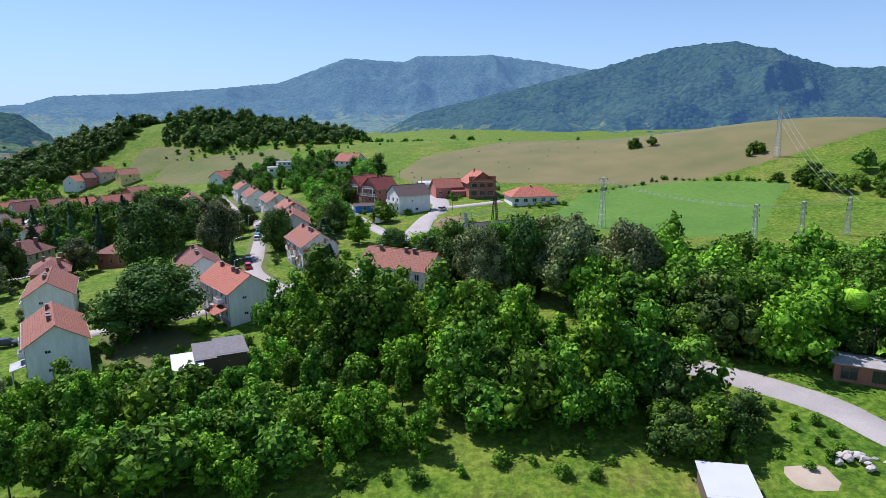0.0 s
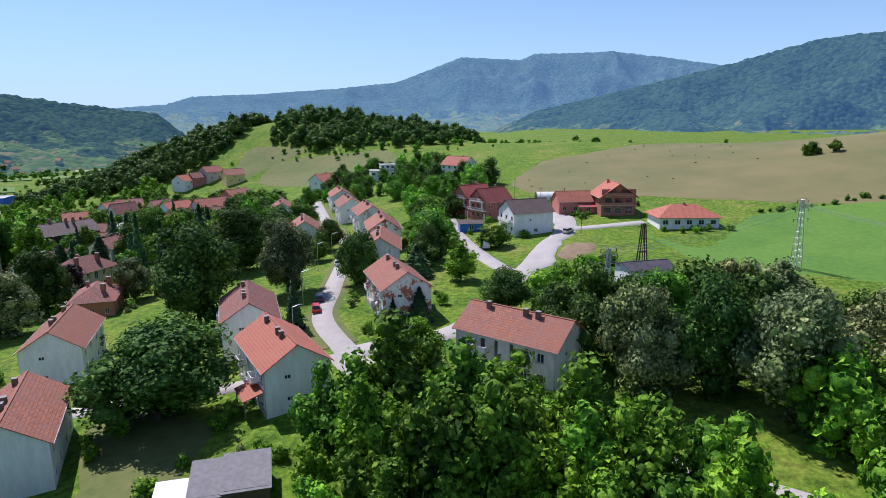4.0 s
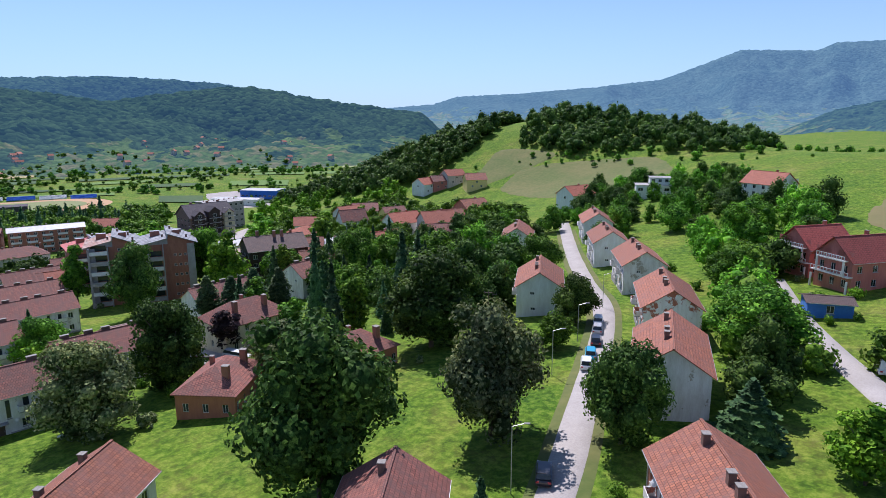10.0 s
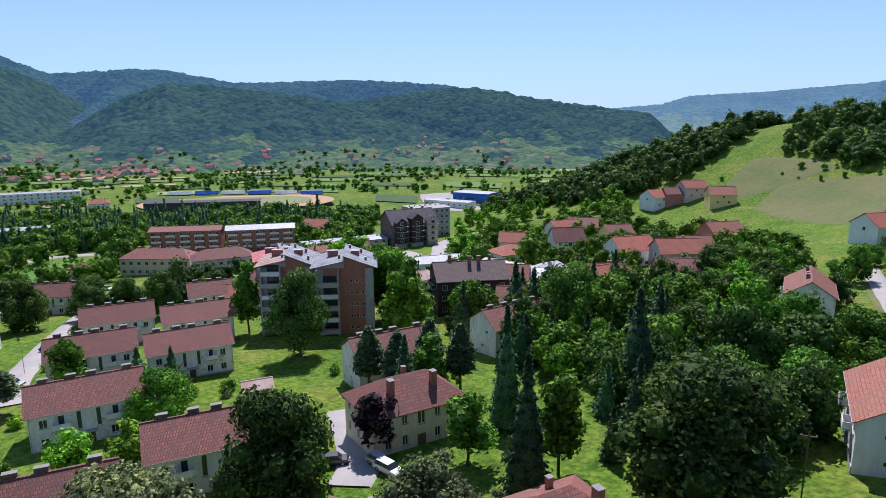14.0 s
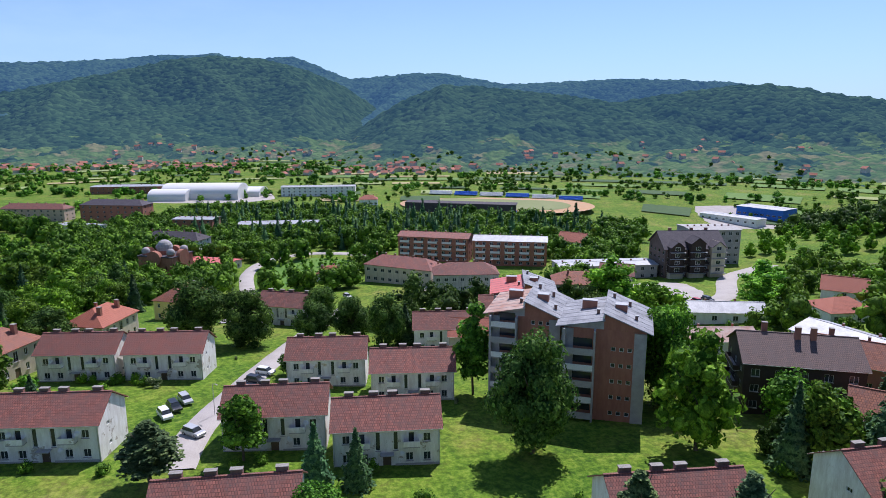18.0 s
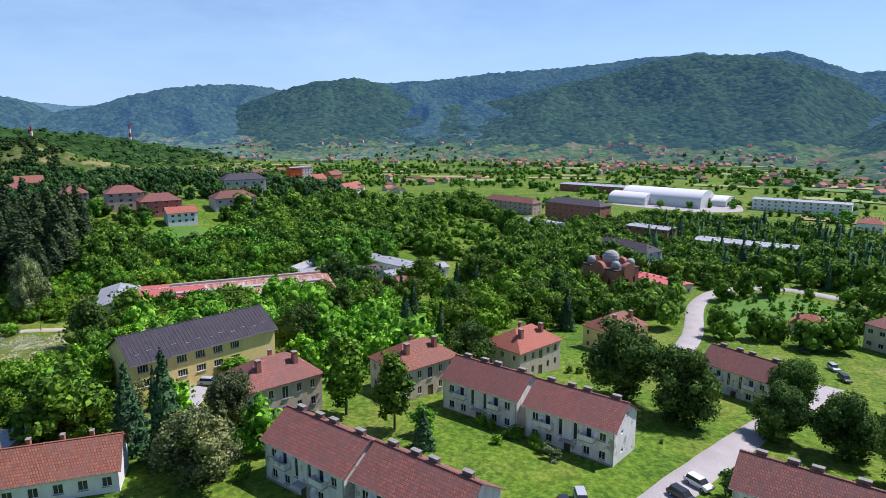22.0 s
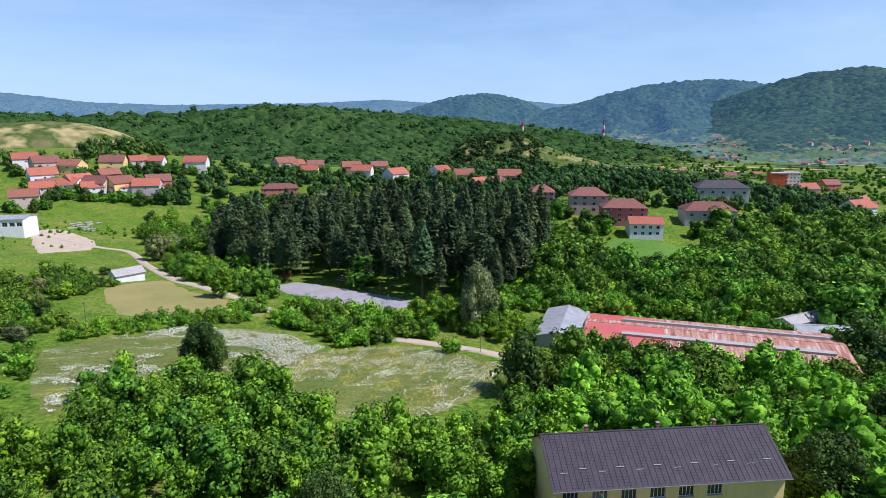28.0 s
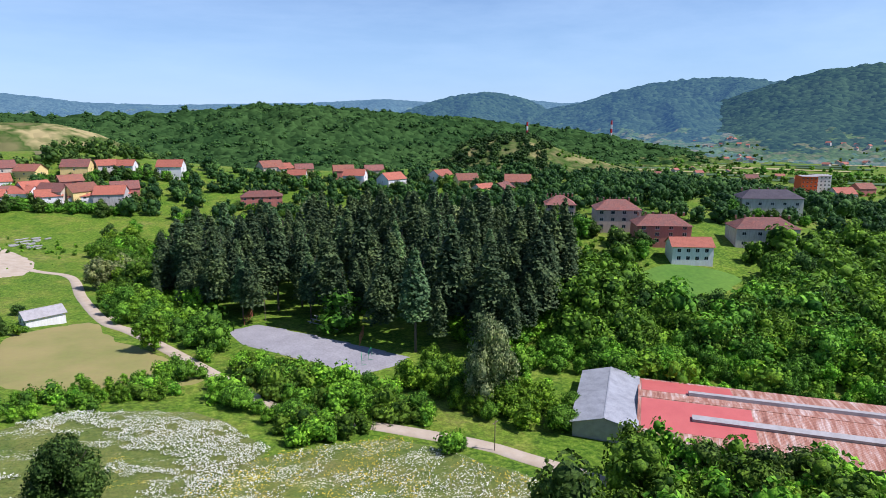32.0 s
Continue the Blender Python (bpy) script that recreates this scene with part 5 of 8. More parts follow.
for nm, sz, mt, u, v, lb in (("roof_monitor", (FL * 0.82, 1.6, 0.7), CONC, FL * 0.06, 5.0, "long grey concrete skylight ridge on the factory roof"), ("roof_monitor", (FL * 0.80, 1.6, 0.6), CONC, FL * 0.05, -6.0, "long pale concrete skylight ridge on the factory roof"), ("roof_sheet", (18, 8.0, 0.05), REDMETAL, -FL / 2 + 9.2, 9.0, "fresh red roofing sheets"), ("roof_sheet", (20, 10.6, 0.05), REDMETAL, -FL / 2 + 10.2, -0.4 - 5.2, "fresh red roofing sheets in front")):
    ob, m = on_roof(nm, sz, mt, u, v, lb)
    ob.matrix_basis = m
ea = radians(FA)
house("factory_wing", "factory end bay with grey arched sheet roof", FX - (FL / 2 + 6.4) * math.cos(ea), FY - (FL / 2 + 6.4) * math.sin(ea), FA + 90, 25, 11.5, 3.4, 4.9, CONC, METAL, {"front": rows_of(25, 5, (1.4,), 2.4, 1.4, 3)}, category="factory")
for (x, y), a, L, W, m, lb in (((-345.1, -0.9), 5, 16, 6, CONC, "long grey shed with weathered roof"), ((-373.5, 36.7), 150, 30, 9, METAL, "long white depot with pale roof"), ((-342.2, 7.4), 150, 16, 10, METAL, "low depot with grey roof"), ((-345.8, 39.5), 150, 16, 7, REDTILE, "low depot with reddish roof"), ((-359.7, 20.5), 150, 10, 8, DARKTILE, "small depot with dark roof")):
    house("depot", lb, x, y, a, L, W, 3.6, 4.8, WHITE, m, {"front": rows_of(L, 5, (1.2,), 1.4)}, category="depot")


# ---- church, halls and stadium in the valley ----
def church(x, y, ang):
    e = tagged(new("church"), "red brick church with grey domes under construction", "church")
    e.matrix_basis = pose(x, y, gz(x, y), 0, 0, ang)
    OBST.append((x, y, radians(ang), 10, 10))
    bm = bmesh.new()
    for p, d, n, ln, turn in side_frames(18, 14).values():
        wall_side(bm, p, d, n, ln, -2, 9, [(ln / 2, 3, 1.6, 3.4), (ln * 0.2, 3, 1.0, 2.6), (ln * 0.8, 3, 1.0, 2.6)])
    part("wall", bm, BRICK, e)
    box("roof", (18.6, 14.6, 0.5), SHEET, e, pose(0, 0, 9))

    def dome(u, v, z, r, h):
        bm = bmesh.new()
        bmesh.ops.create_cone(bm, segments=16, radius1=r, radius2=r, depth=h, cap_ends=True, matrix=Matrix.Translation((0, 0, h / 2)))
        dr = part("drum", bm, BRICK, e, "", pose(u, v, z))
        bm = bmesh.new()
        bmesh.ops.create_uvsphere(bm, u_segments=16, v_segments=8, radius=r * 1.08, matrix=Matrix.Translation((0, 0, h)))
        part("cupola", bm, CONC, dr)
    dome(0, 0, 9.4, 3.2, 3.0)
    for u in (-6.5, 6.5):
        for v in (-4.5, 4.5):
            dome(u, v, 9.4, 1.7, 1.6)
    for u, v, t in ((9, 0, 90), (-9, 0, 90), (0, 7, 0), (0, -7, 0)):
        bm = bmesh.new()
        bmesh.ops.create_cone(bm, segments=20, radius1=3.4, radius2=3.4, depth=2.0, cap_ends=True, matrix=pose(u, v, 8.5, 90, 0, t))
        part("arched_gable", bm, BRICK, e)


church(*(-402.7, 114.5), 60)
for (x, y), a, L, W, h, wl, rf, fl, lb in (
        ((-588.5, 55.4), 70, 46, 14, 13, BRICK, SHEET, 4, "dark red apartment block with sloping grey roof"),
        ((-622.1, -5.5), 70, 50, 12, 9, CREAMPINK, REDTILE, 3, "long pinkish block with red roof"),
        ((-527.6, 46.7), 60, 30, 12, 7, WHITE, METAL, 2, "white block with pale flat roof"),
        ((-457.2, 111.6), 62, 34, 12, 8, WHITE, SHEET, 3, "white office block with dark roof beside the church"),
        ((-498.1, 165.6), 80, 48, 14, 8, CREAMPINK, METAL, 2, "long low school with flat grey roof"),
        ((-524.4, 114.9), 70, 26, 12, 9, BRICK, METAL, 3, "brick block with flat grey roof"),
        ((-722.0, 205.7), 80, 70, 16, 9, WHITE, METAL, 3, "long white factory office"),
        ((-794.3, 24.8), 80, 70, 22, 7, BRICK, METAL, 2, "low industrial building with metal roof"),
        ((-656.7, 244.1), 80, 16, 12, 5, WHITE, NEWTILE, 1, "small white building with bright orange roof"),
        ((-378.6, 21.2), 72, 55, 10, 4, WHITE, METAL, 1, "long low white depot with pale roof"),
        ((-406.7, 134.1), 60, 24, 10, 4, GREYISH, REDMETAL, 1, "low building with dark red sheet roof"),
        ((-735.1, -313.4), 150, 14, 14, 17, surface("orange_red_panels", (0.75, 0.12, 0.03), (0.68, 0.10, 0.03), 0.5), CONC, 5, "orange-red rendered apartment tower block"),
        ((-761.8, -319.4), 150, 14, 16, 17, WHITE, CONC, 5, "white rendered apartment tower block"),
        ((-356.7, -120.2), 150, 17, 12, 8, CREAMPINK, REDTILE, 3, "pale three-storey block with red roof"),
        ((-360.3, -99.7), 150, 19, 12, 7, PINK, REDTILE, 3, "pinkish block with brown red roof"),
        ((-395.8, -85.4), 150, 22, 12, 7, GREYISH, REDTILE, 2, "grey two-storey block with red hipped roof"),
        ((-441.3, -120.2), 150, 26, 12, 8, GREYISH, SHEET, 2, "grey block with dark roof"),
        ((-346.6, -143.8), 150, 12, 11, 7.5, CREAMPINK, REDTILE, 3, "pinkish block end with red roof"),
        ((-256.7, -350.3), 170, 26, 12, 6, PINK, REDTILE, 2, "low school with red roof"),
        ((-162.3, -364.6), 188, 34, 12, 5, WHITE, NEWTILE, 2, "long white house with orange roof")):
    slab_block("block", lb, x, y, a, L, W, h, wl, rf, max(4, int(L / 5)), fl, 3.2 if rf in (REDTILE, NEWTILE, SHEET) else 0.5, False)


def tent_hall(x, y, ang, L, W, h):
    e = tagged(new("storage_tent"), "large white barrel-roofed storage tent", "hall", "white halls")
    e.matrix_basis = pose(x, y, gz(x, y), 0, 0, ang)
    a = np.linspace(0, math.pi, 15)
    X, A = np.meshgrid(np.linspace(-L / 2, L / 2, 9), a, indexing="ij")
    link("canopy", grid_mesh("canopy", X, np.cos(A) * W / 2, np.sin(A) * h * 0.6 + h * 0.4, FRAMEW), e)
    for s in (-1, 1):
        box("side_wall", (L, 0.2, h * 0.42), FRAMEW, e, pose(0, s * W / 2, 0))
        bm = bmesh.new()
        v = [bm.verts.new((s * L / 2, math.cos(t) * W / 2, math.sin(t) * h * 0.6 + h * 0.4)) for t in a] + [bm.verts.new((s * L / 2, -W / 2, 0)), bm.verts.new((s * L / 2, W / 2, 0))]
        bm.faces.new(v)
        part("end_wall", bm, FRAMEW, e)


def greenhouse(x, y, ang):
    e = tagged(new("greenhouse"), "white plastic tunnel greenhouse beside the hayfield", "greenhouse")
    e.matrix_basis = pose(x, y, gz(x, y), 0, 0, ang)
    a = np.linspace(0, math.pi, 13)
    X, A = np.meshgrid(np.linspace(-6, 6, 7), a, indexing="ij")
    link("cover", grid_mesh("cover", X, np.cos(A) * 3.2, np.sin(A) * 3.0, FRAMEW), e)
    for k in range(7):
        bm = bmesh.new()
        for p, q in zip(a, a[1:]):
            rod_between(bm, (-6 + 2 * k, math.cos(p) * 3.25, math.sin(p) * 3.05), (-6 + 2 * k, math.cos(q) * 3.25, math.sin(q) * 3.05), 0.05)
        part("hoop", bm, STEEL, e)


def rod_between(bm, a, b, r, n=4):
    a, b = Vector(a), Vector(b)
    q = (b - a).to_track_quat('Z', 'Y')
    A = [[bm.verts.new(p + q @ Vector((math.cos(2 * math.pi * i / n) * r, math.sin(2 * math.pi * i / n) * r, 0))) for i in range(n)] for p in (a, b)]
    for i in range(n):
        bm.faces.new([A[0][i], A[0][(i + 1) % n], A[1][(i + 1) % n], A[1][i]])


greenhouse(*(-5.2, 280.8), 12)
tent_hall(*(-724.1, 102.0), 75, 70, 34, 14)
tent_hall(*(-717.4, 73.7), 75, 34, 26, 10)
tent_hall(*(-741.5, 129.6), 75, 50, 30, 8)
SX, SY = (-619.8, 350.1)
PITCH = surface("pitch_turf", (0.15, 0.19, 0.05), (0.19, 0.21, 0.07), 0.05, pos="World")
TRACKM = surface("running_track", (0.45, 0.24, 0.10), (0.40, 0.26, 0.14), 0.1, pos="World")


def disc(name, x, y, ang, L, W, z, mat, label):
    bm = bmesh.new()
    v = []
    for k in range(40):
        t = 2 * math.pi * k / 40
        v.append(bm.verts.new((math.copysign(L / 2 - W / 2, math.cos(t)) + math.cos(t) * W / 2, math.sin(t) * W / 2, 0)))
    bm.faces.new(v)
    me = bpy.data.meshes.new(name)
    bm.to_mesh(me)
    bm.free()
    me.materials.append(mat)
    o = tagged(new(name, me), label, "sports field", kind="structure")
    o.matrix_basis = pose(x, y, z, 0, 0, ang)


disc("running_track", SX, SY, 62, 170, 90, gz(SX, SY) + 1.0, TRACKM, "ochre running track of the stadium")
disc("pitch", SX, SY, 62, 130, 66, gz(SX, SY) + 1.15, PITCH, "pale green stadium pitch")
disc("pitch", SX - 110, SY + 130, 62, 110, 60, gz(SX, SY) + 0.6, surface("grey_green_turf", (0.20, 0.24, 0.17), (0.24, 0.27, 0.2), 0.05, pos="World"), "grey green training pitch")
BLUE = surface("blue_seats", (0.03, 0.13, 0.5), (0.04, 0.17, 0.6), 0.5)


def stand(x, y, ang, L, mat, roofed, label):
    e = tagged(new("grandstand"), label, "grandstand", "stands of the stadium")
    e.matrix_basis = pose(x, y, gz(x, y) + 0.8, 0, 0, ang)
    for k in range(5):
        box("step", (L, 1.2, 0.6 + 0.6 * k), mat, e, pose(0, k * 1.2, 0))
    if roofed:
        box("canopy", (L, 9, 0.4), SHEET, e, pose(0, 2, 7.5, -6, 0, 0))
        box("back_wall", (L, 0.3, 7.5), SHEET, e, pose(0, 6.5, 0))
        for k in range(6):
            box("post", (0.3, 0.3, 7.4), STEEL, e, pose(-L / 2 + L * (k + 0.5) / 6, -1.5, 0))


ca, sa = math.cos(radians(62)), math.sin(radians(62))
for k, m in enumerate((FRAMEW, BLUE, FRAMEW, BLUE, FRAMEW, BLUE)):
    u = -62 + 25 * k
    stand(SX + u * ca - 52 * sa, SY + u * sa + 52 * ca, 62, 22, m, False, "low open grandstand with %s seats" % ("blue" if m is BLUE else "pale"))
stand(SX - 20 * ca + 52 * sa, SY - 20 * sa - 52 * ca, 242, 90, BLUE, True, "dark roofed main grandstand with blue seats")
house("depot", "blue and white car depot with flat roof", *(-541.1, 564.1), 20, 40, 22, 8, 8.4, BLUE, METAL, {"front": rows_of(40, 8, (2,), 3.0)}, category="building")
house("depot", "white depot beside the blue hall", *(-535.8, 526.2), 20, 50, 14, 5, 5.4, WHITE, METAL, {"front": rows_of(50, 8, (1.5,), 2.0)}, category="building")


def cottage(x, y, ang, s, wall, roof, label, group):
    L, W, h = 12 * s, 10 * s, 5.2 * s
    return house("house", label, x, y, ang, L, W, h, h + 3.2 * s, wall, roof, {"front": [(-2.6 * s, 1.0, 1.2, 1.2, 1), (2.6 * s, 1.0, 1.2, 1.2, 1), (0, 3.4 * s, 1.2, 1.2, 1)], "right": [(0, 3.4 * s, 1.2, 1.2, 1)], "left": [(0, 3.4 * s, 1.2, 1.2, 1)]}, chimneys=[(2 * s, 0.8)], group=group)


VW = [WHITE, BEIGE, WHITE, YELLOW, GREYISH, PINK]
VR = [NEWTILE, ORTILE, NEWTILE, REDTILE]
rv = random.Random(5)
SOUTH = [(-89.0, -434.4), (-102.8, -420.0), (-104.2, -391.3), (-120.7, -413.1), (-126.9, -374.6), (-109.6, -371.4), (-107.3, -363.8), (-99.9, -340.9), (-122.5, -369.0), (-147.3, -417.3), (-164.1, -425.1), (-144.6, -390.5), (-135.9, -361.0), (-138.9, -366.5), (-175.7, -425.2), (-152.2, -365.3), (-169.1, -358.6), (-176.3, -370.9), (-205.5, -421.2), (-276.5, -430.6), (-285.9, -430.8), (-302.8, -431.2), (-291.8, -404.6), (-328.8, -409.7), (-331.4, -386.6), (-353.0, -407.3), (-387.0, -353.7), (-393.8, -324.8), (-382.8, -278.2), (-391.2, -269.2), (-350.3, -358.8), (-409.8, -281.8), (-557.8, -120.3), (-785.4, -414.0), (-699.9, -256.1), (-782.6, -291.4)]
for k, (x, y) in enumerate(SOUTH):
    w, r = VW[k % 6], VR[(k * 7) % 4]
    cottage(x, y, rv.uniform(150, 215), rv.uniform(1.1, 1.45), w, r, "village house with %s walls and %s tiled roof" % ({WHITE: "white", BEIGE: "beige", YELLOW: "yellow", GREYISH: "grey", PINK: "pinkish"}[w], {NEWTILE: "bright orange", ORTILE: "orange", REDTILE: "brown red"}[r]), "southern village houses")
NORTH = [(-259.9, 451.0), (-253.7, 457.9), (-247.9, 465.4), (-227.0, 457.8), (-256.4, 370.6), (-254.1, 382.0), (-245.1, 327.4), (-180.9, 374.2), (-169.0, 324.6), (-225.8, 370.2), (-168.2, 286.0), (-167.6, 253.3), (-185.7, 323.6), (-155.6, 302.5), (-163.9, 282.5), (-173.5, 341.7), (-131.8, 383.2), (-306.1, 286.9), (-386.2, 308.8), (-190.0, 270.5), (-240.0, 208.9), (-257.3, 223.7)]
for k, (x, y) in enumerate(NORTH):
    w, r = VW[(k * 5) % 6], VR[(k * 3) % 4]
    cottage(x, y, rv.uniform(40, 80), rv.uniform(0.9, 1.15), w, r, "house below the hill with %s walls and %s tiled roof" % ({WHITE: "white", BEIGE: "beige", YELLOW: "yellow", GREYISH: "grey", PINK: "pinkish"}[w], {NEWTILE: "bright orange", ORTILE: "orange", REDTILE: "brown red"}[r]), "houses below the hill")


def far_houses(name, label, spots, spread, n, seed):
    """Distant settlement: small gabled houses, too far to pick apart, in one mesh for walls and one for roofs."""
    r = random.Random(seed)
    W, Rf = bmesh.new(), bmesh.new()
    for cx, cy in spots:
        for k in range(n):
            x, y, a = cx + r.gauss(0, spread), cy + r.gauss(0, spread * 1.8), r.uniform(0, 3.1)
            z, l, w, h = gz(x, y), r.uniform(7, 11), r.uniform(6, 8), r.uniform(2.6, 4.6)
            m = Matrix.Translation((x, y, z)) @ Matrix.Rotation(a, 4, 'Z')
            v = [W.verts.new(m @ Vector(p)) for p in ((-l / 2, -w / 2, -1), (l / 2, -w / 2, -1), (l / 2, w / 2, -1), (-l / 2, w / 2, -1), (-l / 2, -w / 2, h), (l / 2, -w / 2, h), (l / 2, w / 2, h), (-l / 2, w / 2, h), (-l / 2, 0, h + 2.2), (l / 2, 0, h + 2.2))]
            for f in ((0, 1, 5, 4), (1, 2, 6, 9, 5), (2, 3, 7, 6), (3, 0, 4, 8, 7)):
                W.faces.new([v[i] for i in f])
            o = 0.6
            q = [Rf.verts.new(m @ Vector(p)) for p in ((-l / 2 - o, -w / 2 - o, h - 0.3), (l / 2 + o, -w / 2 - o, h - 0.3), (l / 2 + o, 0, h + 2.4), (-l / 2 - o, 0, h + 2.4), (l / 2 + o, w / 2 + o, h - 0.3), (-l / 2 - o, w / 2 + o, h - 0.3))]
            Rf.faces.new([q[0], q[1], q[2], q[3]])
            Rf.faces.new([q[3], q[2], q[4], q[5]])
    e = tagged(new(name), label, "houses", kind="stuff")
    part("walls", W, GREYISH, e)
    part("roofs", Rf, surface(name + "_roofs", (0.42, 0.15, 0.09), (0.28, 0.11, 0.08), 0.05, pos="World"), e)


far_houses("far_village", "scattered far houses with red roofs in the valley", [(-1123.3, -105.5), (-1098.8, 23.6), (-1255.8, 79.5), (-1001.0, 286.4), (-1016.2, 371.3), (-971.0, 425.2), (-998.2, 500.6), (-936.0, 298.9), (-973.4, 363.0), (-1279.0, -235.9), (-1167.3, -83.6), (-1142.4, 79.6), (-1353.8, -730.8), (-1327.8, -920.1), (-1112.1, -465.0), (-1145.6, -97.0)], 42, 14, 3)
far_houses("far_suburb", "close-set far houses at the town's edge", [(-675.5, -163.8), (-709.3, -256.9), (-811.8, -207.6), (-835.9, -503.3), (-1443.2, -868.3), (-1588.4, -837.6), (-1611.4, -1136.2)], 30, 7, 4)


# ---- fields of the valley ----
CROPS = [surface("crop_" + n, a, b, 0.02, 0.95, 0.3, 0.3, 0.2, pos="World") for n, a, b in (("green", (0.09, 0.19, 0.03), (0.13, 0.22, 0.04)), ("pale", (0.30, 0.33, 0.12), (0.22, 0.29, 0.09)), ("straw", (0.42, 0.34, 0.17), (0.34, 0.29, 0.12)), ("dark", (0.035, 0.085, 0.022), (0.06, 0.115, 0.03)))]
rf = random.Random(9)
for i in range(17):
    for j in range(15):
        d0, a0 = 560 + i * 43, 36 + j * 7.2 + rf.uniform(-2, 2)
        if d0 < 760 and a0 > 84 or rf.random() < 0.25:
            continue
        a1, d1 = a0 + rf.uniform(3.5, 6.5), d0 + rf.uniform(14, 34)
        A, D = np.meshgrid(np.radians(np.linspace(a0, a1, 8)), np.linspace(d0, d1, 5), indexing="ij")
        X, Y = CX0 - D * np.sin(A), CY0 + D * np.cos(A)
        k = rf.choice((0, 1, 1, 2, 3, 3))
        tagged(new("field", grid_mesh("field", X, Y, ground_z(X, Y) + 0.9, CROPS[k])), ("green crop strip in the valley", "pale green meadow strip in the valley", "straw-coloured field strip in the valley", "dark green crop strip in the valley")[k], "field", kind="structure")

patch("field", [(121.6, -1735.3), (3.0, -1867.1), (-125.8, -1821.3), (-151.6, -1412.5), (-117.9, -474.0), (-38.0, -1127.2)], HAYFIELD, "pale straw field on the southern rise", "field", 0.3, 6.0)
patch("lawn", [(-337.2, -82.3), (-350.5, -83.1), (-361.1, -72.7), (-363.7, -63.6), (-339.5, -58.5), (-331.3, -73.3)], GREENFIELD, "bright lawn round the white house", "lawn", 0.2)


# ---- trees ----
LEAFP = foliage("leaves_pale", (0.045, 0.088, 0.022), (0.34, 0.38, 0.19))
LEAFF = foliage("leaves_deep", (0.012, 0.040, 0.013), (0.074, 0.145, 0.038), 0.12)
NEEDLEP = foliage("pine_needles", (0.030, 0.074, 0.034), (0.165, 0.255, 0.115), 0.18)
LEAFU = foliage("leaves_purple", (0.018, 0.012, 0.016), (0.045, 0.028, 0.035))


def fast_mesh(name, V, F, mats):
    """A mesh from arrays of corners and of triangles or quads."""
    me = bpy.data.meshes.new(name)
    me.vertices.add(len(V))
    me.vertices.foreach_set("co", np.ascontiguousarray(V, np.float32).ravel())
    k = F.shape[1]
    me.loops.add(F.size)
    me.loops.foreach_set("vertex_index", np.ascontiguousarray(F, np.int32).ravel())
    me.polygons.add(len(F))
    me.polygons.foreach_set("loop_start", np.arange(0, F.size, k, dtype=np.int32))
    me.update(calc_edges=True)
    for m in mats:
        me.materials.append(m)
    return me


def ico(level):
    bm = bmesh.new()
    bmesh.ops.create_icosphere(bm, subdivisions=level, radius=1.0)
    V, F = np.array([v.co[:] for v in bm.verts]), np.array([[v.index for v in f.verts] for f in bm.faces])
    bm.free()
    return V, F


ICO1, ICO2 = ico(1), ico(2)


def leaf_cards(rng, P, N, size):
    """Folded leaf-cluster cards (two triangles each) at P, turned about N."""
    n = len(P)
    N = N / np.linalg.norm(N, axis=1, keepdims=True)
    T = np.cross(N, rng.normal(size=(n, 3)))
    T /= np.linalg.norm(T, axis=1, keepdims=True) + 1e-9
    B = np.cross(N, T)
    s = size * rng.uniform(0.6, 1.35, (n, 1))
    bend = N * s * rng.uniform(-0.25, 0.45, (n, 1))
    V = np.stack([P - T * s * 0.55, P - B * s * 0.42 + bend, P + T * s * 0.6, P + B * s * 0.42 + bend], 1).reshape(-1, 3)
    i = np.arange(n)[:, None] * 4
    F = np.concatenate([i + np.array([[0, 1, 2]]), i + np.array([[0, 2, 3]])], 0)
    return V, F


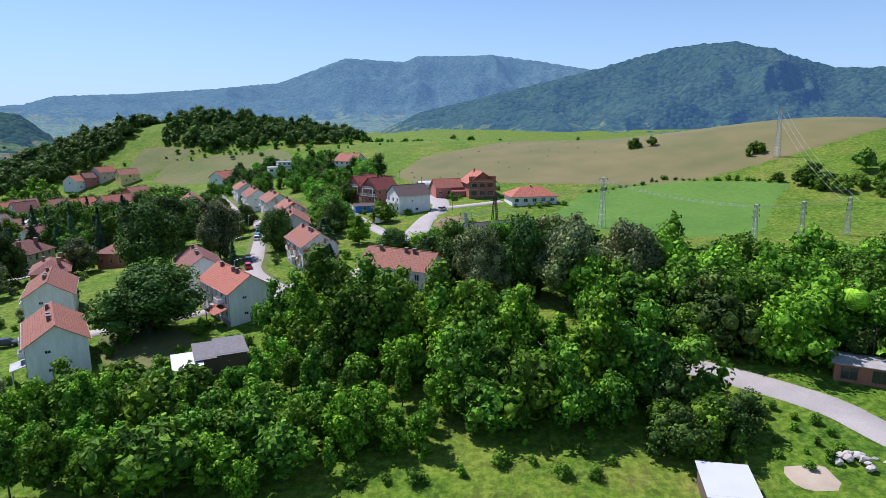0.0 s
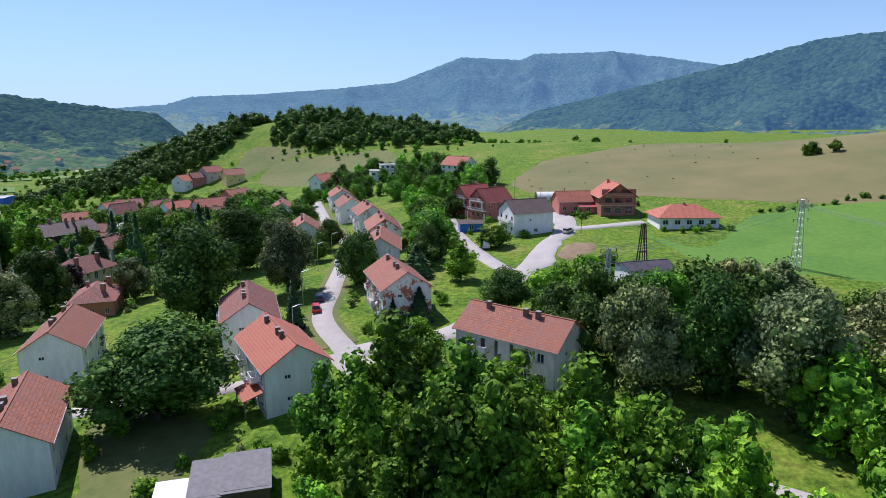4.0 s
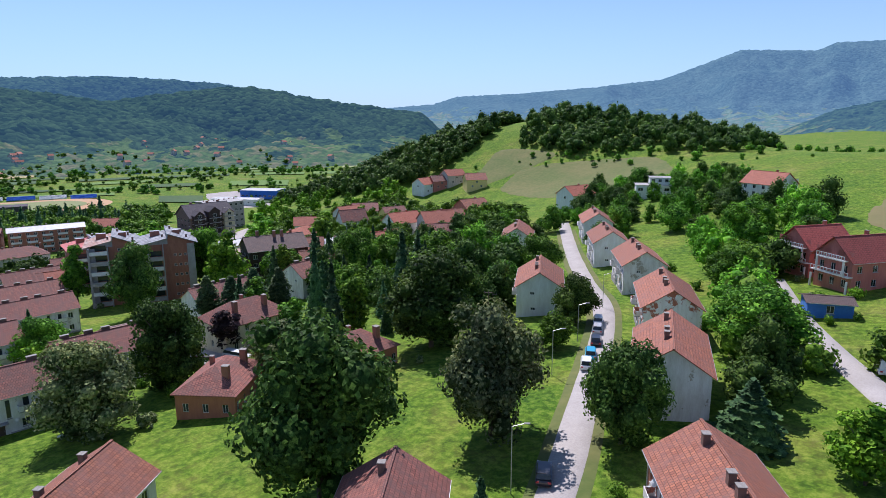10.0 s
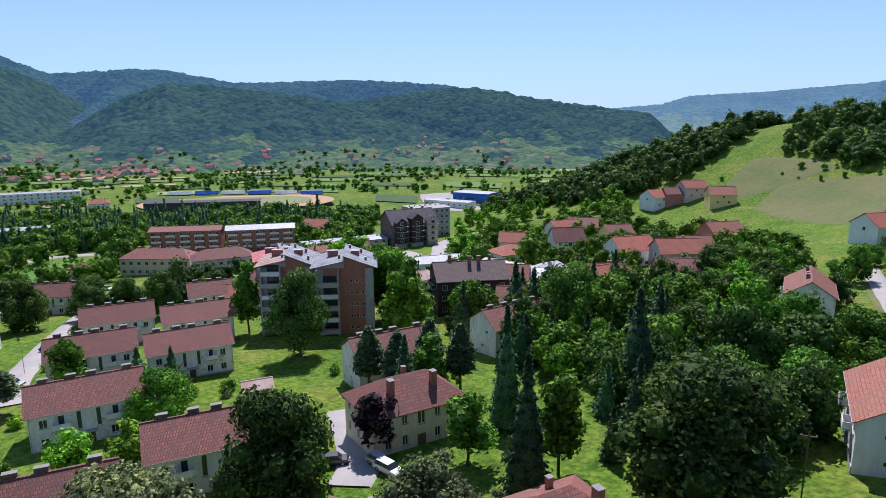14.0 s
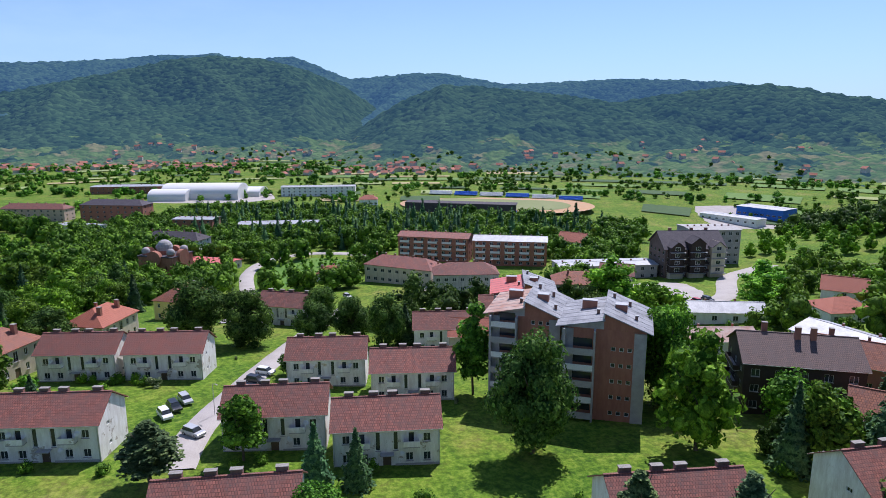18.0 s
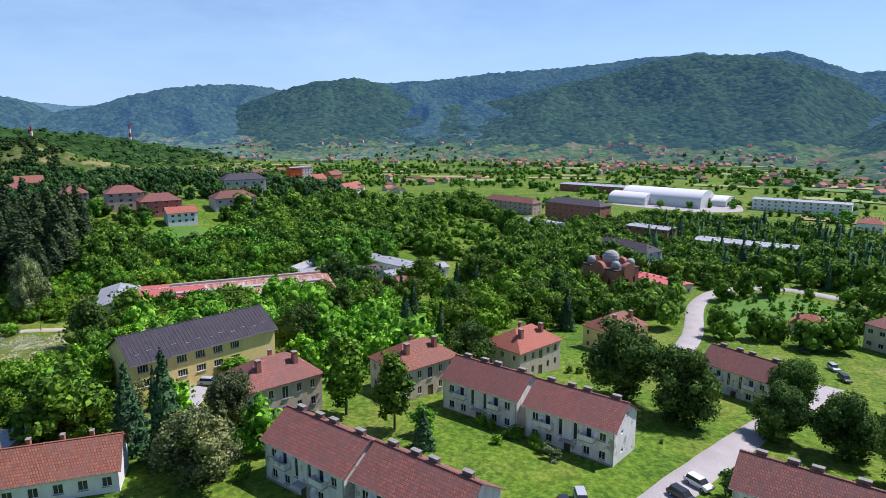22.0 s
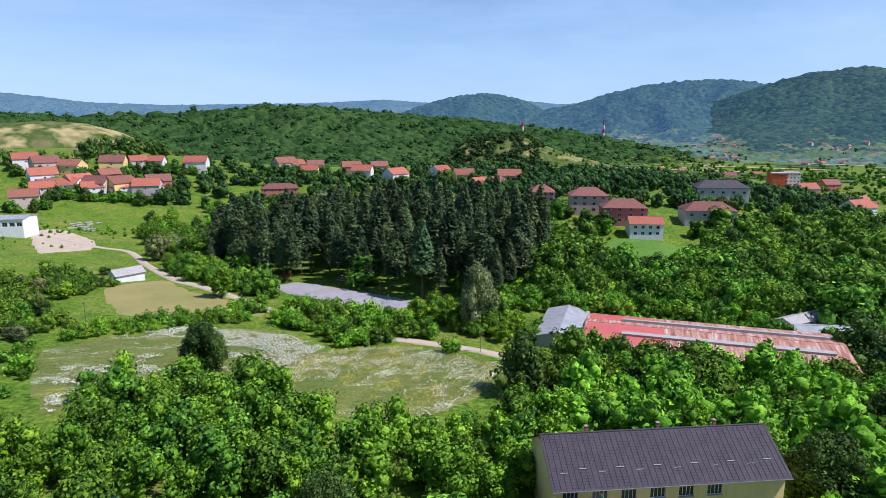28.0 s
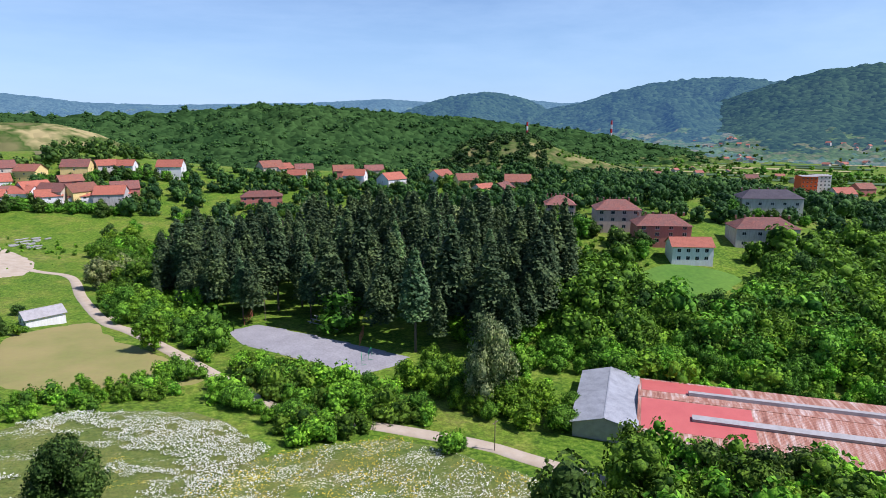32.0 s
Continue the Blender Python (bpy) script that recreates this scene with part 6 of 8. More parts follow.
def crown(rng, kind, leaves, size, share=1.0):
    """Leaf cards over many lobes, with small dense cores inside; one unit high."""
    if kind == "pine":
        z = 1 - rng.random(leaves) ** 0.75 * 0.66
        th = rng.uniform(0, 2 * math.pi, leaves)
        tier = np.floor(z * 17 + 0.35 * np.sin(th * 2))
        arm = 0.55 + 0.45 * lattice(th * 1.3 + tier * 7.1, tier * 3.7, int(rng.integers(1, 99)))
        r = (0.025 + 0.155 * np.minimum(1, (1 - z) * 2.6)) * arm * rng.random(leaves) ** 0.4
        P = np.stack([r * np.cos(th), r * np.sin(th), z + 0.03 * arm - 0.12 * r], 1)
        N = np.stack([np.cos(th) * 0.4, np.sin(th) * 0.4, np.full(leaves, 0.9)], 1) + rng.normal(0, 0.35, (leaves, 3))
        V, F = leaf_cards(rng, P, N, size)
        c = np.array([[math.cos(a) * q[0], math.sin(a) * q[0], q[1]] for q in ((0.03, 0.36), (0.065, 0.62), (0.004, 0.97)) for a in np.linspace(0, 2 * math.pi, 8, endpoint=False)])
        f = np.array([[8 * k + i, 8 * k + (i + 1) % 8, 8 * k + 8 + i] for k in range(2) for i in range(8)] + [[8 * k + (i + 1) % 8, 8 * k + 8 + (i + 1) % 8, 8 * k + 8 + i] for k in range(2) for i in range(8)])
        return np.concatenate([V, c]), np.concatenate([F, f + len(V)])
    if kind == "spruce":
        z = 1 - rng.random(leaves) ** 0.55 * 0.93
        th = rng.uniform(0, 2 * math.pi, leaves)
        tier = 0.75 + 0.25 * np.cos(z * 62)
        r = (1 - z) * 0.25 * tier * rng.uniform(0.55, 1.05, leaves) * (1 + 0.18 * np.sin(5 * th + z * 30))
        P = np.stack([r * np.cos(th), r * np.sin(th), z - r * 0.25], 1)
        N = np.stack([np.cos(th) * 0.5, np.sin(th) * 0.5, np.full(leaves, 0.9)], 1) + rng.normal(0, 0.3, (leaves, 3))
        V, F = leaf_cards(rng, P, N, size)
        c = np.array([[math.cos(a) * 0.17 * (1 - q), math.sin(a) * 0.17 * (1 - q), 0.06 + 0.9 * q] for q in (0, 0.45, 1) for a in np.linspace(0, 2 * math.pi, 8, endpoint=False)])
        f = np.array([[8 * k + i, 8 * k + (i + 1) % 8, 8 * k + 8 + i] for k in range(2) for i in range(8)] + [[8 * k + (i + 1) % 8, 8 * k + 8 + (i + 1) % 8, 8 * k + 8 + i] for k in range(2) for i in range(8)])
        return np.concatenate([V, c]), np.concatenate([F, f + len(V)])
    centre, radii, nl, lr = {"broad": ((0, 0, 0.475), (0.38, 0.38, 0.45), 74, (0.075, 0.14)), "tall": ((0, 0, 0.53), (0.17, 0.17, 0.43), 40, (0.055, 0.10)), 
                             "airy": ((0, 0, 0.48), (0.34, 0.34, 0.47), 66, (0.055, 0.125)), "bush": ((0, 0, 0.46), (0.48, 0.48, 0.40), 22, (0.14, 0.24))}[kind]
    L, grow = [], share ** -0.4
    arms = rng.normal(size=(6, 3))
    arms /= np.linalg.norm(arms, axis=1, keepdims=True)
    nl = max(6, int(nl * share))
    for k in range(nl):
        d = rng.normal(size=3)
        d /= np.linalg.norm(d)
        q = rng.uniform(0.35, 0.92 if kind != "airy" else 1.02) if k else 0.0
        q *= 0.84 + 0.36 * max(0.0, float((arms @ d).max())) ** 6
        taper = 1.0 - 0.35 * max(0, d[2])
        L.append((np.array(centre) + d * np.array(radii) * q * np.array([taper, taper, 1]), rng.uniform(*lr) * grow))
    C, Rr = np.array([l[0] for l in L]), np.array([l[1] for l in L])
    pick = rng.choice(nl, leaves, p=Rr ** 2 / (Rr ** 2).sum())
    d = rng.normal(size=(leaves, 3))
    d[:, 2] += 0.25
    d /= np.linalg.norm(d, axis=1, keepdims=True)
    P = C[pick] + d * (Rr[pick] * rng.uniform(0.8, 1.15, leaves))[:, None]
    V, F = leaf_cards(rng, P, d + rng.normal(0, 0.38, (leaves, 3)), size)
    VV, FF, off = [V], [F], len(V)
    for c, r in zip(C, Rr):
        v = ICO1[0] * r * (0.70 if share > 0.3 else 0.76) * rng.uniform(0.8, 1.1, (len(ICO1[0]), 1)) + c
        VV.append(v)
        FF.append(ICO1[1] + off)
        off += len(v)
    return np.concatenate(VV), np.concatenate(FF)


def trunk_mesh(rng, kind, mat):
    """A tapered stem with limbs that reach into the crown."""
    bm = bmesh.new()

    def limb(a, b, r0, r1, n=7):
        a, b = Vector(a), Vector(b)
        rings = []
        for k in range(4):
            t = k / 3
            c = a.lerp(b, t) + Vector((rng.normal(0, 0.006), rng.normal(0, 0.006), 0)) * (1 if 0 < k else 0)
            q = (b - a).to_track_quat('Z', 'Y')
            r = r0 + (r1 - r0) * t
            rings.append([bm.verts.new(c + q @ Vector((math.cos(2 * math.pi * i / n) * r, math.sin(2 * math.pi * i / n) * r, 0))) for i in range(n)])
        for k in range(3):
            for i in range(n):
                bm.faces.new([rings[k][i], rings[k][(i + 1) % n], rings[k + 1][(i + 1) % n], rings[k + 1][i]])
    top = {"spruce": 0.95, "pine": 0.85, "bush": 0.4}.get(kind, 0.62)
    r = 0.022 if kind in ("broad", "airy") else 0.014
    limb((0, 0, -0.05), (0.01, 0, top), r, r * 0.35)
    for k in range({"spruce": 0, "bush": 4}.get(kind, 6)):
        a = k * 2.4
        z = (0.25 + 0.06 * k) if kind != "pine" else 0.5 + 0.05 * k
        reach = 0.22 if kind in ("broad", "airy", "bush") else 0.10
        limb((0, 0, z * 0.8), (math.cos(a) * reach, math.sin(a) * reach, z + 0.2), r * 0.45, r * 0.15, 5)
    me = bpy.data.meshes.new("trunk")
    bm.to_mesh(me)
    bm.free()
    me.materials.append(mat)
    return me


PROTO = {}
SPECIES = {"deep": ("broad", LEAFF, 4200, 0.041), "broad": ("broad", LEAFD, 4200, 0.045), "green": ("broad", LEAF, 4200, 0.045), "light": ("airy", LEAFL, 2000, 0.052), "airy": ("airy", LEAF, 2000, 0.052), "birch": ("tall", LEAF, 2000, 0.040), "pale": ("broad", LEAFP, 4000, 0.040),
           "purple": ("tall", LEAFU, 1600, 0.042), "spruce": ("spruce", NEEDLE, 1900, 0.043), "pine": ("pine", NEEDLEP, 2600, 0.034), "bush": ("bush", LEAF, 700, 0.10), "lightbush": ("bush", LEAFL, 700, 0.10), "palebush": ("bush", LEAFP, 700, 0.10)}
WORDS = {"deep": ("tree", "deep green woodland tree"), "broad": ("tree", "dense dark green round-crowned tree"), "green": ("tree", "full-crowned fresh green leafy tree"), "light": ("tree", "bright green loose-crowned tree"), "airy": ("tree", "green tree with an open crown"), "birch": ("birch_tree", "tall slender green tree with drooping twigs"), "pale": ("linden_tree", "flowering linden with pale blossom over green leaves"),
         "purple": ("plum_tree", "dark purple-leaved ornamental tree"), "spruce": ("spruce_tree", "dark green pointed spruce tree"), "pine": ("pine_tree", "tall dark pine with a bare stem"), "bush": ("bush", "rounded green bush in long grass"), "lightbush": ("bush", "bright green rounded leafy bush"), "palebush": ("bush", "greyish green rounded flowering bush")}
DEFAULT_R = {"deep": 0.46, "broad": 0.46, "green": 0.46, "light": 0.42, "airy": 0.42, "birch": 0.25, "pale": 0.46, "purple": 0.25, "spruce": 0.23, "pine": 0.18, "bush": 0.62, "lightbush": 0.62, "palebush": 0.62}
for si, (sp, (kind, mat, n, size)) in enumerate(SPECIES.items()):
    for variant in range(2 if sp in ("purple", "palebush") else 3):
        rng = np.random.default_rng(100 + 7 * si + variant)
        V, F = crown(rng, kind, n, size)
        PROTO[sp, variant] = (fast_mesh("crown", V, F, [mat]), trunk_mesh(rng, kind, BARK))
    for lod, part_of, grow, share in (("mid", 0.50, 1.0, 0.42), ("far", 0.20, 1.45, 0.42), ("town", 0.075, 1.8, 0.28), ("lite", 0.035, 2.6, 0.22)):
        for variant in range(3):
            PROTO[sp, lod, variant] = crown(np.random.default_rng(500 + 7 * si + variant), kind, int(n * part_of), size * grow, share)
for sp in ("broad", "green", "pale"):
    kind, mat, n, size = SPECIES[sp]
    for variant in range(2):
        rng = np.random.default_rng(900 + variant)
        V, F = crown(rng, kind, 12500, 0.0275)
        PROTO[sp, "fine", variant] = (fast_mesh("crown", V, F, [mat]), trunk_mesh(rng, kind, BARK))
TREES = []
rt = random.Random(21)


def plant(sp, x, y, h, r=None):
    """One tree: its own Empty at the foot, with stem and crown on shared meshes."""
    v = rt.randrange(2 if sp in ("purple", "palebush") else 3)
    crown_me, trunk_me = PROTO[sp, "fine", v % 2] if r and h > 9 and (sp, "fine", 0) in PROTO else PROTO[sp, v]
    s = (1.16 * r / DEFAULT_R[sp] / h) if r else rt.uniform(0.9, 1.12)
    nm, lb = WORDS[sp]
    e = tagged(new(nm), lb, "bush" if nm == "bush" else "tree", nm.replace("_", " ") + "s")
    e.matrix_basis = pose(x, y, gz(x, y) - 0.1, 0, 0, rt.uniform(0, 360)) @ Matrix.Diagonal((h * s, h * s, h, 1))
    link("trunk", trunk_me, e)
    link("crown", crown_me, e)
    TREES.append((x, y, h * s * DEFAULT_R[sp]))


def clear_of(x, y, r):
    for ox, oy, a, hl, hw in OBST:
        dx, dy = x - ox, y - oy
        if abs(dx) + abs(dy) < 60:
            u, w = dx * math.cos(a) + dy * math.sin(a), -dx * math.sin(a) + dy * math.cos(a)
            if abs(u) < hl + r and abs(w) < hw + r:
                return False
    return all(abs(x - lx) > lw + r or abs(y - ly) > lw + r or math.hypot(x - lx, y - ly) > lw + r for lx, ly, lw in LANES)


# open ground that no wood covers
KEEP = [[(-213, 78), (-228, 84), (-282, 116), (-264, 137), (-236, 122), (-204, 108)], [(-410, 215), (-352, 296), (-303, 258), (-306, 218), (-345, 192)], [(-366.2, 152.8), (-399.3, 160.3), (-413.5, 179.4), (-395.9, 203.0), (-383.1, 205.5), (-371.2, 194.0), (-345, 176), (-340.0, 161.9)], [(-48, 96), (-31, 105), (-25, 94), (-41, 86)],
        [(-201.3, 74.1), (-213.9, 54.5), (-255.4, 66.2), (-232.8, 85.7)], [(-114.7, 167.8), (-146.3, 189.0), (-139.7, 194.1), (-119.3, 188.4), (-106.0, 174.7)], [(-335.6, -83.6), (-352.6, -85.5), (-374.8, -71.6), (-365.1, -55.3), (-328.1, -40.9), (-315.1, -56.2)], [(-453.6, -4.2), (-547.2, -30.3), (-562.9, -8.1), (-481.9, 50.5), (-433.4, 59.6), (-418.0, 33.3)], [(-170.0, 182.5), (-203.8, 192.5), (-184.0, 221.2), (-173.9, 234.8), (-157.8, 221.6)], [(-191.3, 139.1), (-227.0, 132.8), (-223.6, 152.4), (-182.6, 153.7)],
        [(-155.9, -17.3), (-150.9, -45.4), (-178.4, -54.0), (-196.7, -51.7), (-207.4, -27.3), (-228.2, -28.6), (-236.5, -19.0), (-217.8, 19.9), (-201.3, 8.9), (-190.7, -1.0)], [(-149.7, -52.7), (-142.6, -92.4), (-165.4, -125.8), (-189.5, -76.5)], [(-18.1, 183.3), (-4.5, 259.1), (4.5, 244.8), (5.0, 190.7)]]


def scatter(poly, n, seed, gap):
    """Up to n spots in an outline, no nearer to one another than gap."""
    r, out = random.Random(seed), []
    xs, ys = [p[0] for p in poly], [p[1] for p in poly]
    for _ in range(n * 12):
        x, y = r.uniform(min(xs), max(xs)), r.uniform(min(ys), max(ys))
        if inside(x, y, poly) and not any(inside(x, y, k) for k in KEEP) and all((x - a) ** 2 + (y - b) ** 2 > gap * gap for a, b in out):
            out.append((x, y))
            if len(out) == n:
                break
    return out


LIMIT = {"tree": 105, "bush": 40, "pine_tree": 50, "birch_tree": 30, "spruce_tree": 45}
COUNT = {}


def grove(poly, n, seed, gap, mix_of, lo, hi, keep=1.5):
    """Trees in an outline: single ones as long as they can be counted, the rest as a thicket in one mesh."""
    r, rest = random.Random(seed + 1), {}
    for x, y in scatter(poly, n, seed, gap):
        if clear_of(x, y, keep):
            sp = r.choice(mix_of)
            nm = WORDS[sp][0]
            COUNT[nm] = COUNT.get(nm, 0) + 1
            if COUNT[nm] <= LIMIT.get(nm, 100):
                plant(sp, x, y, r.triangular(lo * 0.75, hi * 1.2))
            else:
                rest.setdefault(sp, []).append((x, y))
    for sp, spots in rest.items():
        wood("thicket", "thicket of %ss" % WORDS[sp][1], spots, lo, hi, sp, seed, 1.0, "mid")


def wood(name, label, spots, lo, hi, sp, seed, wide=1.0, lod="lite", heights=None):
    """A wood seen from afar as one mass: crowns of that species in one mesh."""
    rng = np.random.default_rng(seed)
    P = np.array(spots)
    H, A = rng.triangular(lo * 0.7, (lo + hi) / 2, hi * 1.25, len(P)), rng.uniform(0, 6.28, len(P))
    kind = rng.integers(0, 3, len(P))
    base = ground_z(P[:, 0], P[:, 1]) if heights is None else np.array(heights)
    VV, FF, off = [], [], 0
    for v in range(3):
        Vs, Fs = PROTO[sp, lod, v]
        p, h, a = P[kind == v], H[kind == v], A[kind == v]
        if not len(p):
            continue
        s = (h * wide * rng.uniform(0.85, 1.2, len(p)))[:, None]
        X = (Vs[None, :, 0] * np.cos(a)[:, None] - Vs[None, :, 1] * np.sin(a)[:, None]) * s + p[:, :1]
        Y = (Vs[None, :, 0] * np.sin(a)[:, None] + Vs[None, :, 1] * np.cos(a)[:, None]) * s + p[:, 1:2]
        Z = Vs[None, :, 2] * h[:, None] + (base[kind == v] - 0.1 * h)[:, None]
        VV.append(np.stack([X, Y, Z], -1).reshape(-1, 3))
        FF.append((Fs[None] + (np.arange(len(p)) * len(Vs))[:, None, None]).reshape(-1, 3) + off)
        off += len(VV[-1])
    return tagged(new(name, fast_mesh(name, np.concatenate(VV), np.concatenate(FF), [SPECIES[sp][1]])), label, "woods", kind="stuff")


# single trees that stand out
for sp, (x, y, h, r) in (
        ("broad", (-56.8, 116.5, 15.8, 10.1)), ("pale", (-85.9, 139.1, 6.2, 3.6)), ("broad", (-72.5, 153.4, 21.9, 9.2)), ("pale", (-62.2, 172.5, 18.2, 6.8)), ("broad", (-47.3, 176.0, 14.3, 5.3)), ("spruce", (-50.7, 149.2, 10.2, 2.1)), ("green", (-37.6, 211.6, 12.1, 7.4)), ("broad", (-12.9, 156.6, 9.5, 5.2)),
        ("green", (-24.5, 133.1, 9.2, 4.8)), ("spruce", (-32.1, 149.8, 5.5, 1.6)), ("spruce", (-27.8, 152.2, 6.8, 2.6)), ("pale", (8.4, 127.6, 17.5, 6.1)), ("broad", (17.1, 128.1, 17.8, 5.7)), ("pale", (25.7, 123.5, 19.3, 7.2)), ("pale", (37.5, 123.3, 18.8, 7.1)), ("green", (13.5, 141.2, 14.7, 5.1)),
        ("green", (-46.4, 244.4, 10.4, 5.7)), ("pale", (-116.4, 152.9, 15.8, 7.1)), ("broad", (-121.9, 169.7, 17.5, 6.7)), ("spruce", (-159.5, 243.6, 17.0, 4.0)), ("spruce", (-154.4, 244.3, 15.9, 3.9)), ("green", (-52.2, 294.9, 11.5, 5.1)), ("light", (-24.0, 177.5, 8.3, 3.9)), ("spruce", (-34.8, 181.7, 7.7, 4.1)),
        ("bush", (-19.4, 209.9, 7.2, 5.2)), ("light", (-81.0, 234.8, 7.0, 4.7)), ("green", (-158.7, 166.5, 11.4, 5.3)), ("green", (-193.8, 232.4, 21.6, 7.9)), ("light", (-183.2, 253.5, 10.9, 5.7)), ("pale", (-104.2, 177.5, 11.1, 5.5)), ("purple", (-128.4, 186.1, 9.7, 3.9)), ("birch", (-116.2, 192.3, 11.9, 3.7)),
        ("spruce", (-106.0, 192.6, 18.0, 2.9)), ("spruce", (-121.5, 204.3, 19.4, 2.8)), ("birch", (-106.2, 198.5, 14.4, 3.6)), ("spruce", (-116.0, 228.1, 18.2, 3.7)), ("spruce", (-136.6, 196.8, 14.0, 3.0)), ("birch", (-140.9, 205.2, 11.7, 3.7)), ("broad", (-89.3, 200.0, 18.9, 9.4)), ("green", (-67.2, 204.5, 7.1, 3.6)),
        ("broad", (-69.1, 218.9, 10.6, 4.4)), ("green", (-92.1, 253.8, 12.7, 6.7)), ("light", (-111.9, 258.1, 15.3, 4.8)), ("green", (-146.4, 247.2, 18.6, 7.1)), ("light", (-263.0, 314.5, 12.2, 7.6)), ("broad", (-180.9, 199.9, 20.7, 6.8)), ("birch", (-208.3, 199.1, 19.4, 4.3)), ("light", (-174.9, 224.4, 18.6, 6.5)),
        ("airy", (-164.9, 238.2, 13.4, 5.5)), ("birch", (-189.2, 157.3, 12.1, 3.6)), ("spruce", (-179.1, 167.2, 9.6, 2.4)), ("spruce", (-177.4, 172.6, 9.0, 2.2)), ("pine", (-184.1, 145.5, 9.4, 3.9)), ("broad", (-261.5, 143.3, 17.9, 8.1)), ("broad", (-256.0, 155.7, 16.7, 6.6)), ("broad", (-227.1, 166.5, 8.0, 4.4)),
        ("spruce", (-225.6, 171.7, 9.8, 2.5)), ("broad", (-247.0, 189.1, 14.6, 5.6)), ("broad", (-256.5, 181.6, 13.5, 5.4)), ("broad", (-276.6, 174.3, 13.0, 5.5)), ("spruce", (-141.0, 228.2, 10.3, 3.8)), ("pine", (-150.6, 205.5, 6.0, 2.6)), ("pine", (-147.9, 209.6, 6.3, 2.5)), ("green", (-159.8, 266.8, 13.2, 7.0)),
        ("spruce", (-248.2, 193.8, 11.0, 3.0)), ("light", (-272.9, 266.1, 15.8, 8.7)), ("light", (-237.1, 256.9, 16.5, 8.1)), ("light", (-254.1, 306.2, 9.3, 6.7)), ("broad", (-257.9, 171.9, 11.7, 5.3)), ("pale", (-195.0, 97.7, 12.4, 5.6)), ("pale", (-210.9, 88.2, 11.1, 4.5)), ("spruce", (-196.7, 90.2, 18.0, 3.4)),
        ("spruce", (-196.8, 82.0, 14.6, 3.2)), ("birch", (-224.0, 102.3, 16.2, 4.7)), ("birch", (-222.6, 112.9, 14.3, 3.7)), ("broad", (-258.5, 111.3, 12.7, 6.0)), ("spruce", (-219.1, 120.1, 6.7, 1.9)), ("broad", (-252.1, 69.7, 14.8, 5.5)), ("airy", (-192.7, 73.0, 15.4, 6.4)), ("broad", (-187.1, 53.4, 10.5, 4.4)),
        ("light", (-176.2, 75.8, 9.6, 4.7)), ("broad", (-185.7, 59.0, 12.8, 3.7)), ("birch", (-195.4, 69.2, 12.4, 5.7)), ("spruce", (-165.5, 55.1, 11.6, 4.1)), ("broad", (-178.8, -15.2, 13.4, 4.9)), ("spruce", (-215.5, 67.9, 8.8, 1.6)), ("spruce", (-210.6, 70.8, 8.7, 1.4)), ("pale", (-205.3, 71.1, 7.4, 3.3)),
        ("light", (-231.3, 70.3, 5.4, 3.8)), ("pale", (-252.4, -32.0, 21.6, 5.6)), ("bush", (-237.6, -89.4, 12.6, 8.6)), ("light", (-189.3, -91.1, 12.5, 4.4)), ("pine", (-149.7, 198.2, 12.5, 2.9)), ("pine", (-143.1, 199.8, 12.5, 2.9)), ("pine", (-146.0, 208.7, 12.5, 2.9)), ("pine", (-138.0, 209.3, 12.5, 2.9)),
        ("light", (-150.3, 152.0, 7.5, 3.6)), ("light", (-146.9, 159.2, 7.5, 3.6))):
    plant(sp, x, y, h, r)

# groves and thickets near the path
grove([(-61.2, 79.9), (-51.8, 90.6), (-40.1, 91.9), (-29.5, 102.1), (-14.8, 109.0), (7.6, 107.8), (29.0, 97.0), (34.2, 88.0), (22.7, 79.3), (4.9, 77.5), (-13.1, 71.2), (-22.5, 67.3), (-53.5, 68.4)], 150, 1, 3.6, ["light", "airy", "light", "light", "bush", "birch"], 5.0, 9.5)
grove([(-31.7, 110.7), (-16.3, 120.9), (9.2, 115.3), (21.7, 107.0), (7.1, 99.9), (-15.4, 98.7)], 34, 2, 4.2, ["airy", "light", "airy"], 10, 15)
grove([(0, 101), (26, 95), (36, 87), (22, 81), (0, 88)], 22, 61, 4.4, ["airy", "light", "green"], 8, 13.5)
grove([(40.1, 105.0), (50.5, 97.7), (64.6, 86.1), (110, 110), (130, 150), (95.6, 132.2), (66.4, 139.8), (49.8, 136.6), (23.6, 117.6)], 130, 3, 4.2, ["green", "airy", "light", "light", "broad"], 10, 15.5)
grove([(26.9, 75.4), (34.2, 88.0), (41.6, 82.0), (40.4, 74.5), (31.6, 72.4)], 16, 4, 3.0, ["airy", "broad"], 5, 8)
grove([(46.1, 84.7), (53.7, 77.2), (47.8, 69.8), (39.5, 71.0)], 18, 5, 2.6, ["lightbush", "bush"], 0.8, 1.6, 0.8)
grove([(-5.9, 178.2), (7.9, 194.0), (11.9, 181.7), (11.1, 162.2), (1.1, 152.8), (-6.9, 158.9)], 40, 6, 3.0, ["lightbush", "light", "bush", "lightbush"], 2, 5)
grove([(-203.1, 340.8), (-188.2, 357.5), (-119.0, 333.7), (-137.7, 426.4), (-69.9, 401.3), (-29.0, 313.9), (-36.1, 260.0), (-54.6, 260.0), (-70.2, 307.7), (-89.0, 312.8), (-84.8, 277.5), (-87.3, 270.0), (-90.4, 256.4), (-138.3, 259.3)], 190, 7, 4.6, ["green", "airy", "light", "broad", "broad"], 6, 11.5)
grove([(-195.9, 256.7), (-178.3, 285.6), (-127.2, 238.3), (-129.2, 225.9), (-168.4, 235.7)], 36, 8, 5, ["green", "spruce", "broad", "birch"], 8, 13)
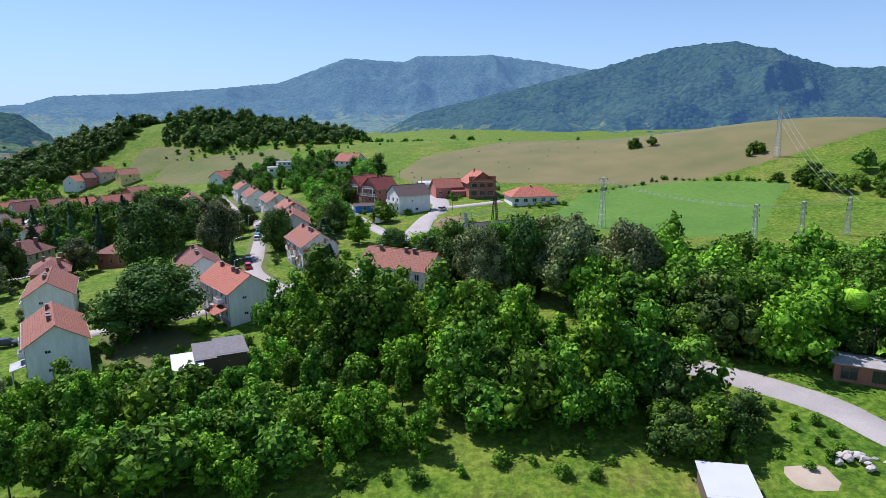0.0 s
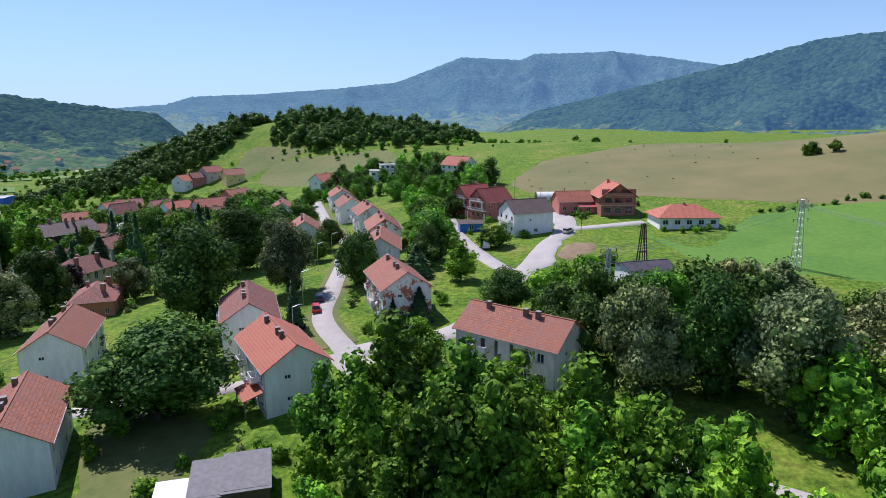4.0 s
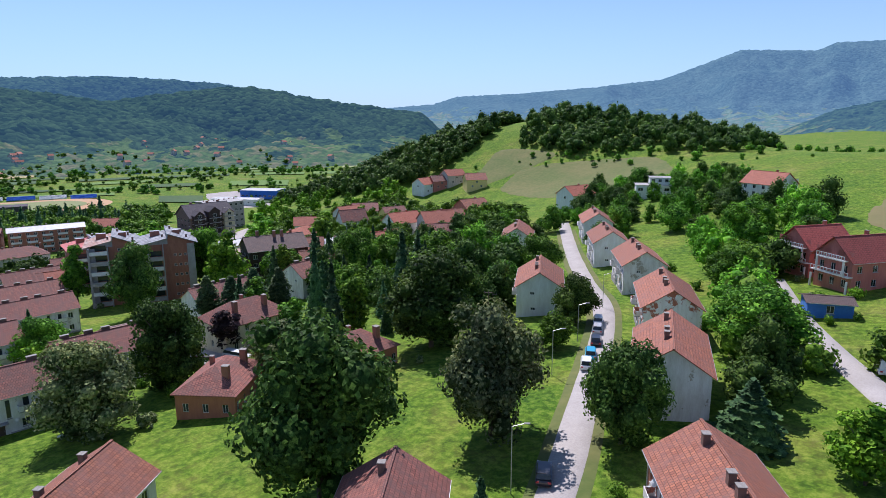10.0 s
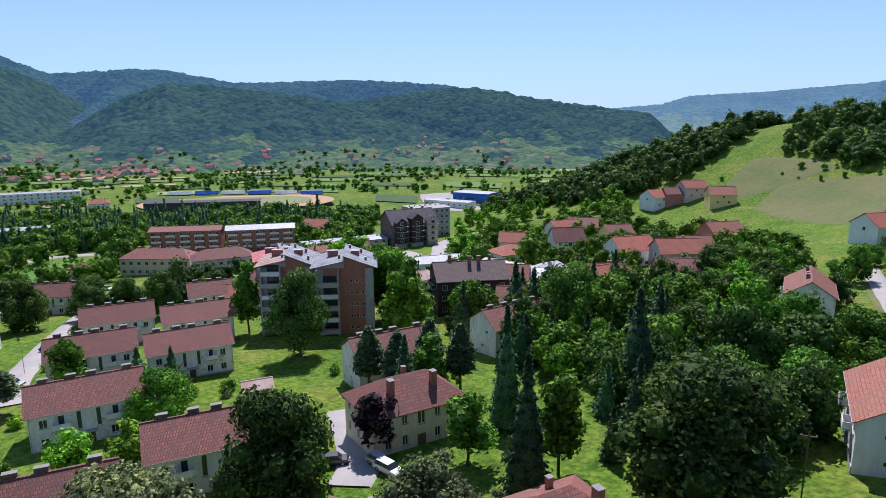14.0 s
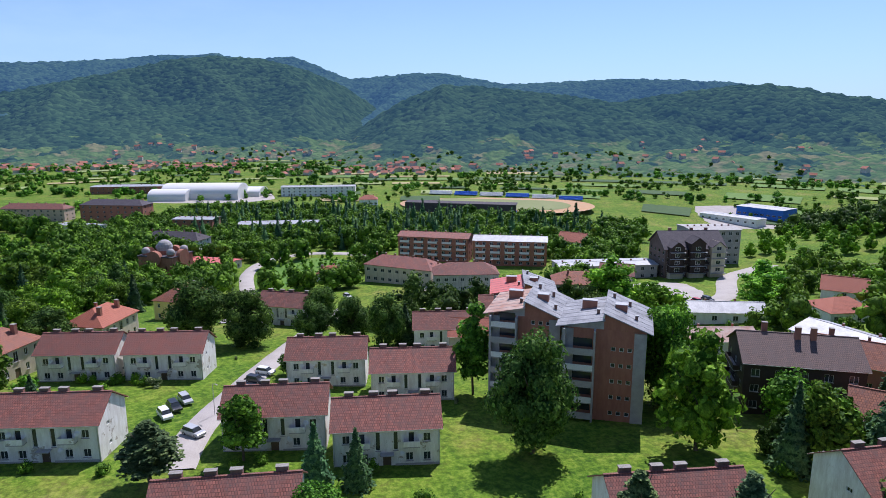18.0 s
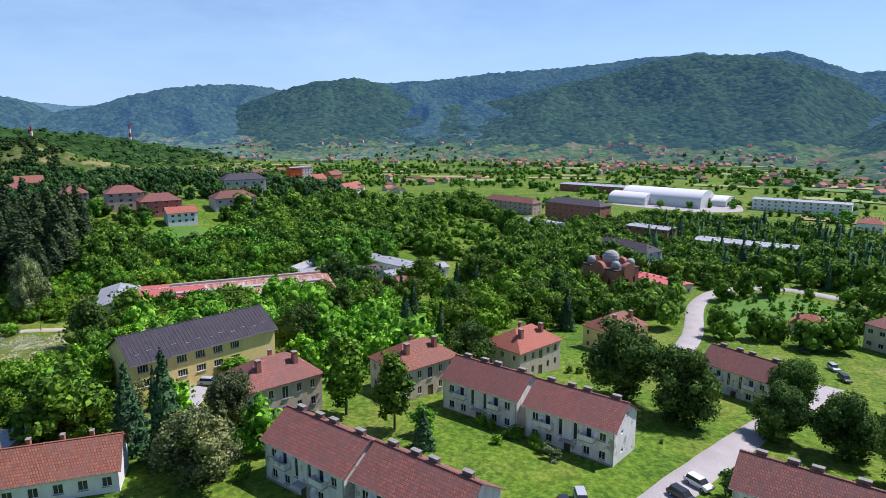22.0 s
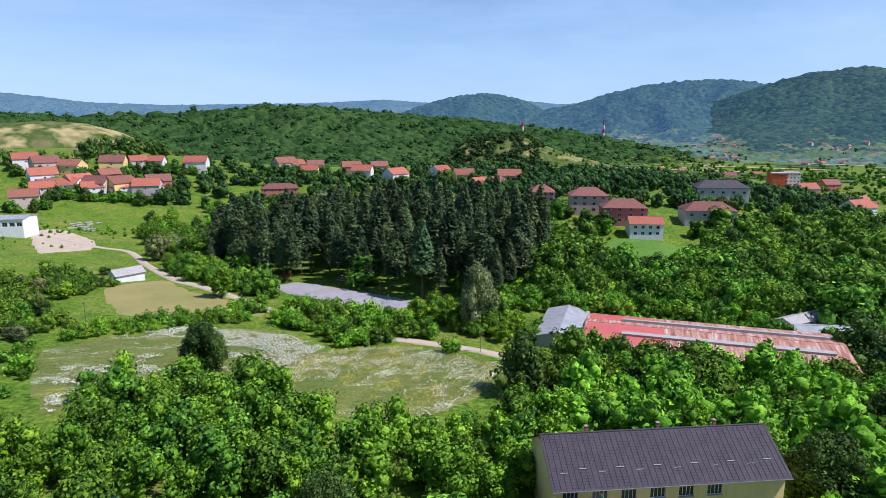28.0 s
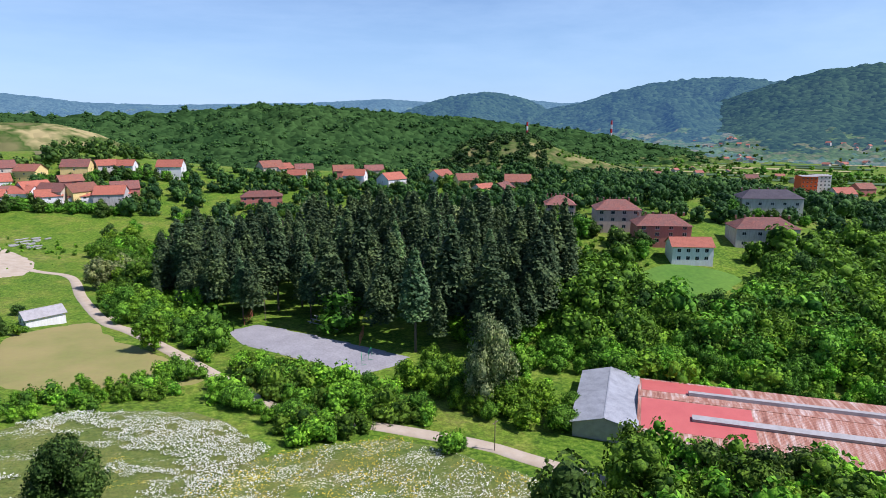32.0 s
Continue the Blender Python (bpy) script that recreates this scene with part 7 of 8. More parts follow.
grove([(-182.0, 229.6), (-150.4, 225.3), (-119.9, 226.3), (-109.8, 247.4), (-145.4, 289.6), (-158.0, 270.0), (-160.5, 241.9)], 44, 9, 4.8, ["birch", "spruce", "green", "spruce", "broad"], 9, 14)
grove([(-158.0, -5.6), (-176.7, -0.8), (-185.1, 6.1), (-196.2, 16.9), (-193.2, 32.3), (-212.2, 35.0), (-232.1, 26.7), (-243.4, 25.8), (-268.9, 35.5), (-284.8, 52.7), (-247.3, 62.7), (-211.1, 52.9), (-157.8, 33.4)], 130, 10, 4.0, ["light", "light", "green", "airy"], 7, 10.5)
grove([(-141.2, 34.4), (-163.3, 42.7), (-188.2, 57.6), (-204.7, 57.9), (-198.9, 73.7), (-180.3, 73.0), (-144.9, 58.4)], 80, 11, 4.2, ["light", "green", "airy", "light", "birch"], 6, 10)
grove([(-199.7, -59.9), (-210.0, -75.9), (-230.2, -49.6), (-241.5, -19.9), (-232.2, -12.1), (-213.6, -21.4), (-208.6, -36.0)], 130, 12, 2.4, ["light", "lightbush", "green", "bush"], 3.5, 6.5, 0.8)
grove([(-162.4, -62.4), (-186.7, -63.6), (-195.1, -56.9), (-179.9, -55.9)], 26, 13, 3.0, ["bush", "lightbush", "light"], 2, 4, 0.5)
grove([(-150.8, -46.6), (-149.3, -54.7), (-164.3, -61.9), (-182.4, -70.6), (-200.3, -81.8), (-200.1, -68.1), (-184.5, -57.0), (-165.2, -50.5)], 70, 25, 2.0, ["bush", "lightbush", "light"], 2.0, 4.2, 0.3)
grove([(-143.7, -86.3), (-130.9, -158.7), (-139.0, -138.4), (-152.8, -142.2), (-159.3, -114.1), (-149.9, -93.6)], 34, 26, 2.6, ["bush", "green", "bush", "broad"], 2.5, 5.5, 0.6)
grove([(-110.7, -274.4), (-140.7, -291.8), (-165.4, -280.0), (-156.2, -251.0), (-126.6, -261.5)], 22, 27, 4.0, ["bush", "lightbush"], 1.0, 2.2, 0.6)
grove([(-269.4, -7.7), (-274.2, -4.2), (-284.1, 13.6), (-297.1, 21.0), (-290.1, 19.2), (-273.1, 6.1)], 26, 14, 3.0, ["light", "green", "bush"], 4, 7, 0.8)
grove([(-237.2, -47.1), (-249.3, -56.3), (-261.7, -40.1), (-269.0, -22.8), (-266.2, -13.6), (-251.1, -21.9)], 40, 15, 3.4, ["light", "green", "light"], 4, 8, 0.8)
grove([(-189.0, -130.1), (-211.4, -109.4), (-231.9, -97.8), (-250.6, -59.3), (-267.9, -50.6), (-299.3, -66.3), (-316.4, -99.6), (-271.1, -215.9), (-203.5, -233.2)], 300, 16, 3.6, ["pine"], 18, 27)
grove([(-173.9, -153.0), (-189.0, -134.2), (-204.2, -97.6), (-205.0, -77.6), (-193.1, -102.2), (-175.3, -130.6)], 46, 17, 3.2, ["light", "green", "light", "bush"], 5, 11, 0.8)
grove([(-162.0, -239.6), (-201.4, -188.7), (-219.0, -268.1), (-266.5, -299.1), (-205.8, -327.9), (-165.6, -298.5)], 45, 18, 5.0, ["green", "light", "broad"], 8, 12)
grove([(-294.9, -45.8), (-304.8, -36.4), (-342.9, -6.5), (-394.0, -38.0), (-373.9, -59.5), (-316.4, -57.6)], 85, 19, 4.6, ["green", "airy", "broad", "light"], 9, 14)
grove([(-270.7, -50.0), (-288.1, -41.6), (-313.4, -58.9), (-328.9, -77.1), (-324.9, -89.1), (-296.2, -67.4)], 70, 20, 2.4, ["lightbush", "bush", "lightbush"], 1.2, 3.2, 0.8)
grove([(-231.2, 18.4), (-259.6, -0.0), (-299.3, 30.1), (-334.7, 47.9), (-288.0, 74.0), (-262.1, 59.5), (-273.4, 45.5), (-253.4, 18.7)], 60, 21, 5.0, ["green", "airy", "light", "broad"], 9, 13)
grove([(-325.0, 10.0), (-303.2, 52.0), (-271.7, 95.0), (-323.6, 118.7), (-389.4, 110.5), (-403.4, 72.4), (-367.8, 49.1)], 60, 22, 5.5, ["green", "broad", "light", "spruce"], 10, 15)
grove([(-131.1, 2.9), (-146.9, 12.2), (-154.7, 27.5), (-153.9, 44.9), (-138.9, 43.7)], 46, 28, 3.8, ["light", "green", "light"], 6, 9.5)
grove([(-113.6, -88.1), (-128.9, -102.9), (-144.6, -61.4), (-147.9, -4.7), (-129.7, -4.2)], 46, 29, 3.2, ["bush", "lightbush", "green"], 2, 4.5, 0.6)
grove([(-15.5, 69.3), (1.0, 70.0), (21.6, 69.3), (22.4, 78.1), (-0.4, 75.2)], 26, 23, 3.6, ["bush", "light"], 1.2, 2.6, 0.5)
grove([(-18.7, 140.8), (-3.0, 131.6), (24.6, 123.0), (41.7, 122.7), (43.4, 149.7), (9.8, 161.8), (-3.3, 147.5)], 24, 24, 6, ["broad", "pale", "broad"], 9, 14)

grove([(-40.0, 176.0), (-27.0, 205.0), (-36.0, 258.0), (-52.0, 262.0), (-42.0, 225.0), (-36.0, 196.0)], 22, 66, 5.0, ["green", "broad", "light", "bush"], 5, 11)
grove([(-104.0, 205.0), (-88.0, 222.0), (-100.0, 262.0), (-122.0, 262.0), (-128.0, 232.0)], 30, 67, 5.0, ["broad", "green", "spruce", "broad"], 8, 14)

grove([(-266.3, -79.6), (-312.4, -90.6), (-321.5, -71.1), (-293.3, -53.0), (-265.6, -32.3), (-252.1, -40.8)], 90, 75, 2.6, ["lightbush", "light", "bush", "lightbush"], 2.0, 5.0, 0.6)
grove([(-159.0, -225.7), (-184.4, -297.5), (-201.4, -188.5), (-193.7, -127.6), (-175.9, -147.0)], 40, 76, 3.6, ["green", "light", "green", "pale"], 8, 13, 0.8)
grove([(-332.2, -115.3), (-356.9, -106.9), (-338.1, -72.0), (-312.1, -67.2), (-309.8, -86.9)], 50, 77, 2.6, ["lightbush", "bush", "lightbush"], 1.2, 3.0, 0.6)

grove([(-7.8, 171.9), (-1.0, 181.8), (8.4, 169.8), (8.2, 151.9), (0.8, 150.4), (-6.2, 154.4)], 110, 78, 2.1, ["lightbush", "bush", "lightbush", "light"], 1.4, 3.6, 0.5)
grove([(-273.7, -42.0), (-337.6, 15.6), (-351.0, 0.7), (-287.0, -56.8)], 90, 79, 3.2, ["light", "green", "lightbush", "green"], 4, 9, 1.2)

grove([(-117.9, -114.3), (-136.0, -133.1), (-157.3, -79.8), (-155.5, -48.3), (-128.5, -46.1)], 60, 86, 3.0, ["bush", "broad", "lightbush", "pale"], 2.5, 6, 0.6)
grove([(-93.2, -272.4), (-131.6, -303.1), (-165.6, -289.3), (-148.3, -234.0), (-106.7, -185.6)], 40, 87, 4.0, ["bush", "lightbush"], 0.8, 2.2, 0.6)

# canopy between the houses
for poly, n, seed, gap, sp, lo, hi in (
        ([(-280.9, -18.4), (-316.2, -7.1), (-303.2, 52.0), (-257.3, 107.6), (-223.1, 118.3), (-204.6, 102.7), (-205.0, 69.8)], 80, 65, 6.5, "light", 9, 14),
        ([(-310.6, -59.1), (-347.5, -52.2), (-388.9, -31.8), (-412.2, 3.2), (-376.2, 24.2), (-342.6, -6.2), (-311.8, -27.7)], 90, 68, 6.0, "green", 11, 16),
        ([(-290.3, -90.3), (-313.8, -95.9), (-326.4, -70.4), (-353.8, -53.9), (-396.0, -13.9), (-359.1, 8.6), (-345.1, -20.2), (-302.7, -35.5), (-283.2, -42.9)], 120, 69, 5.5, "green", 10, 16),
        ([(-312.9, -59.5), (-357.9, -42.4), (-386.1, -7.8), (-351.8, 13.0), (-336.3, -23.1)], 60, 70, 6.0, "light", 8, 13),
        ([(-195.2, -236.7), (-221.8, -291.8), (-276.5, -314.7), (-312.2, -256.9), (-264.6, -215.1), (-219.6, -159.3)], 110, 71, 5.5, "green", 10, 16),
        ([(-187.1, -181.6), (-216.7, -227.7), (-217.2, -145.3), (-199.7, -108.6), (-188.8, -134.1)], 40, 72, 4.5, "light", 6, 11),
        ([(-275.8, -311.7), (-329.6, -149.3), (-321.2, -107.3), (-284.8, -183.3)], 70, 73, 6.0, "pale", 9, 13)):
    spots = [p for p in scatter(poly, n, seed, gap) if clear_of(p[0], p[1], 3.2) and all(math.hypot(p[0] - q[0], p[1] - q[1]) > 0.6 * q[2] + 2 for q in TREES)]
    wood("thicket", "thicket of %ss between the houses" % WORDS[sp][1], spots, lo, hi, sp, seed, 1.0, "far")

# shrubs in the gardens close to the houses
rg = random.Random(63)
GARDEN = {"bush": [], "lightbush": [], "palebush": []}
for ox, oy, oa, hl, hw in OBST:
    if -300 < ox < 40 and 40 < oy < 320:
        for k in range(9):
            side, along = rg.choice((-1, 1)), rg.uniform(-hl - 3, hl + 3)
            out = side * (hw + rg.uniform(1.6, 6.5))
            x, y = ox + along * math.cos(oa) - out * math.sin(oa), oy + along * math.sin(oa) + out * math.cos(oa)
            if clear_of(x, y, 1.2) and not any(inside(x, y, q) for q in KEEP):
                GARDEN[rg.choice(("bush", "bush", "lightbush", "palebush"))].append((x, y))
for sp, spots in GARDEN.items():
    wood("garden_shrubs", "low %s in the gardens" % ("green shrubs", "bright green shrubs", "greyish flowering shrubs")[("bush", "lightbush", "palebush").index(sp)], spots, 0.9, 2.6, sp, 64, 1.0, "mid")

MT = [p for p in scatter([(-258, 188), (-304, 204), (-304, 250), (-266, 264), (-248, 226)], 34, 91, 5.0) if clear_of(p[0], p[1], 2.5)]
wood("thicket", "thicket of dense dark green trees between the blocks", MT, 7, 12, "broad", 91, 1.0, "far")
# garden trees that stand before the southern village and the blocks beside it
rv2 = random.Random(83)
VT = []
for ox, oy, oa, hl, hw in OBST:
    if oy < -95 and -480 < ox < -80 and not (-200 < ox and oy > -300):
        to = math.atan2(90 - oy, -180 - ox)
        for k in range(10):
            a, d = to + rv2.uniform(-1.1, 1.1), hl + rv2.uniform(2.5, 11)
            x, y = ox + d * math.cos(a), oy + d * math.sin(a)
            if clear_of(x, y, 2.0) and not any(inside(x, y, q) for q in KEEP):
                VT.append((x, y))
wood("village_trees", "green garden trees between the village houses", VT[::2], 5, 9, "green", 84, 1.05, "far")
wood("village_trees", "dark garden trees between the village houses", VT[1::2], 5, 10, "broad", 85, 1.05, "far")

rp = random.Random(88)
PARK = [(-477.7, -12.7), (-522.4, -19.1), (-541.9, -3.9), (-481.3, 45.5), (-457.6, 48.4), (-445.6, 27.7), (-452.5, 2.7)]
PB = [(x, y) for x, y in ((rp.uniform(-545, -440), rp.uniform(-25, 52)) for k in range(260)) if inside(x, y, PARK)]
wood("park_shrubs", "young trees and shrubs on the park's lawn", PB[:70], 1.5, 4.5, "lightbush", 88, 1.0, "lite")
wood("park_shrubs", "small dark trees on the park's lawn", PB[70:100], 4, 8, "green", 89, 1.0, "town")
LB = [(x, y) for x, y in ((rp.uniform(-412, -345), rp.uniform(154, 204)) for k in range(160)) if inside(x, y, KEEP[2])]
wood("lawn_saplings", "young saplings planted over the mown lawn", LB[:60], 1.5, 4.0, "light", 90, 1.0, "lite")

# woods farther off, each one mass
wood("hill_wood", "dark green wood on the hillside", scatter([(-389.6, 454.4), (-307.6, 443.1), (-279.1, 467.3), (-266.4, 492.4), (-259.8, 522.8), (-262, 590), (-280, 660), (-340, 690), (-440, 600), (-460, 500)], 700, 31, 5.4), 7, 15, "broad", 31, 1.0, "town")
wood("hilltop_wood", "dark trees along the hilltop", scatter([(-221.1, 511.2), (-164.3, 500.1), (-118.8, 495.0), (-76.7, 487.9), (-70, 640), (-150, 670), (-270, 650)], 330, 32, 5.6), 6, 14, "broad", 32, 1.0, "town")
wood("orchard_rows", "rows of small orchard trees on the slope", [(-190 + 5.5 * i + 1.2 * j, 500 + 7 * j - 2.2 * i) for i in range(9) for j in range(6)], 2, 3, "green", 47)
wood("slope_wood", "scattered green trees below the hilltop", scatter([(-252.8, 459.3), (-226.5, 491.1), (-136.7, 462.3), (-57.8, 439.7), (-43.3, 965.9), (60, 470), (-60, 500), (-235.0, 507.5)], 150, 33, 8), 2, 6, "green", 33)
wood("field_trees", "row of trees along the hayfield's far edge", [(x, 455 + 14 * math.sin(x * 0.05)) for x in range(-60, 420, 17) if math.sin(x * 1.7) > 0.1], 2.5, 5.5, "green", 34)
rh = random.Random(6)
wood("field_hedge", "low bushes along the green field's upper edge", [(ax + (bx - ax) * k / 26 + rh.gauss(0, 0.8), ay + (by - ay) * k / 26 + rh.gauss(0, 0.8)) for (ax, ay), (bx, by) in (((55.6, 252.1), (92.2, 260.8)), ((92.2, 260.8), (131.0, 238.2))) for k in range(27) if rh.random() < 0.6], 0.8, 2.2, "bush", 81)
wood("field_hedge", "dark clumps of trees beside the hayfield", [(x + rh.gauss(0, 4), y + rh.gauss(0, 4)) for x, y in ((132.6, 231.5), (136.4, 225.7), (141.7, 221.2), (147.4, 215.0), (134.7, 278.7), (99.9, 326.6)) for k in range(7)], 3.5, 7, "green", 82)
wood("field_hedge", "hedge trees beside the green field", [(160 + 3 * math.sin(k * 2.0), 165 + 6 * k) for k in range(14)], 5, 9, "green", 35)
wood("town_trees", "street trees among the town's buildings", [p for p in scatter([(-544.9, 39.2), (-635.5, 132.0), (-580.1, 239.5), (-443.8, 383.5), (-365.9, 331.7), (-285.1, 248.2), (-334.3, 207.9), (-337.7, 154.7), (-331.6, 92.5)], 900, 36, 5.6) if clear_of(p[0], p[1], 3)], 7, 13, "green", 36, 1.0, "town")
wood("town_trees", "dark conifers among the town's buildings", [p for p in scatter([(-567.9, 99.2), (-623.6, 209.7), (-424.5, 367.4), (-392.7, 312.6), (-425.8, 202.0), (-469.0, 124.5)], 260, 37, 6) if clear_of(p[0], p[1], 4)], 10, 17, "spruce", 37, 1.1, "town")
wood("green_belt", "trees between the houses below the hill", [p for p in scatter([(-223.0, 274.1), (-317.3, 383.8), (-261.8, 427.9), (-144.2, 369.6), (-127.8, 311.2), (-149.6, 274.1)], 190, 38, 6) if clear_of(p[0], p[1], 3.5)], 6, 11, "green", 38, 1.0, "town")
wood("green_belt", "bright trees at the hill's foot", [p for p in scatter([(-348.3, 375.1), (-530.8, 624.1), (-282.6, 456.1), (-219.8, 407.6), (-229.3, 342.5)], 90, 39, 8) if clear_of(p[0], p[1], 3.5)], 6, 11, "light", 39, 1.0, "town")
wood("park_wood", "mixed wood on the rise behind the factory", [p for p in scatter([(-318.7, -84.0), (-410.4, 4.3), (-416.0, 31.9), (-391.9, 101.9), (-462.2, 97.3), (-523.2, 29.8), (-672.6, -62.9), (-419.8, -76.1), (-356.6, -73.1)], 430, 40, 6) if clear_of(p[0], p[1], 4)], 9, 15, "green", 40, 1.0, "town")
wood("south_wood", "deciduous wood around the southern village", [p for p in scatter([(-117.5, -389.0), (-212.2, -455.2), (-474.2, -395.6), (-678.3, -355.0), (-629.7, -153.8), (-431.5, -35.7), (-423.9, -101.4), (-341.3, -120.1), (-333.5, -314.0), (-201.3, -320.6)], 620, 41, 7) if clear_of(p[0], p[1], 4)], 8, 13, "deep", 41, 1.0, "town")
wood("east_wood", "dark wood beside the dirt track's far end", scatter([(-75.9, -453.7), (-116.0, -450.4), (-239.2, -1171.4), (-180, -420), (-20, -430), (0, -330)], 140, 43, 8), 9, 14, "broad", 43)
CLUMPS = [(CX0 - d * math.sin(radians(a)), CY0 + d * math.cos(radians(a)), rt.uniform(5, 24)) for a, d in ((rt.uniform(34, 140), rt.choice((640, 700, 760, 840, 930, 1050)) + rt.gauss(0, 30)) for k in range(210)) if d > 720 or a < 84]
wood("valley_trees", "clumps and lines of trees along the valley's river and fields", [(x + rt.gauss(0, s), y + rt.gauss(0, s * 1.5)) for x, y, s in CLUMPS for k in range(3 + int(s * 0.5))], 3, 7, "green", 44, 1.1)


BELTS = []
for d0, a0, a1, wide in ((585, 62, 118, 16), (640, 40, 78, 10), (700, 80, 128, 14), (800, 40, 92, 12), (905, 52, 124, 18), (1010, 44, 130, 14)):
    for k in range(int((a1 - a0) * d0 / 260)):
        a = rt.uniform(a0, a1)
        if lattice(np.array(a * 0.35), np.array(d0 * 0.1), 7) > 0.36:
            d = d0 + 26 * math.sin(a * 0.21 + d0) + rt.gauss(0, wide)
            BELTS.append((CX0 - d * math.sin(radians(a)), CY0 + d * math.cos(radians(a))))
BELTS = [p for p in BELTS if clear_of(p[0], p[1], 4) and math.hypot(p[0] - SX, p[1] - SY) > 105]
wood("river_trees", "dark belts of trees along the river and the lanes", BELTS, 4.5, 9, "green", 46, 1.15)


def ridge_spots(name, n, seed, lo, hi):
    """Spots all over one wooded range between two bearings' columns, with their heights."""
    X, Y, Z = RANGES[name]
    rng = np.random.default_rng(seed)
    i, k = rng.integers(int(X.shape[0] * lo), int(X.shape[0] * hi) - 1, n), rng.integers(8, int(X.shape[1] * 0.72), n)
    ok = Z[i, k] > -34
    return list(zip(X[i, k][ok], Y[i, k][ok])), Z[i, k][ok] - 3.0


def slope_houses(ranges, n, seed, top):
    """White houses with red roofs spread over the lowest, cleared slopes of the ranges."""
    r = np.random.default_rng(seed)
    spots, base = [], []
    for name in ranges:
        X, Y, Z = RANGES[name]
        i, k = r.integers(2, X.shape[0] - 2, 40 * n), r.integers(2, int(X.shape[1] * 0.55), 40 * n)
        ok = (Z[i, k] > -38) & (Z[i, k] < top) & (lattice(X[i, k] / 130, Y[i, k] / 130, seed) > 0.52)
        spots += list(zip(X[i, k][ok][:n], Y[i, k][ok][:n]))
        base += list(Z[i, k][ok][:n])
    return spots, base


def house_mass(name, label, spots, base, seed):
    """Small gabled houses on a far slope, walls in one mesh and roofs in another."""
    r = random.Random(seed)
    W, Rf = bmesh.new(), bmesh.new()
    for (x, y), z in zip(spots, base):
        l, w, h = r.uniform(6, 10), r.uniform(5, 7), r.uniform(2.6, 4.6)
        m = Matrix.Translation((x, y, z)) @ Matrix.Rotation(r.uniform(0, 3.1), 4, 'Z')
        v = [W.verts.new(m @ Vector(p)) for p in ((-l / 2, -w / 2, -3), (l / 2, -w / 2, -3), (l / 2, w / 2, -3), (-l / 2, w / 2, -3), (-l / 2, -w / 2, h), (l / 2, -w / 2, h), (l / 2, w / 2, h), (-l / 2, w / 2, h), (-l / 2, 0, h + 2.2), (l / 2, 0, h + 2.2))]
        for f in ((0, 1, 5, 4), (1, 2, 6, 9, 5), (2, 3, 7, 6), (3, 0, 4, 8, 7)):
            W.faces.new([v[i] for i in f])
        q = [Rf.verts.new(m @ Vector(p)) for p in ((-l / 2 - 0.6, -w / 2 - 0.6, h - 0.3), (l / 2 + 0.6, -w / 2 - 0.6, h - 0.3), (l / 2 + 0.6, 0, h + 2.4), (-l / 2 - 0.6, 0, h + 2.4), (l / 2 + 0.6, w / 2 + 0.6, h - 0.3), (-l / 2 - 0.6, w / 2 + 0.6, h - 0.3))]
        Rf.faces.new([q[0], q[1], q[2], q[3]])
        Rf.faces.new([q[3], q[2], q[4], q[5]])
    e = tagged(new(name), label, "houses", kind="stuff")
    part("walls", W, GREYISH, e)
    part("roofs", Rf, surface(name + "_roofs", (0.42, 0.15, 0.09), (0.26, 0.10, 0.075), 0.05, pos="World"), e)


HS, HB = slope_houses(("backdrop_west", "backdrop_shoulder", "backdrop_foothill", "backdrop_spur", "backdrop_northwest"), 45, 14, -10)
house_mass("slope_village", "scattered white houses on the lower mountain slopes", HS, HB, 14)
HE, HF = slope_houses(("backdrop_east", "backdrop_dome"), 30, 15, 0)
house_mass("slope_village", "far white houses among clearings of the hill", HE, HF, 15)
TS, TB = slope_houses(("backdrop_west", "backdrop_shoulder", "backdrop_foothill", "backdrop_spur", "backdrop_northwest"), 90, 16, -18)
wood("slope_trees", "single trees and hedges on the cleared lower slopes", TS, 4, 8, "green", 48, 1.1, "lite", np.array(TB) - 1.0)
WP, WH = ridge_spots("backdrop_knoll", 420, 73, 0.62, 0.99)
wood("knoll_wood", "dense dark wood on the shoulder of the ridge", WP, 6, 10, "deep", 73, 1.15, "lite", WH + 1.5)
KP, KH = ridge_spots("backdrop_knoll", 160, 72, 0.05, 0.6)
wood("ridge_bushes", "scattered bushes and small trees on the grassy ridge", KP, 2, 6, "green", 72, 1.0, "lite", KH + 2.5)
SP, HT = ridge_spots("backdrop_south", 3800, 71, 0.0, 0.50)
wood("ridge_wood", "dark tree crowns over the southern ridge", SP, 8, 13, "deep", 71, 1.2, "lite", HT - 2.5)
wood("foothill_trees", "trees and hedges over the foothills", [(CX0 - d * math.sin(radians(a)), CY0 + d * math.cos(radians(a))) for a, d in ((rt.uniform(88, 150), rt.uniform(700, 1200)) for k in range(420))], 4, 8, "green", 45, 1.1)


# ---- cars, poles and small things ----
def paint(name, c):
    m, nt, b = nodes_of(name)
    nt.links.new(ramp(nt, noise_tex(nt, coords(nt), 2.0), [(0.3, [v * 0.9 for v in c]), (0.7, c)]), b.inputs["Base Color"])
    b.inputs["Roughness"].default_value, b.inputs["Coat Weight"].default_value = 0.35, 0.6
    return m


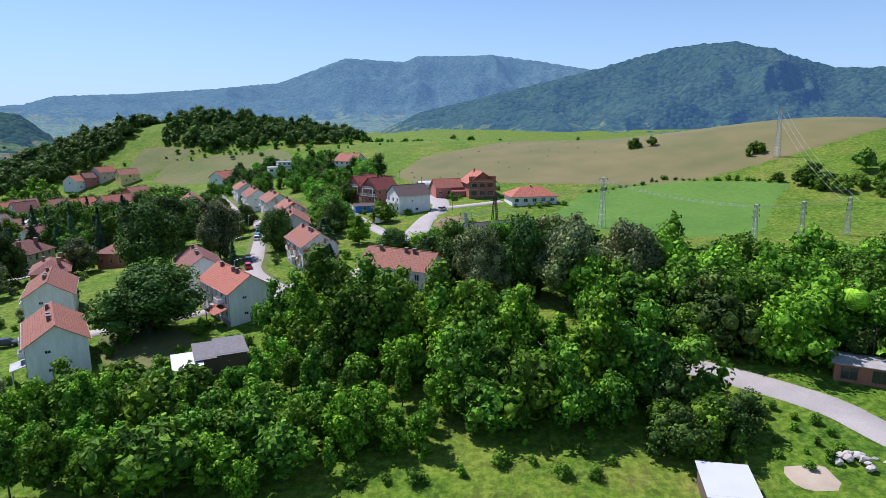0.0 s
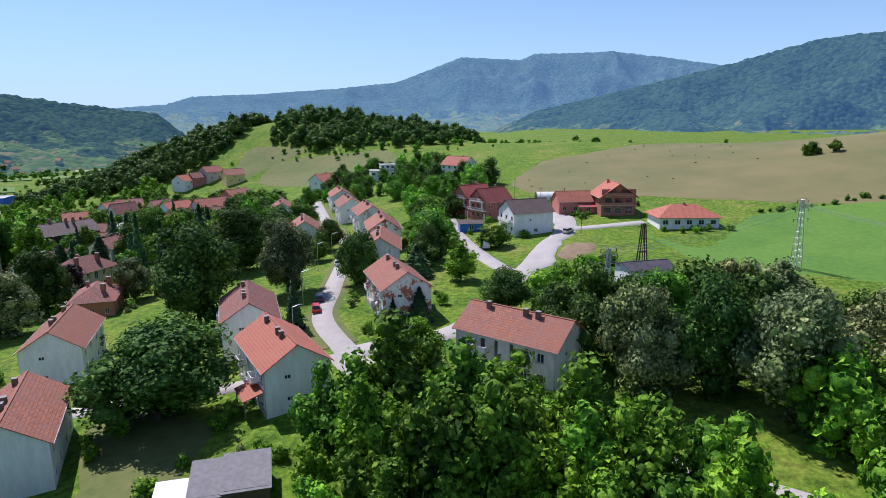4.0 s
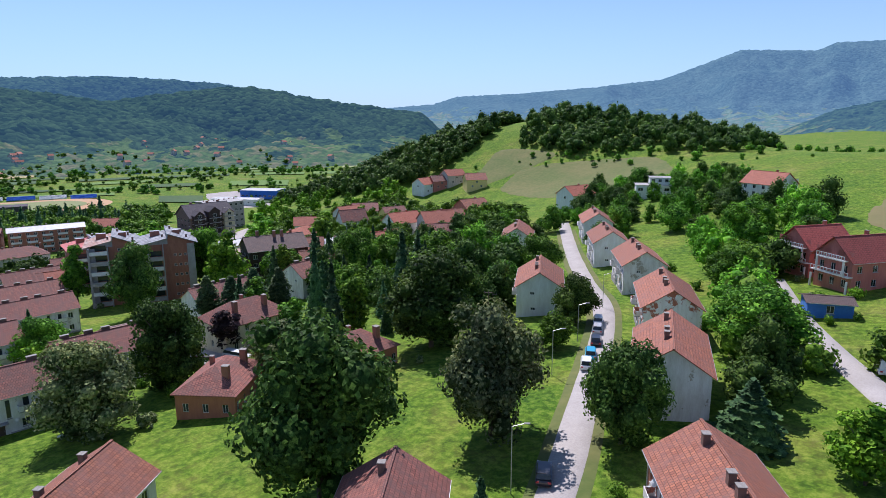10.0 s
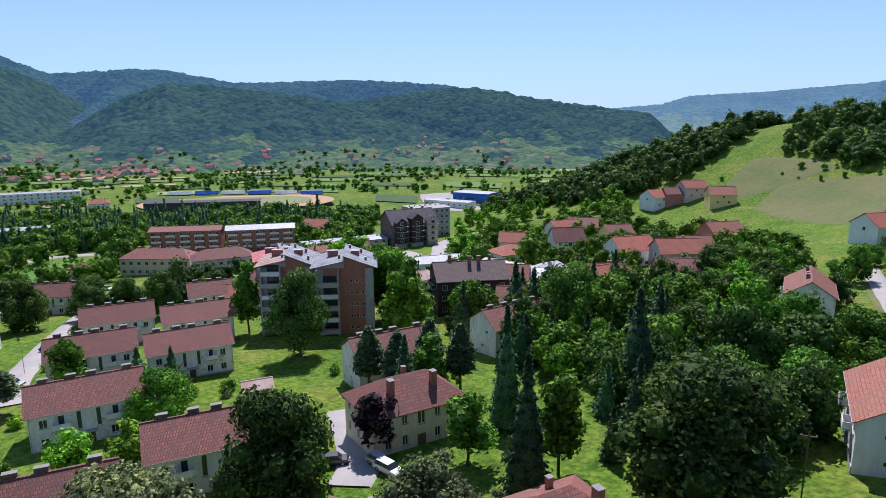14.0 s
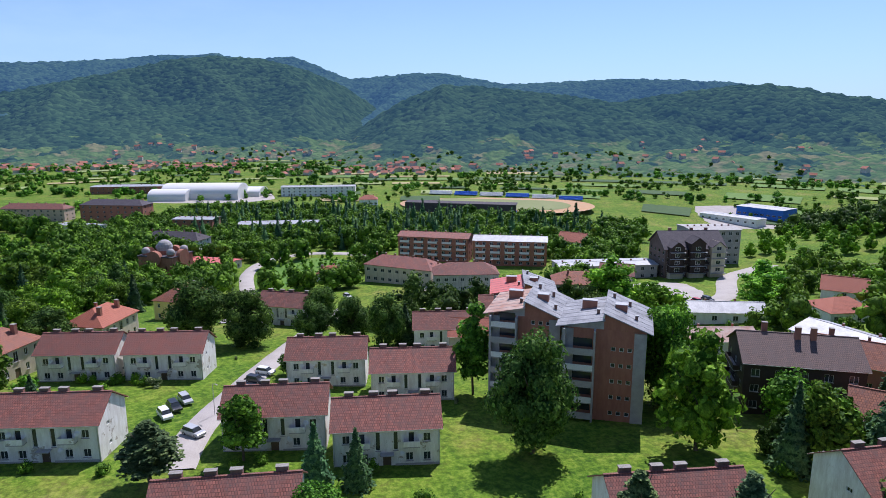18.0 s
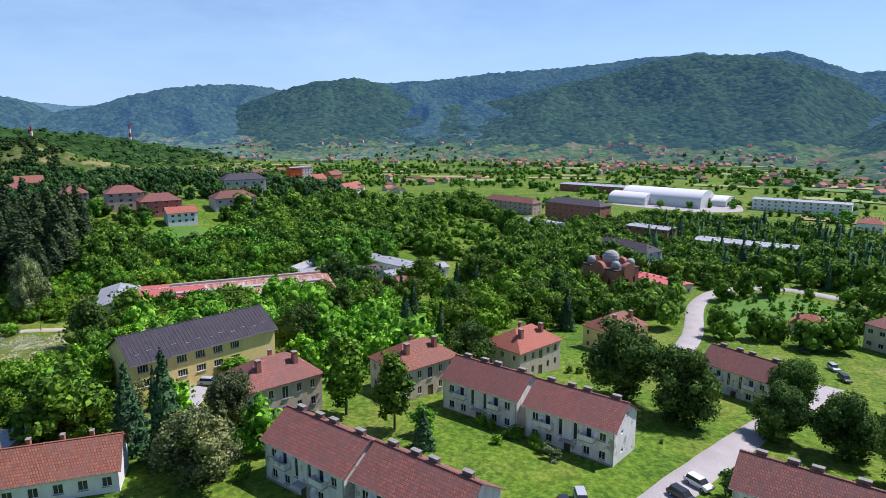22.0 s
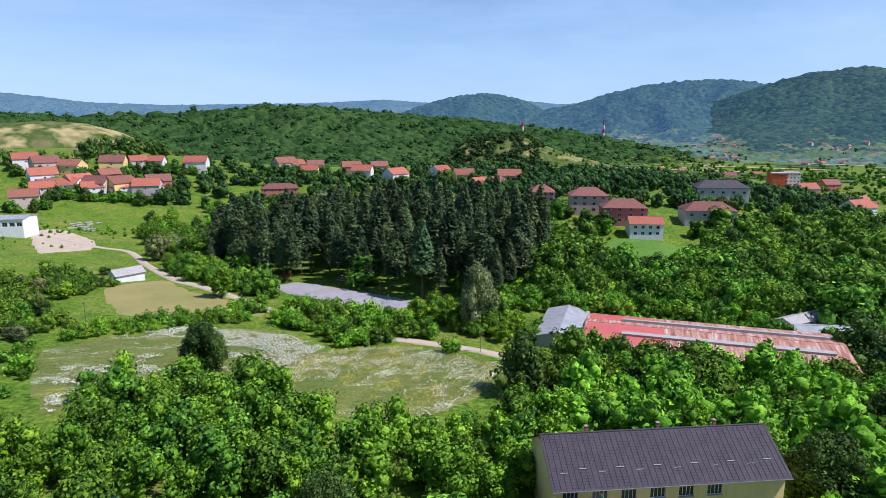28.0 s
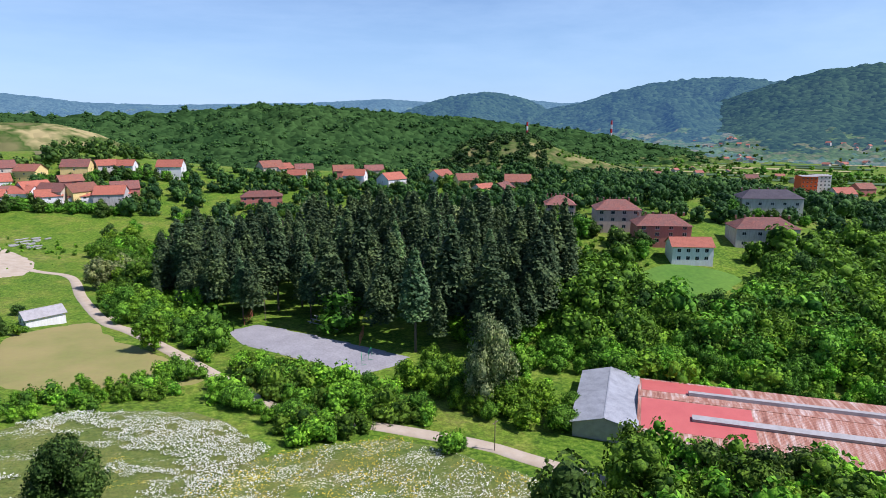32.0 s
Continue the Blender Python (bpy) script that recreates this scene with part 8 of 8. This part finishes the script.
PAINTS = {"red": paint("red_paint", (0.55, 0.02, 0.02)), "white": paint("white_paint", (0.78, 0.78, 0.78)), "silver": paint("silver_paint", (0.45, 0.46, 0.48)), "black": paint("black_paint", (0.02, 0.02, 0.025)), "blue": paint("blue_paint", (0.02, 0.10, 0.32)), "turquoise": paint("turquoise_paint", (0.02, 0.35, 0.55))}
RUBBER = surface("rubber", (0.02, 0.02, 0.02), (0.03, 0.03, 0.03), 4)
LAMPG = surface("lamp_glass", (0.7, 0.7, 0.65), (0.8, 0.8, 0.75), 4, 0.2)
REDLAMP = surface("red_lamp", (0.5, 0.02, 0.02), (0.4, 0.02, 0.02), 4, 0.3)


def car(x, y, ang, colour, van=False):
    e = tagged(new("van" if van else "car"), "%s parked %s" % (colour, "delivery van with rear doors" if van else "hatchback car with dark windows"), "van" if van else "car", "parked cars")
    e.matrix_basis = pose(x, y, gz(x, y) + 0.24, 0, 0, ang)
    L, W = (5.0, 1.95) if van else (4.2, 1.74)
    prof = [(-0.5, 0.55, 0.72), (-0.47, 0.25, 0.86), (-0.2, 0.22, 0.92), (0.2, 0.22, 0.95), (0.44, 0.22, 0.86), (0.5, 0.32, 0.7)]
    bm = bmesh.new()
    loft(bm, [[(u * L, -W / 2 + 0.08, a), (u * L, W / 2 - 0.08, a), (u * L, W / 2, (a + b) / 2), (u * L, W / 2 - 0.06, b), (u * L, -W / 2 + 0.06, b), (u * L, -W / 2, (a + b) / 2)] for u, a, b in prof])
    bmesh.ops.recalc_face_normals(bm, faces=bm.faces)
    body = part("body", bm, PAINTS[colour], e)
    top, c0, c1 = (2.1, -0.47, 0.36) if van else (1.46, -0.42, 0.24)
    bm = bmesh.new()
    loft(bm, [[(c0 * L, -W / 2 + 0.1, 0.9), (c1 * L + 0.2, -W / 2 + 0.1, 0.9), (c1 * L + 0.2, W / 2 - 0.1, 0.9), (c0 * L, W / 2 - 0.1, 0.9)], [((c0 + 0.05) * L, -W / 2 + 0.24, top), (c1 * L - 0.4, -W / 2 + 0.24, top), (c1 * L - 0.4, W / 2 - 0.24, top), ((c0 + 0.05) * L, W / 2 - 0.24, top)]])
    bmesh.ops.recalc_face_normals(bm, faces=bm.faces)
    part("cabin", bm, GLASS if not van else PAINTS[colour], e)
    box("roof", ((c1 - c0) * L - 0.55, W - 0.44, 0.06), PAINTS[colour], e, pose(((c0 + 0.05) * L + c1 * L - 0.4) / 2, 0, top - 0.02))
    for s in (-1, 1):
        for u in (-0.3, 0.3):
            bm = bmesh.new()
            bmesh.ops.create_cone(bm, segments=14, radius1=0.31, radius2=0.31, depth=0.2, cap_ends=True, matrix=pose(0, 0, 0, 90, 0, 0))
            w = part("tyre", bm, RUBBER, e, "", pose(u * L, s * (W / 2 - 0.1), 0.31))
            bm = bmesh.new()
            bmesh.ops.create_cone(bm, segments=10, radius1=0.18, radius2=0.18, depth=0.22, cap_ends=True, matrix=pose(0, 0, 0, 90, 0, 0))
            part("rim", bm, STEEL, w)
        box("headlight", (0.08, 0.36, 0.16), LAMPG, e, pose(L / 2 - 0.1, s * 0.6, 0.6))
        box("tail_light", (0.08, 0.3, 0.18), REDLAMP, e, pose(-L / 2 + 0.02, s * 0.62, 0.62))
    return e


for (x, y), a, c in (((-50.2, 158.7), 112, "red"), ((-52.2, 165.6), 112, "black"), ((-59.0, 197.0), 110, "white"), ((-59.9, 201.4), 110, "turquoise"), ((-61.2, 207.7), 108, "black"), ((-63.1, 213.9), 108, "silver"), ((-64.7, 218.9), 108, "white"),
                     ((-208.7, 143.5), 25, "white"), ((-212.2, 144.5), 25, "black"), ((-215.6, 145.9), 25, "silver"), ((-199.8, 149.1), 45, "silver"), ((-224.4, 158.0), 55, "black"), ((-229.7, 159.9), 55, "white"), ((-124.5, 184.3), 10, "silver"), ((-122.1, 184.0), 10, "white"), ((-129.4, 180.0), 60, "black"), ((-225.1, 68.9), 110, "silver"), ((-0.2, 225.6), 60, "silver"), ((-83.9, 115.2), 20, "black"), ((-69.8, 123.5), 20, "white"), ((-193.0, 282.8), 20, "white"), ((-192.1, 285.0), 20, "blue"), ((-263.5, 290.7), 10, "red"), ((-265.1, 295.5), 10, "black"), ((-373.7, -63.6), 30, "silver"), ((-334.3, 181.2), 20, "black"), ((-319.4, 187.0), 20, "silver"), ((-310.0, 188.3), 20, "black")):
    car(x, y, a, c)
car(*(-21.7, 208.7), 95, "white", True)


def rod(bm, a, b, r, n=5):
    a, b = Vector(a), Vector(b)
    q = (b - a).to_track_quat('Z', 'Y')
    A = [[bm.verts.new(p + q @ Vector((math.cos(2 * math.pi * i / n) * r, math.sin(2 * math.pi * i / n) * r, 0))) for i in range(n)] for p in (a, b)]
    for i in range(n):
        bm.faces.new([A[0][i], A[0][(i + 1) % n], A[1][(i + 1) % n], A[1][i]])


def pylon(x, y, h, ang, base=1.5):
    """A lattice mast: four legs, crossed bracing and three pairs of arms."""
    e = tagged(new("pylon"), "grey steel lattice power pylon", "pylon", "power pylons")
    e.matrix_basis = pose(x, y, gz(x, y), 0, 0, ang)
    w = lambda z: base / 2 * (1 - 0.72 * z / h)
    for sx, sy in ((-1, -1), (1, -1), (1, 1), (-1, 1)):
        bm = bmesh.new()
        rod(bm, (sx * w(0), sy * w(0), -0.5), (sx * w(h), sy * w(h), h), 0.07)
        part("leg", bm, STEEL, e)
    bm = bmesh.new()
    n = int(h / 1.3)
    for k in range(n):
        z0, z1 = h * k / n, h * (k + 1) / n
        for c in range(4):
            p = ((-1, -1), (1, -1), (1, 1), (-1, 1))
            (ax, ay), (bx, by) = p[c], p[(c + 1) % 4]
            rod(bm, (ax * w(z0), ay * w(z0), z0), (bx * w(z1), by * w(z1), z1), 0.035, 4)
            rod(bm, (bx * w(z0), by * w(z0), z0), (ax * w(z1), ay * w(z1), z1), 0.035, 4)
            rod(bm, (ax * w(z1), ay * w(z1), z1), (bx * w(z1), by * w(z1), z1), 0.03, 4)
    part("bracing", bm, STEEL, e)
    for k, z in enumerate((h * 0.72, h * 0.86, h * 0.985)):
        for s in (-1, 1):
            bm = bmesh.new()
            rod(bm, (s * w(z), 0, z), (s * (2.2 - 0.3 * k), 0, z + 0.1), 0.05)
            rod(bm, (s * w(z), 0, z + 0.6), (s * (2.2 - 0.3 * k), 0, z + 0.12), 0.04)
            arm = part("arm", bm, STEEL, e)
            bm = bmesh.new()
            rod(bm, (s * (2.15 - 0.3 * k), 0, z + 0.1), (s * (2.15 - 0.3 * k), 0, z - 0.6), 0.07, 6)
            part("insulator", bm, GLASS, arm)
    return e


def wooden_mast(x, y, h):
    """A tarred timber mast: two leaning legs each side, braces and a crossarm."""
    e = tagged(new("utility_mast"), "dark timber power mast with leaning legs", "mast")
    e.matrix_basis = pose(x, y, gz(x, y), 0, 0, 35)
    for sx in (-1, 1):
        for sy in (-0.4, 0.4):
            bm = bmesh.new()
            rod(bm, (sx * 1.3, sy, -0.4), (sx * 0.35, sy * 0.6, h), 0.15, 7)
            part("leg", bm, DARKWOOD, e)
    for z, w in ((h * 0.3, 1.1), (h * 0.62, 0.8), (h * 0.92, 1.7)):
        box("crossarm", (2 * w, 0.16, 0.2), DARKWOOD, e, pose(0, 0, z))
    for u in (-1.5, 0, 1.5):
        box("insulator", (0.12, 0.12, 0.3), CONC, e, pose(u, 0, h * 0.92 + 0.2))


pylon(6.0, 163.5, 10.5, 20, 1.6)
pylon(49.0, 193.0, 15.5, 30, 1.8)
wooden_mast(16.0, 192.8, 9.5)
for (x, y) in ((85.3, 170.7), (98.7, 171.7), (112.1, 173.1)):
    pylon(x, y, 10.5, 40, 1.5)
pylon(140, 268, 20, 40, 2.4)


def cable_span(a, b, ha, hb, reach=2.0):
    """Three sagging power cables between two masts."""
    d = Vector((b[0] - a[0], b[1] - a[1], 0))
    side = Vector((-d.y, d.x, 0)).normalized()
    for k in (-1, 0, 1):
        p, q = Vector((a[0], a[1], gz(*a) + ha)) + side * reach * k, Vector((b[0], b[1], gz(*b) + hb)) + side * reach * k
        bm = bmesh.new()
        pts = [p.lerp(q, t / 12) - Vector((0, 0, 0.05 * d.length * 4 * (t / 12) * (1 - t / 12) * 0.6)) for t in range(13)]
        for m, n in zip(pts, pts[1:]):
            rod(bm, m, n, 0.03, 4)
        me = bpy.data.meshes.new("power_cable")
        bm.to_mesh(me)
        bm.free()
        me.materials.append(STEEL)
        tagged(new("power_cable", me), "thin sagging power cable between pylons", "cable", "power cables")


for a, b, ha, hb in (((6.0, 163.5), (49.0, 193.0), 10.0, 14.5), ((49.0, 193.0), (85.3, 170.7), 14.5, 10.0), ((85.3, 170.7), (98.7, 171.7), 10.0, 10.0), ((98.7, 171.7), (112.1, 173.1), 10.0, 10.0), ((112.1, 173.1), (140, 268), 10.0, 19.0)):
    cable_span(a, b, ha, hb)


def pole(x, y, h, label, arm=False, lamp=False, lean=0.0):
    nm = "street_lamp" if lamp else "utility_pole"
    e = tagged(new(nm), label, "lamp" if lamp else "pole", nm.replace("_", " ") + "s")
    e.matrix_basis = pose(x, y, gz(x, y), lean, 0, 30)
    bm = bmesh.new()
    rod(bm, (0, 0, -0.4), (0, 0, h), 0.09 if not lamp else 0.06, 7)
    part("shaft", bm, STEEL if lamp else WOOD, e)
    if arm:
        box("crossarm", (1.6, 0.1, 0.1), WOOD, e, pose(0, 0, h - 0.5))
        for u in (-0.7, 0, 0.7):
            box("insulator", (0.08, 0.08, 0.16), CONC, e, pose(u, 0, h - 0.4))
    if lamp:
        bm = bmesh.new()
        rod(bm, (0, 0, h), (1.3, 0, h + 0.35), 0.04)
        part("bracket", bm, STEEL, e)
        box("lamp_head", (0.6, 0.2, 0.1), CONC, e, pose(1.5, 0, h + 0.3))


for (x, y), h, lp in (((-54.2, 161.9), 7.5, True), ((-62.8, 192.8), 7, True), ((-83.5, 211.0), 8.0, False), ((-87.8, 221.0), 5.0, False), ((-64.8, 208.7), 6.5, True), ((-67.3, 229.2), 7, True), ((3.4, 225.1), 7.0, False), ((-19.2, 285.1), 8, False), ((-9.2, 274.8), 6, False), ((-1.0, 265.1), 7, False), ((16.2, 193.6), 8.0, False), ((-243.9, -14.6), 6.0, False), ((-219.3, -108.5), 7.0, False), ((66.7, 92.8), 7.0, False), ((-153.0, -63.1), 6, False), ((-184.0, -136.3), 5, True), ((-48.7, 144.0), 6, True), ((-207.8, 151.7), 6, True)):
    pole(x, y, h, "tall street lamp with a curved bracket" if lp else "weathered wooden utility pole", not lp, lp)

# sports court: goals, benches and mesh screens
GREENP = paint("green_paint", (0.02, 0.35, 0.16))


def goal(x, y, ang, label):
    e = tagged(new("goal"), label, "goal", "court goals")
    e.matrix_basis = pose(x, y, gz(x, y) + 0.2, 0, 0, ang)
    for s in (-1.5, 1.5):
        box("post", (0.08, 0.08, 2.0), GREENP, e, pose(s, 0, 0))
        box("strut", (0.06, 1.0, 0.06), GREENP, e, pose(s, 0.5, 0))
    box("crossbar", (3.08, 0.08, 0.08), GREENP, e, pose(0, 0, 2.0))


goal(*(-237.7, -66.5), 60, "green steel goal standing on the court")
goal(*(-234.8, -64.0), 75, "green steel goal leaning by the court's edge")
for k in range(3):
    e = tagged(new("bench"), "long concrete spectator bench beside the court", "bench", "benches")
    x, y = (-233.1, -93.1)
    e.matrix_basis = pose(x - 1.2 * k, y - 1.2 * k, gz(x, y) + 0.2, 0, 0, 118)
    box("seat", (14, 0.45, 0.08), CONC, e, pose(0, 0, 0.45 + 0.35 * k))
    for u in (-6, -2, 2, 6):
        box("leg", (0.2, 0.35, 0.45 + 0.35 * k), CONC, e, pose(u, 0, 0))
MESHF = surface("rusty_red_mesh", (0.45, 0.14, 0.07), (0.35, 0.12, 0.07), 2)
for (x, y), a in (((-239.3, -78.4), 65), ((-214.7, -110.2), 65)):
    e = tagged(new("fence"), "rusty red steel mesh screen behind the goal", "fence", "court screens")
    e.matrix_basis = pose(x, y, gz(x, y) + 0.2, 0, 0, a)
    for u in range(-4, 5, 2):
        box("post", (0.07, 0.07, 3.0), MESHF, e, pose(u, 0, 0))
    for k in range(12):
        box("rail", (8, 0.03, 0.03), MESHF, e, pose(0, 0, 0.2 + 0.24 * k))

# hay bales on the mown field
HAY = surface("hay", (0.30, 0.24, 0.10), (0.24, 0.19, 0.08), 3)
rb = random.Random(77)
BALE = MESHES.setdefault("bale", None) or box_mesh("hay_bale", (0.8, 0.5, 0.3), HAY)
for x, y in scatter([(-22.0, 289.1), (-14.7, 343.3), (9.6, 380.7), (60, 420), (110, 330), (14.5, 297.3), (-0.2, 287.6)], 30, 51, 9):
    b = tagged(new("hay_bale", BALE), "small straw-coloured hay bale on the stubble", "hay bale", "hay bales")
    b.matrix_basis = pose(x, y, gz(x, y) + 0.12, 0, 0, rb.uniform(0, 180))
# young orchard on the near meadow
patch("field", [(-15.3, 68.0), (-6.0, 71.0), (8.6, 77.2), (22.4, 78.3), (25.8, 72.0), (22.1, 66.4)], GRASS, "short mown orchard grass", "orchard", 0.15)

# flowering meadows
def meadow_material(name, base1, base2, flower, dens):
    m, nt, b = nodes_of(name)
    p = world_pos(nt)
    col = ramp(nt, noise_tex(nt, p, 0.11, 7, 0.7), [(0.38, base1), (0.54, base2), (0.68, (0.21, 0.175, 0.055))])
    col = mix(nt, 0.45, col, ramp(nt, noise_tex(nt, p, 1.3, 5, 0.75), [(0.36, (0.030, 0.070, 0.006)), (0.64, (0.22, 0.25, 0.045))]))
    vo = node(nt, "ShaderNodeTexVoronoi", Scale=2.8)
    nt.links.new(p, vo.inputs["Vector"])
    dots = ramp(nt, vo.outputs["Distance"], [(0.36, (1, 1, 1)), (0.5, (0, 0, 0))])
    st = node(nt, "ShaderNodeMapping")
    st.inputs["Rotation"].default_value, st.inputs["Scale"].default_value = (0, 0, 0.5), (0.5, 1.6, 1.0)
    nt.links.new(p, st.inputs["Vector"])
    where = ramp(nt, noise_tex(nt, st.outputs[0], 0.13, 9, 0.75), [(dens - 0.02, (0, 0, 0)), (dens + 0.05, (1, 1, 1))])
    f = mix(nt, 1.0, dots, where, 'MULTIPLY')
    hue = ramp(nt, noise_tex(nt, p, 0.06, 2), [(0.56, flower), (0.62, (0.55, 0.45, 0.04))])
    col = mix(nt, f, col, hue)
    nt.links.new(col, b.inputs["Base Color"])
    b.inputs["Roughness"].default_value = 0.95
    bump(nt, b, noise_tex(nt, p, 1.1, 4), 0.6, 0.3)
    return m


MEADOW = meadow_material("daisy_meadow", (0.070, 0.125, 0.010), (0.145, 0.155, 0.028), (0.52, 0.53, 0.40), 0.54)
MEADOWY = meadow_material("yellow_meadow", (0.070, 0.130, 0.010), (0.150, 0.165, 0.024), (0.62, 0.60, 0.44), 0.55)
patch("meadow", [(-145.1, -38.9), (-174.6, -53.7), (-196.6, -48.7), (-207.3, -27.3), (-195.1, -14.9), (-181.2, -14.7), (-152.2, 1.8)], MEADOW, "meadow full of white daisies", "meadow")
patch("meadow", [(-182.2, -14.6), (-206.9, -25.3), (-229.0, -25.7), (-246.9, -0.6), (-214.5, 21.5), (-200.4, 17.2), (-190.5, -6.1)], MEADOWY, "meadow with white and yellow flowers", "meadow", 0.16)


def flowers(name, label, poly, n, colour, seed, bend, share):
    """Flower heads in drifts over a meadow: small tilted blooms, too many to count, in one mesh."""
    r = np.random.default_rng(seed)
    xs, ys = [p[0] for p in poly], [p[1] for p in poly]
    x, y = r.uniform(min(xs), max(xs), n * 6), r.uniform(min(ys), max(ys), n * 6)
    u, v = x * math.cos(bend) + y * math.sin(bend), -x * math.sin(bend) + y * math.cos(bend)
    drift = 0.6 * lattice(u / 16, v / 4.5, seed) + 0.4 * lattice(u / 3, v / 1.6, seed + 1)
    ok = [k for k in np.nonzero(drift > share)[0] if inside(x[k], y[k], poly)][:n]
    x, y = x[ok], y[ok]
    P = np.stack([x, y, ground_z(x, y) + r.uniform(0.35, 0.75, len(x))], 1)
    V, F = leaf_cards(r, P, r.normal(0, 0.35, (len(x), 3)) + np.array([[0, 0, 1.0]]), 0.24)
    return tagged(new(name, fast_mesh(name, V, F, [colour])), label, "flowers", kind="stuff")


DAISY = surface("white_petals", (0.74, 0.74, 0.64), (0.60, 0.61, 0.48), 2.0, pos="World")
BUTTER = surface("yellow_petals", (0.66, 0.50, 0.03), (0.56, 0.44, 0.05), 2.0, pos="World")
BRISTLE = surface("tall_grass_tufts", (0.05, 0.10, 0.010), (0.15, 0.19, 0.030), 0.3, pos="World")
M1 = [(-145.1, -38.9), (-174.6, -53.7), (-196.6, -48.7), (-207.3, -27.3), (-195.1, -14.9), (-181.2, -14.7), (-152.2, 1.8)]
M2 = [(-182.2, -14.6), (-206.9, -25.3), (-229.0, -25.7), (-246.9, -0.6), (-214.5, 21.5), (-200.4, 17.2), (-190.5, -6.1)]
flowers("daisies", "drifts of white daisies in the meadow", M1, 11000, DAISY, 101, 2.75, 0.54)
flowers("daisies", "loose white daisies beside the ditch", M2, 4500, DAISY, 102, 0.7, 0.60)
flowers("buttercups", "yellow flowers scattered in the meadow", M2, 2600, BUTTER, 103, 0.7, 0.58)
flowers("grass_tufts", "tall tufts of meadow grass", M1, 7000, BRISTLE, 104, 2.75, 0.36)
flowers("grass_tufts", "tall tufts of grass among the flowers", M2, 7000, BRISTLE, 105, 0.7, 0.36)


# concrete slabs stacked on the waste ground
rs = random.Random(8)
for x, y in scatter([(-126.8, -279.0), (-130.8, -299.0), (-143.2, -294.1), (-142.3, -272.5)], 14, 91, 2.5):
    e = tagged(new("concrete_slab"), "grey concrete slab lying on waste ground", "slab", "concrete slabs")
    e.matrix_basis = pose(x, y, gz(x, y), 0, 0, rs.uniform(20, 60))
    for k in range(rs.choice((1, 2, 3))):
        box("plate", (rs.uniform(2.5, 4.5), 1.4, 0.25), CONC, e, pose(rs.uniform(-0.2, 0.2), 0, 0.27 * k + 0.05))


# rubble beside the road's bend
rr = random.Random(12)
STONE = surface("pale_rubble", (0.42, 0.38, 0.33), (0.56, 0.52, 0.47), 1.2)
heap = tagged(new("rubble_heap"), "heap of pale broken stones beside the road", "rubble")
heap.matrix_basis = pose(50.7, 71.5, gz(50.7, 71.5))
for k in range(26):
    bm = bmesh.new()
    bmesh.ops.create_icosphere(bm, subdivisions=1, radius=rr.uniform(0.3, 0.75))
    for v in bm.verts:
        v.co *= rr.uniform(0.7, 1.25)
        v.co.z *= 0.65
    d, w = rr.gauss(0, 1.5), rr.gauss(0, 1.0)
    part("stone", bm, STONE, heap, "", pose(d, w, max(0.1, 0.9 - 0.3 * math.hypot(d, w)), rr.uniform(0, 60), 0, rr.uniform(0, 360)))
patch("field", [(41.9, 66.6), (46.9, 66.1), (46.9, 70.6), (41.9, 71.1)], DIRT, "bare pale soil beside the garden shelter", "soil", 0.14, 1.5)


# far chimneys and masts
def stack(x, y, h):
    e = tagged(new("factory_chimney"), "tall factory chimney with red and white bands", "chimney", "factory chimneys")
    e.matrix_basis = pose(x, y, gz(x, y) + 2, 0, 0, 0)
    for k in range(8):
        bm = bmesh.new()
        r0, r1 = 3.2 * (1 - 0.06 * k), 3.2 * (1 - 0.06 * (k + 1))
        bmesh.ops.create_cone(bm, segments=14, radius1=r0, radius2=r1, depth=h / 8, cap_ends=True, matrix=Matrix.Translation((0, 0, h / 16 + h * k / 8)))
        part("band", bm, PAINTS["red"] if k % 2 else FRAMEW, e)


stack(*(-818.8, -925.8), 60)
stack(*(-1003.2, -918.2), 62)
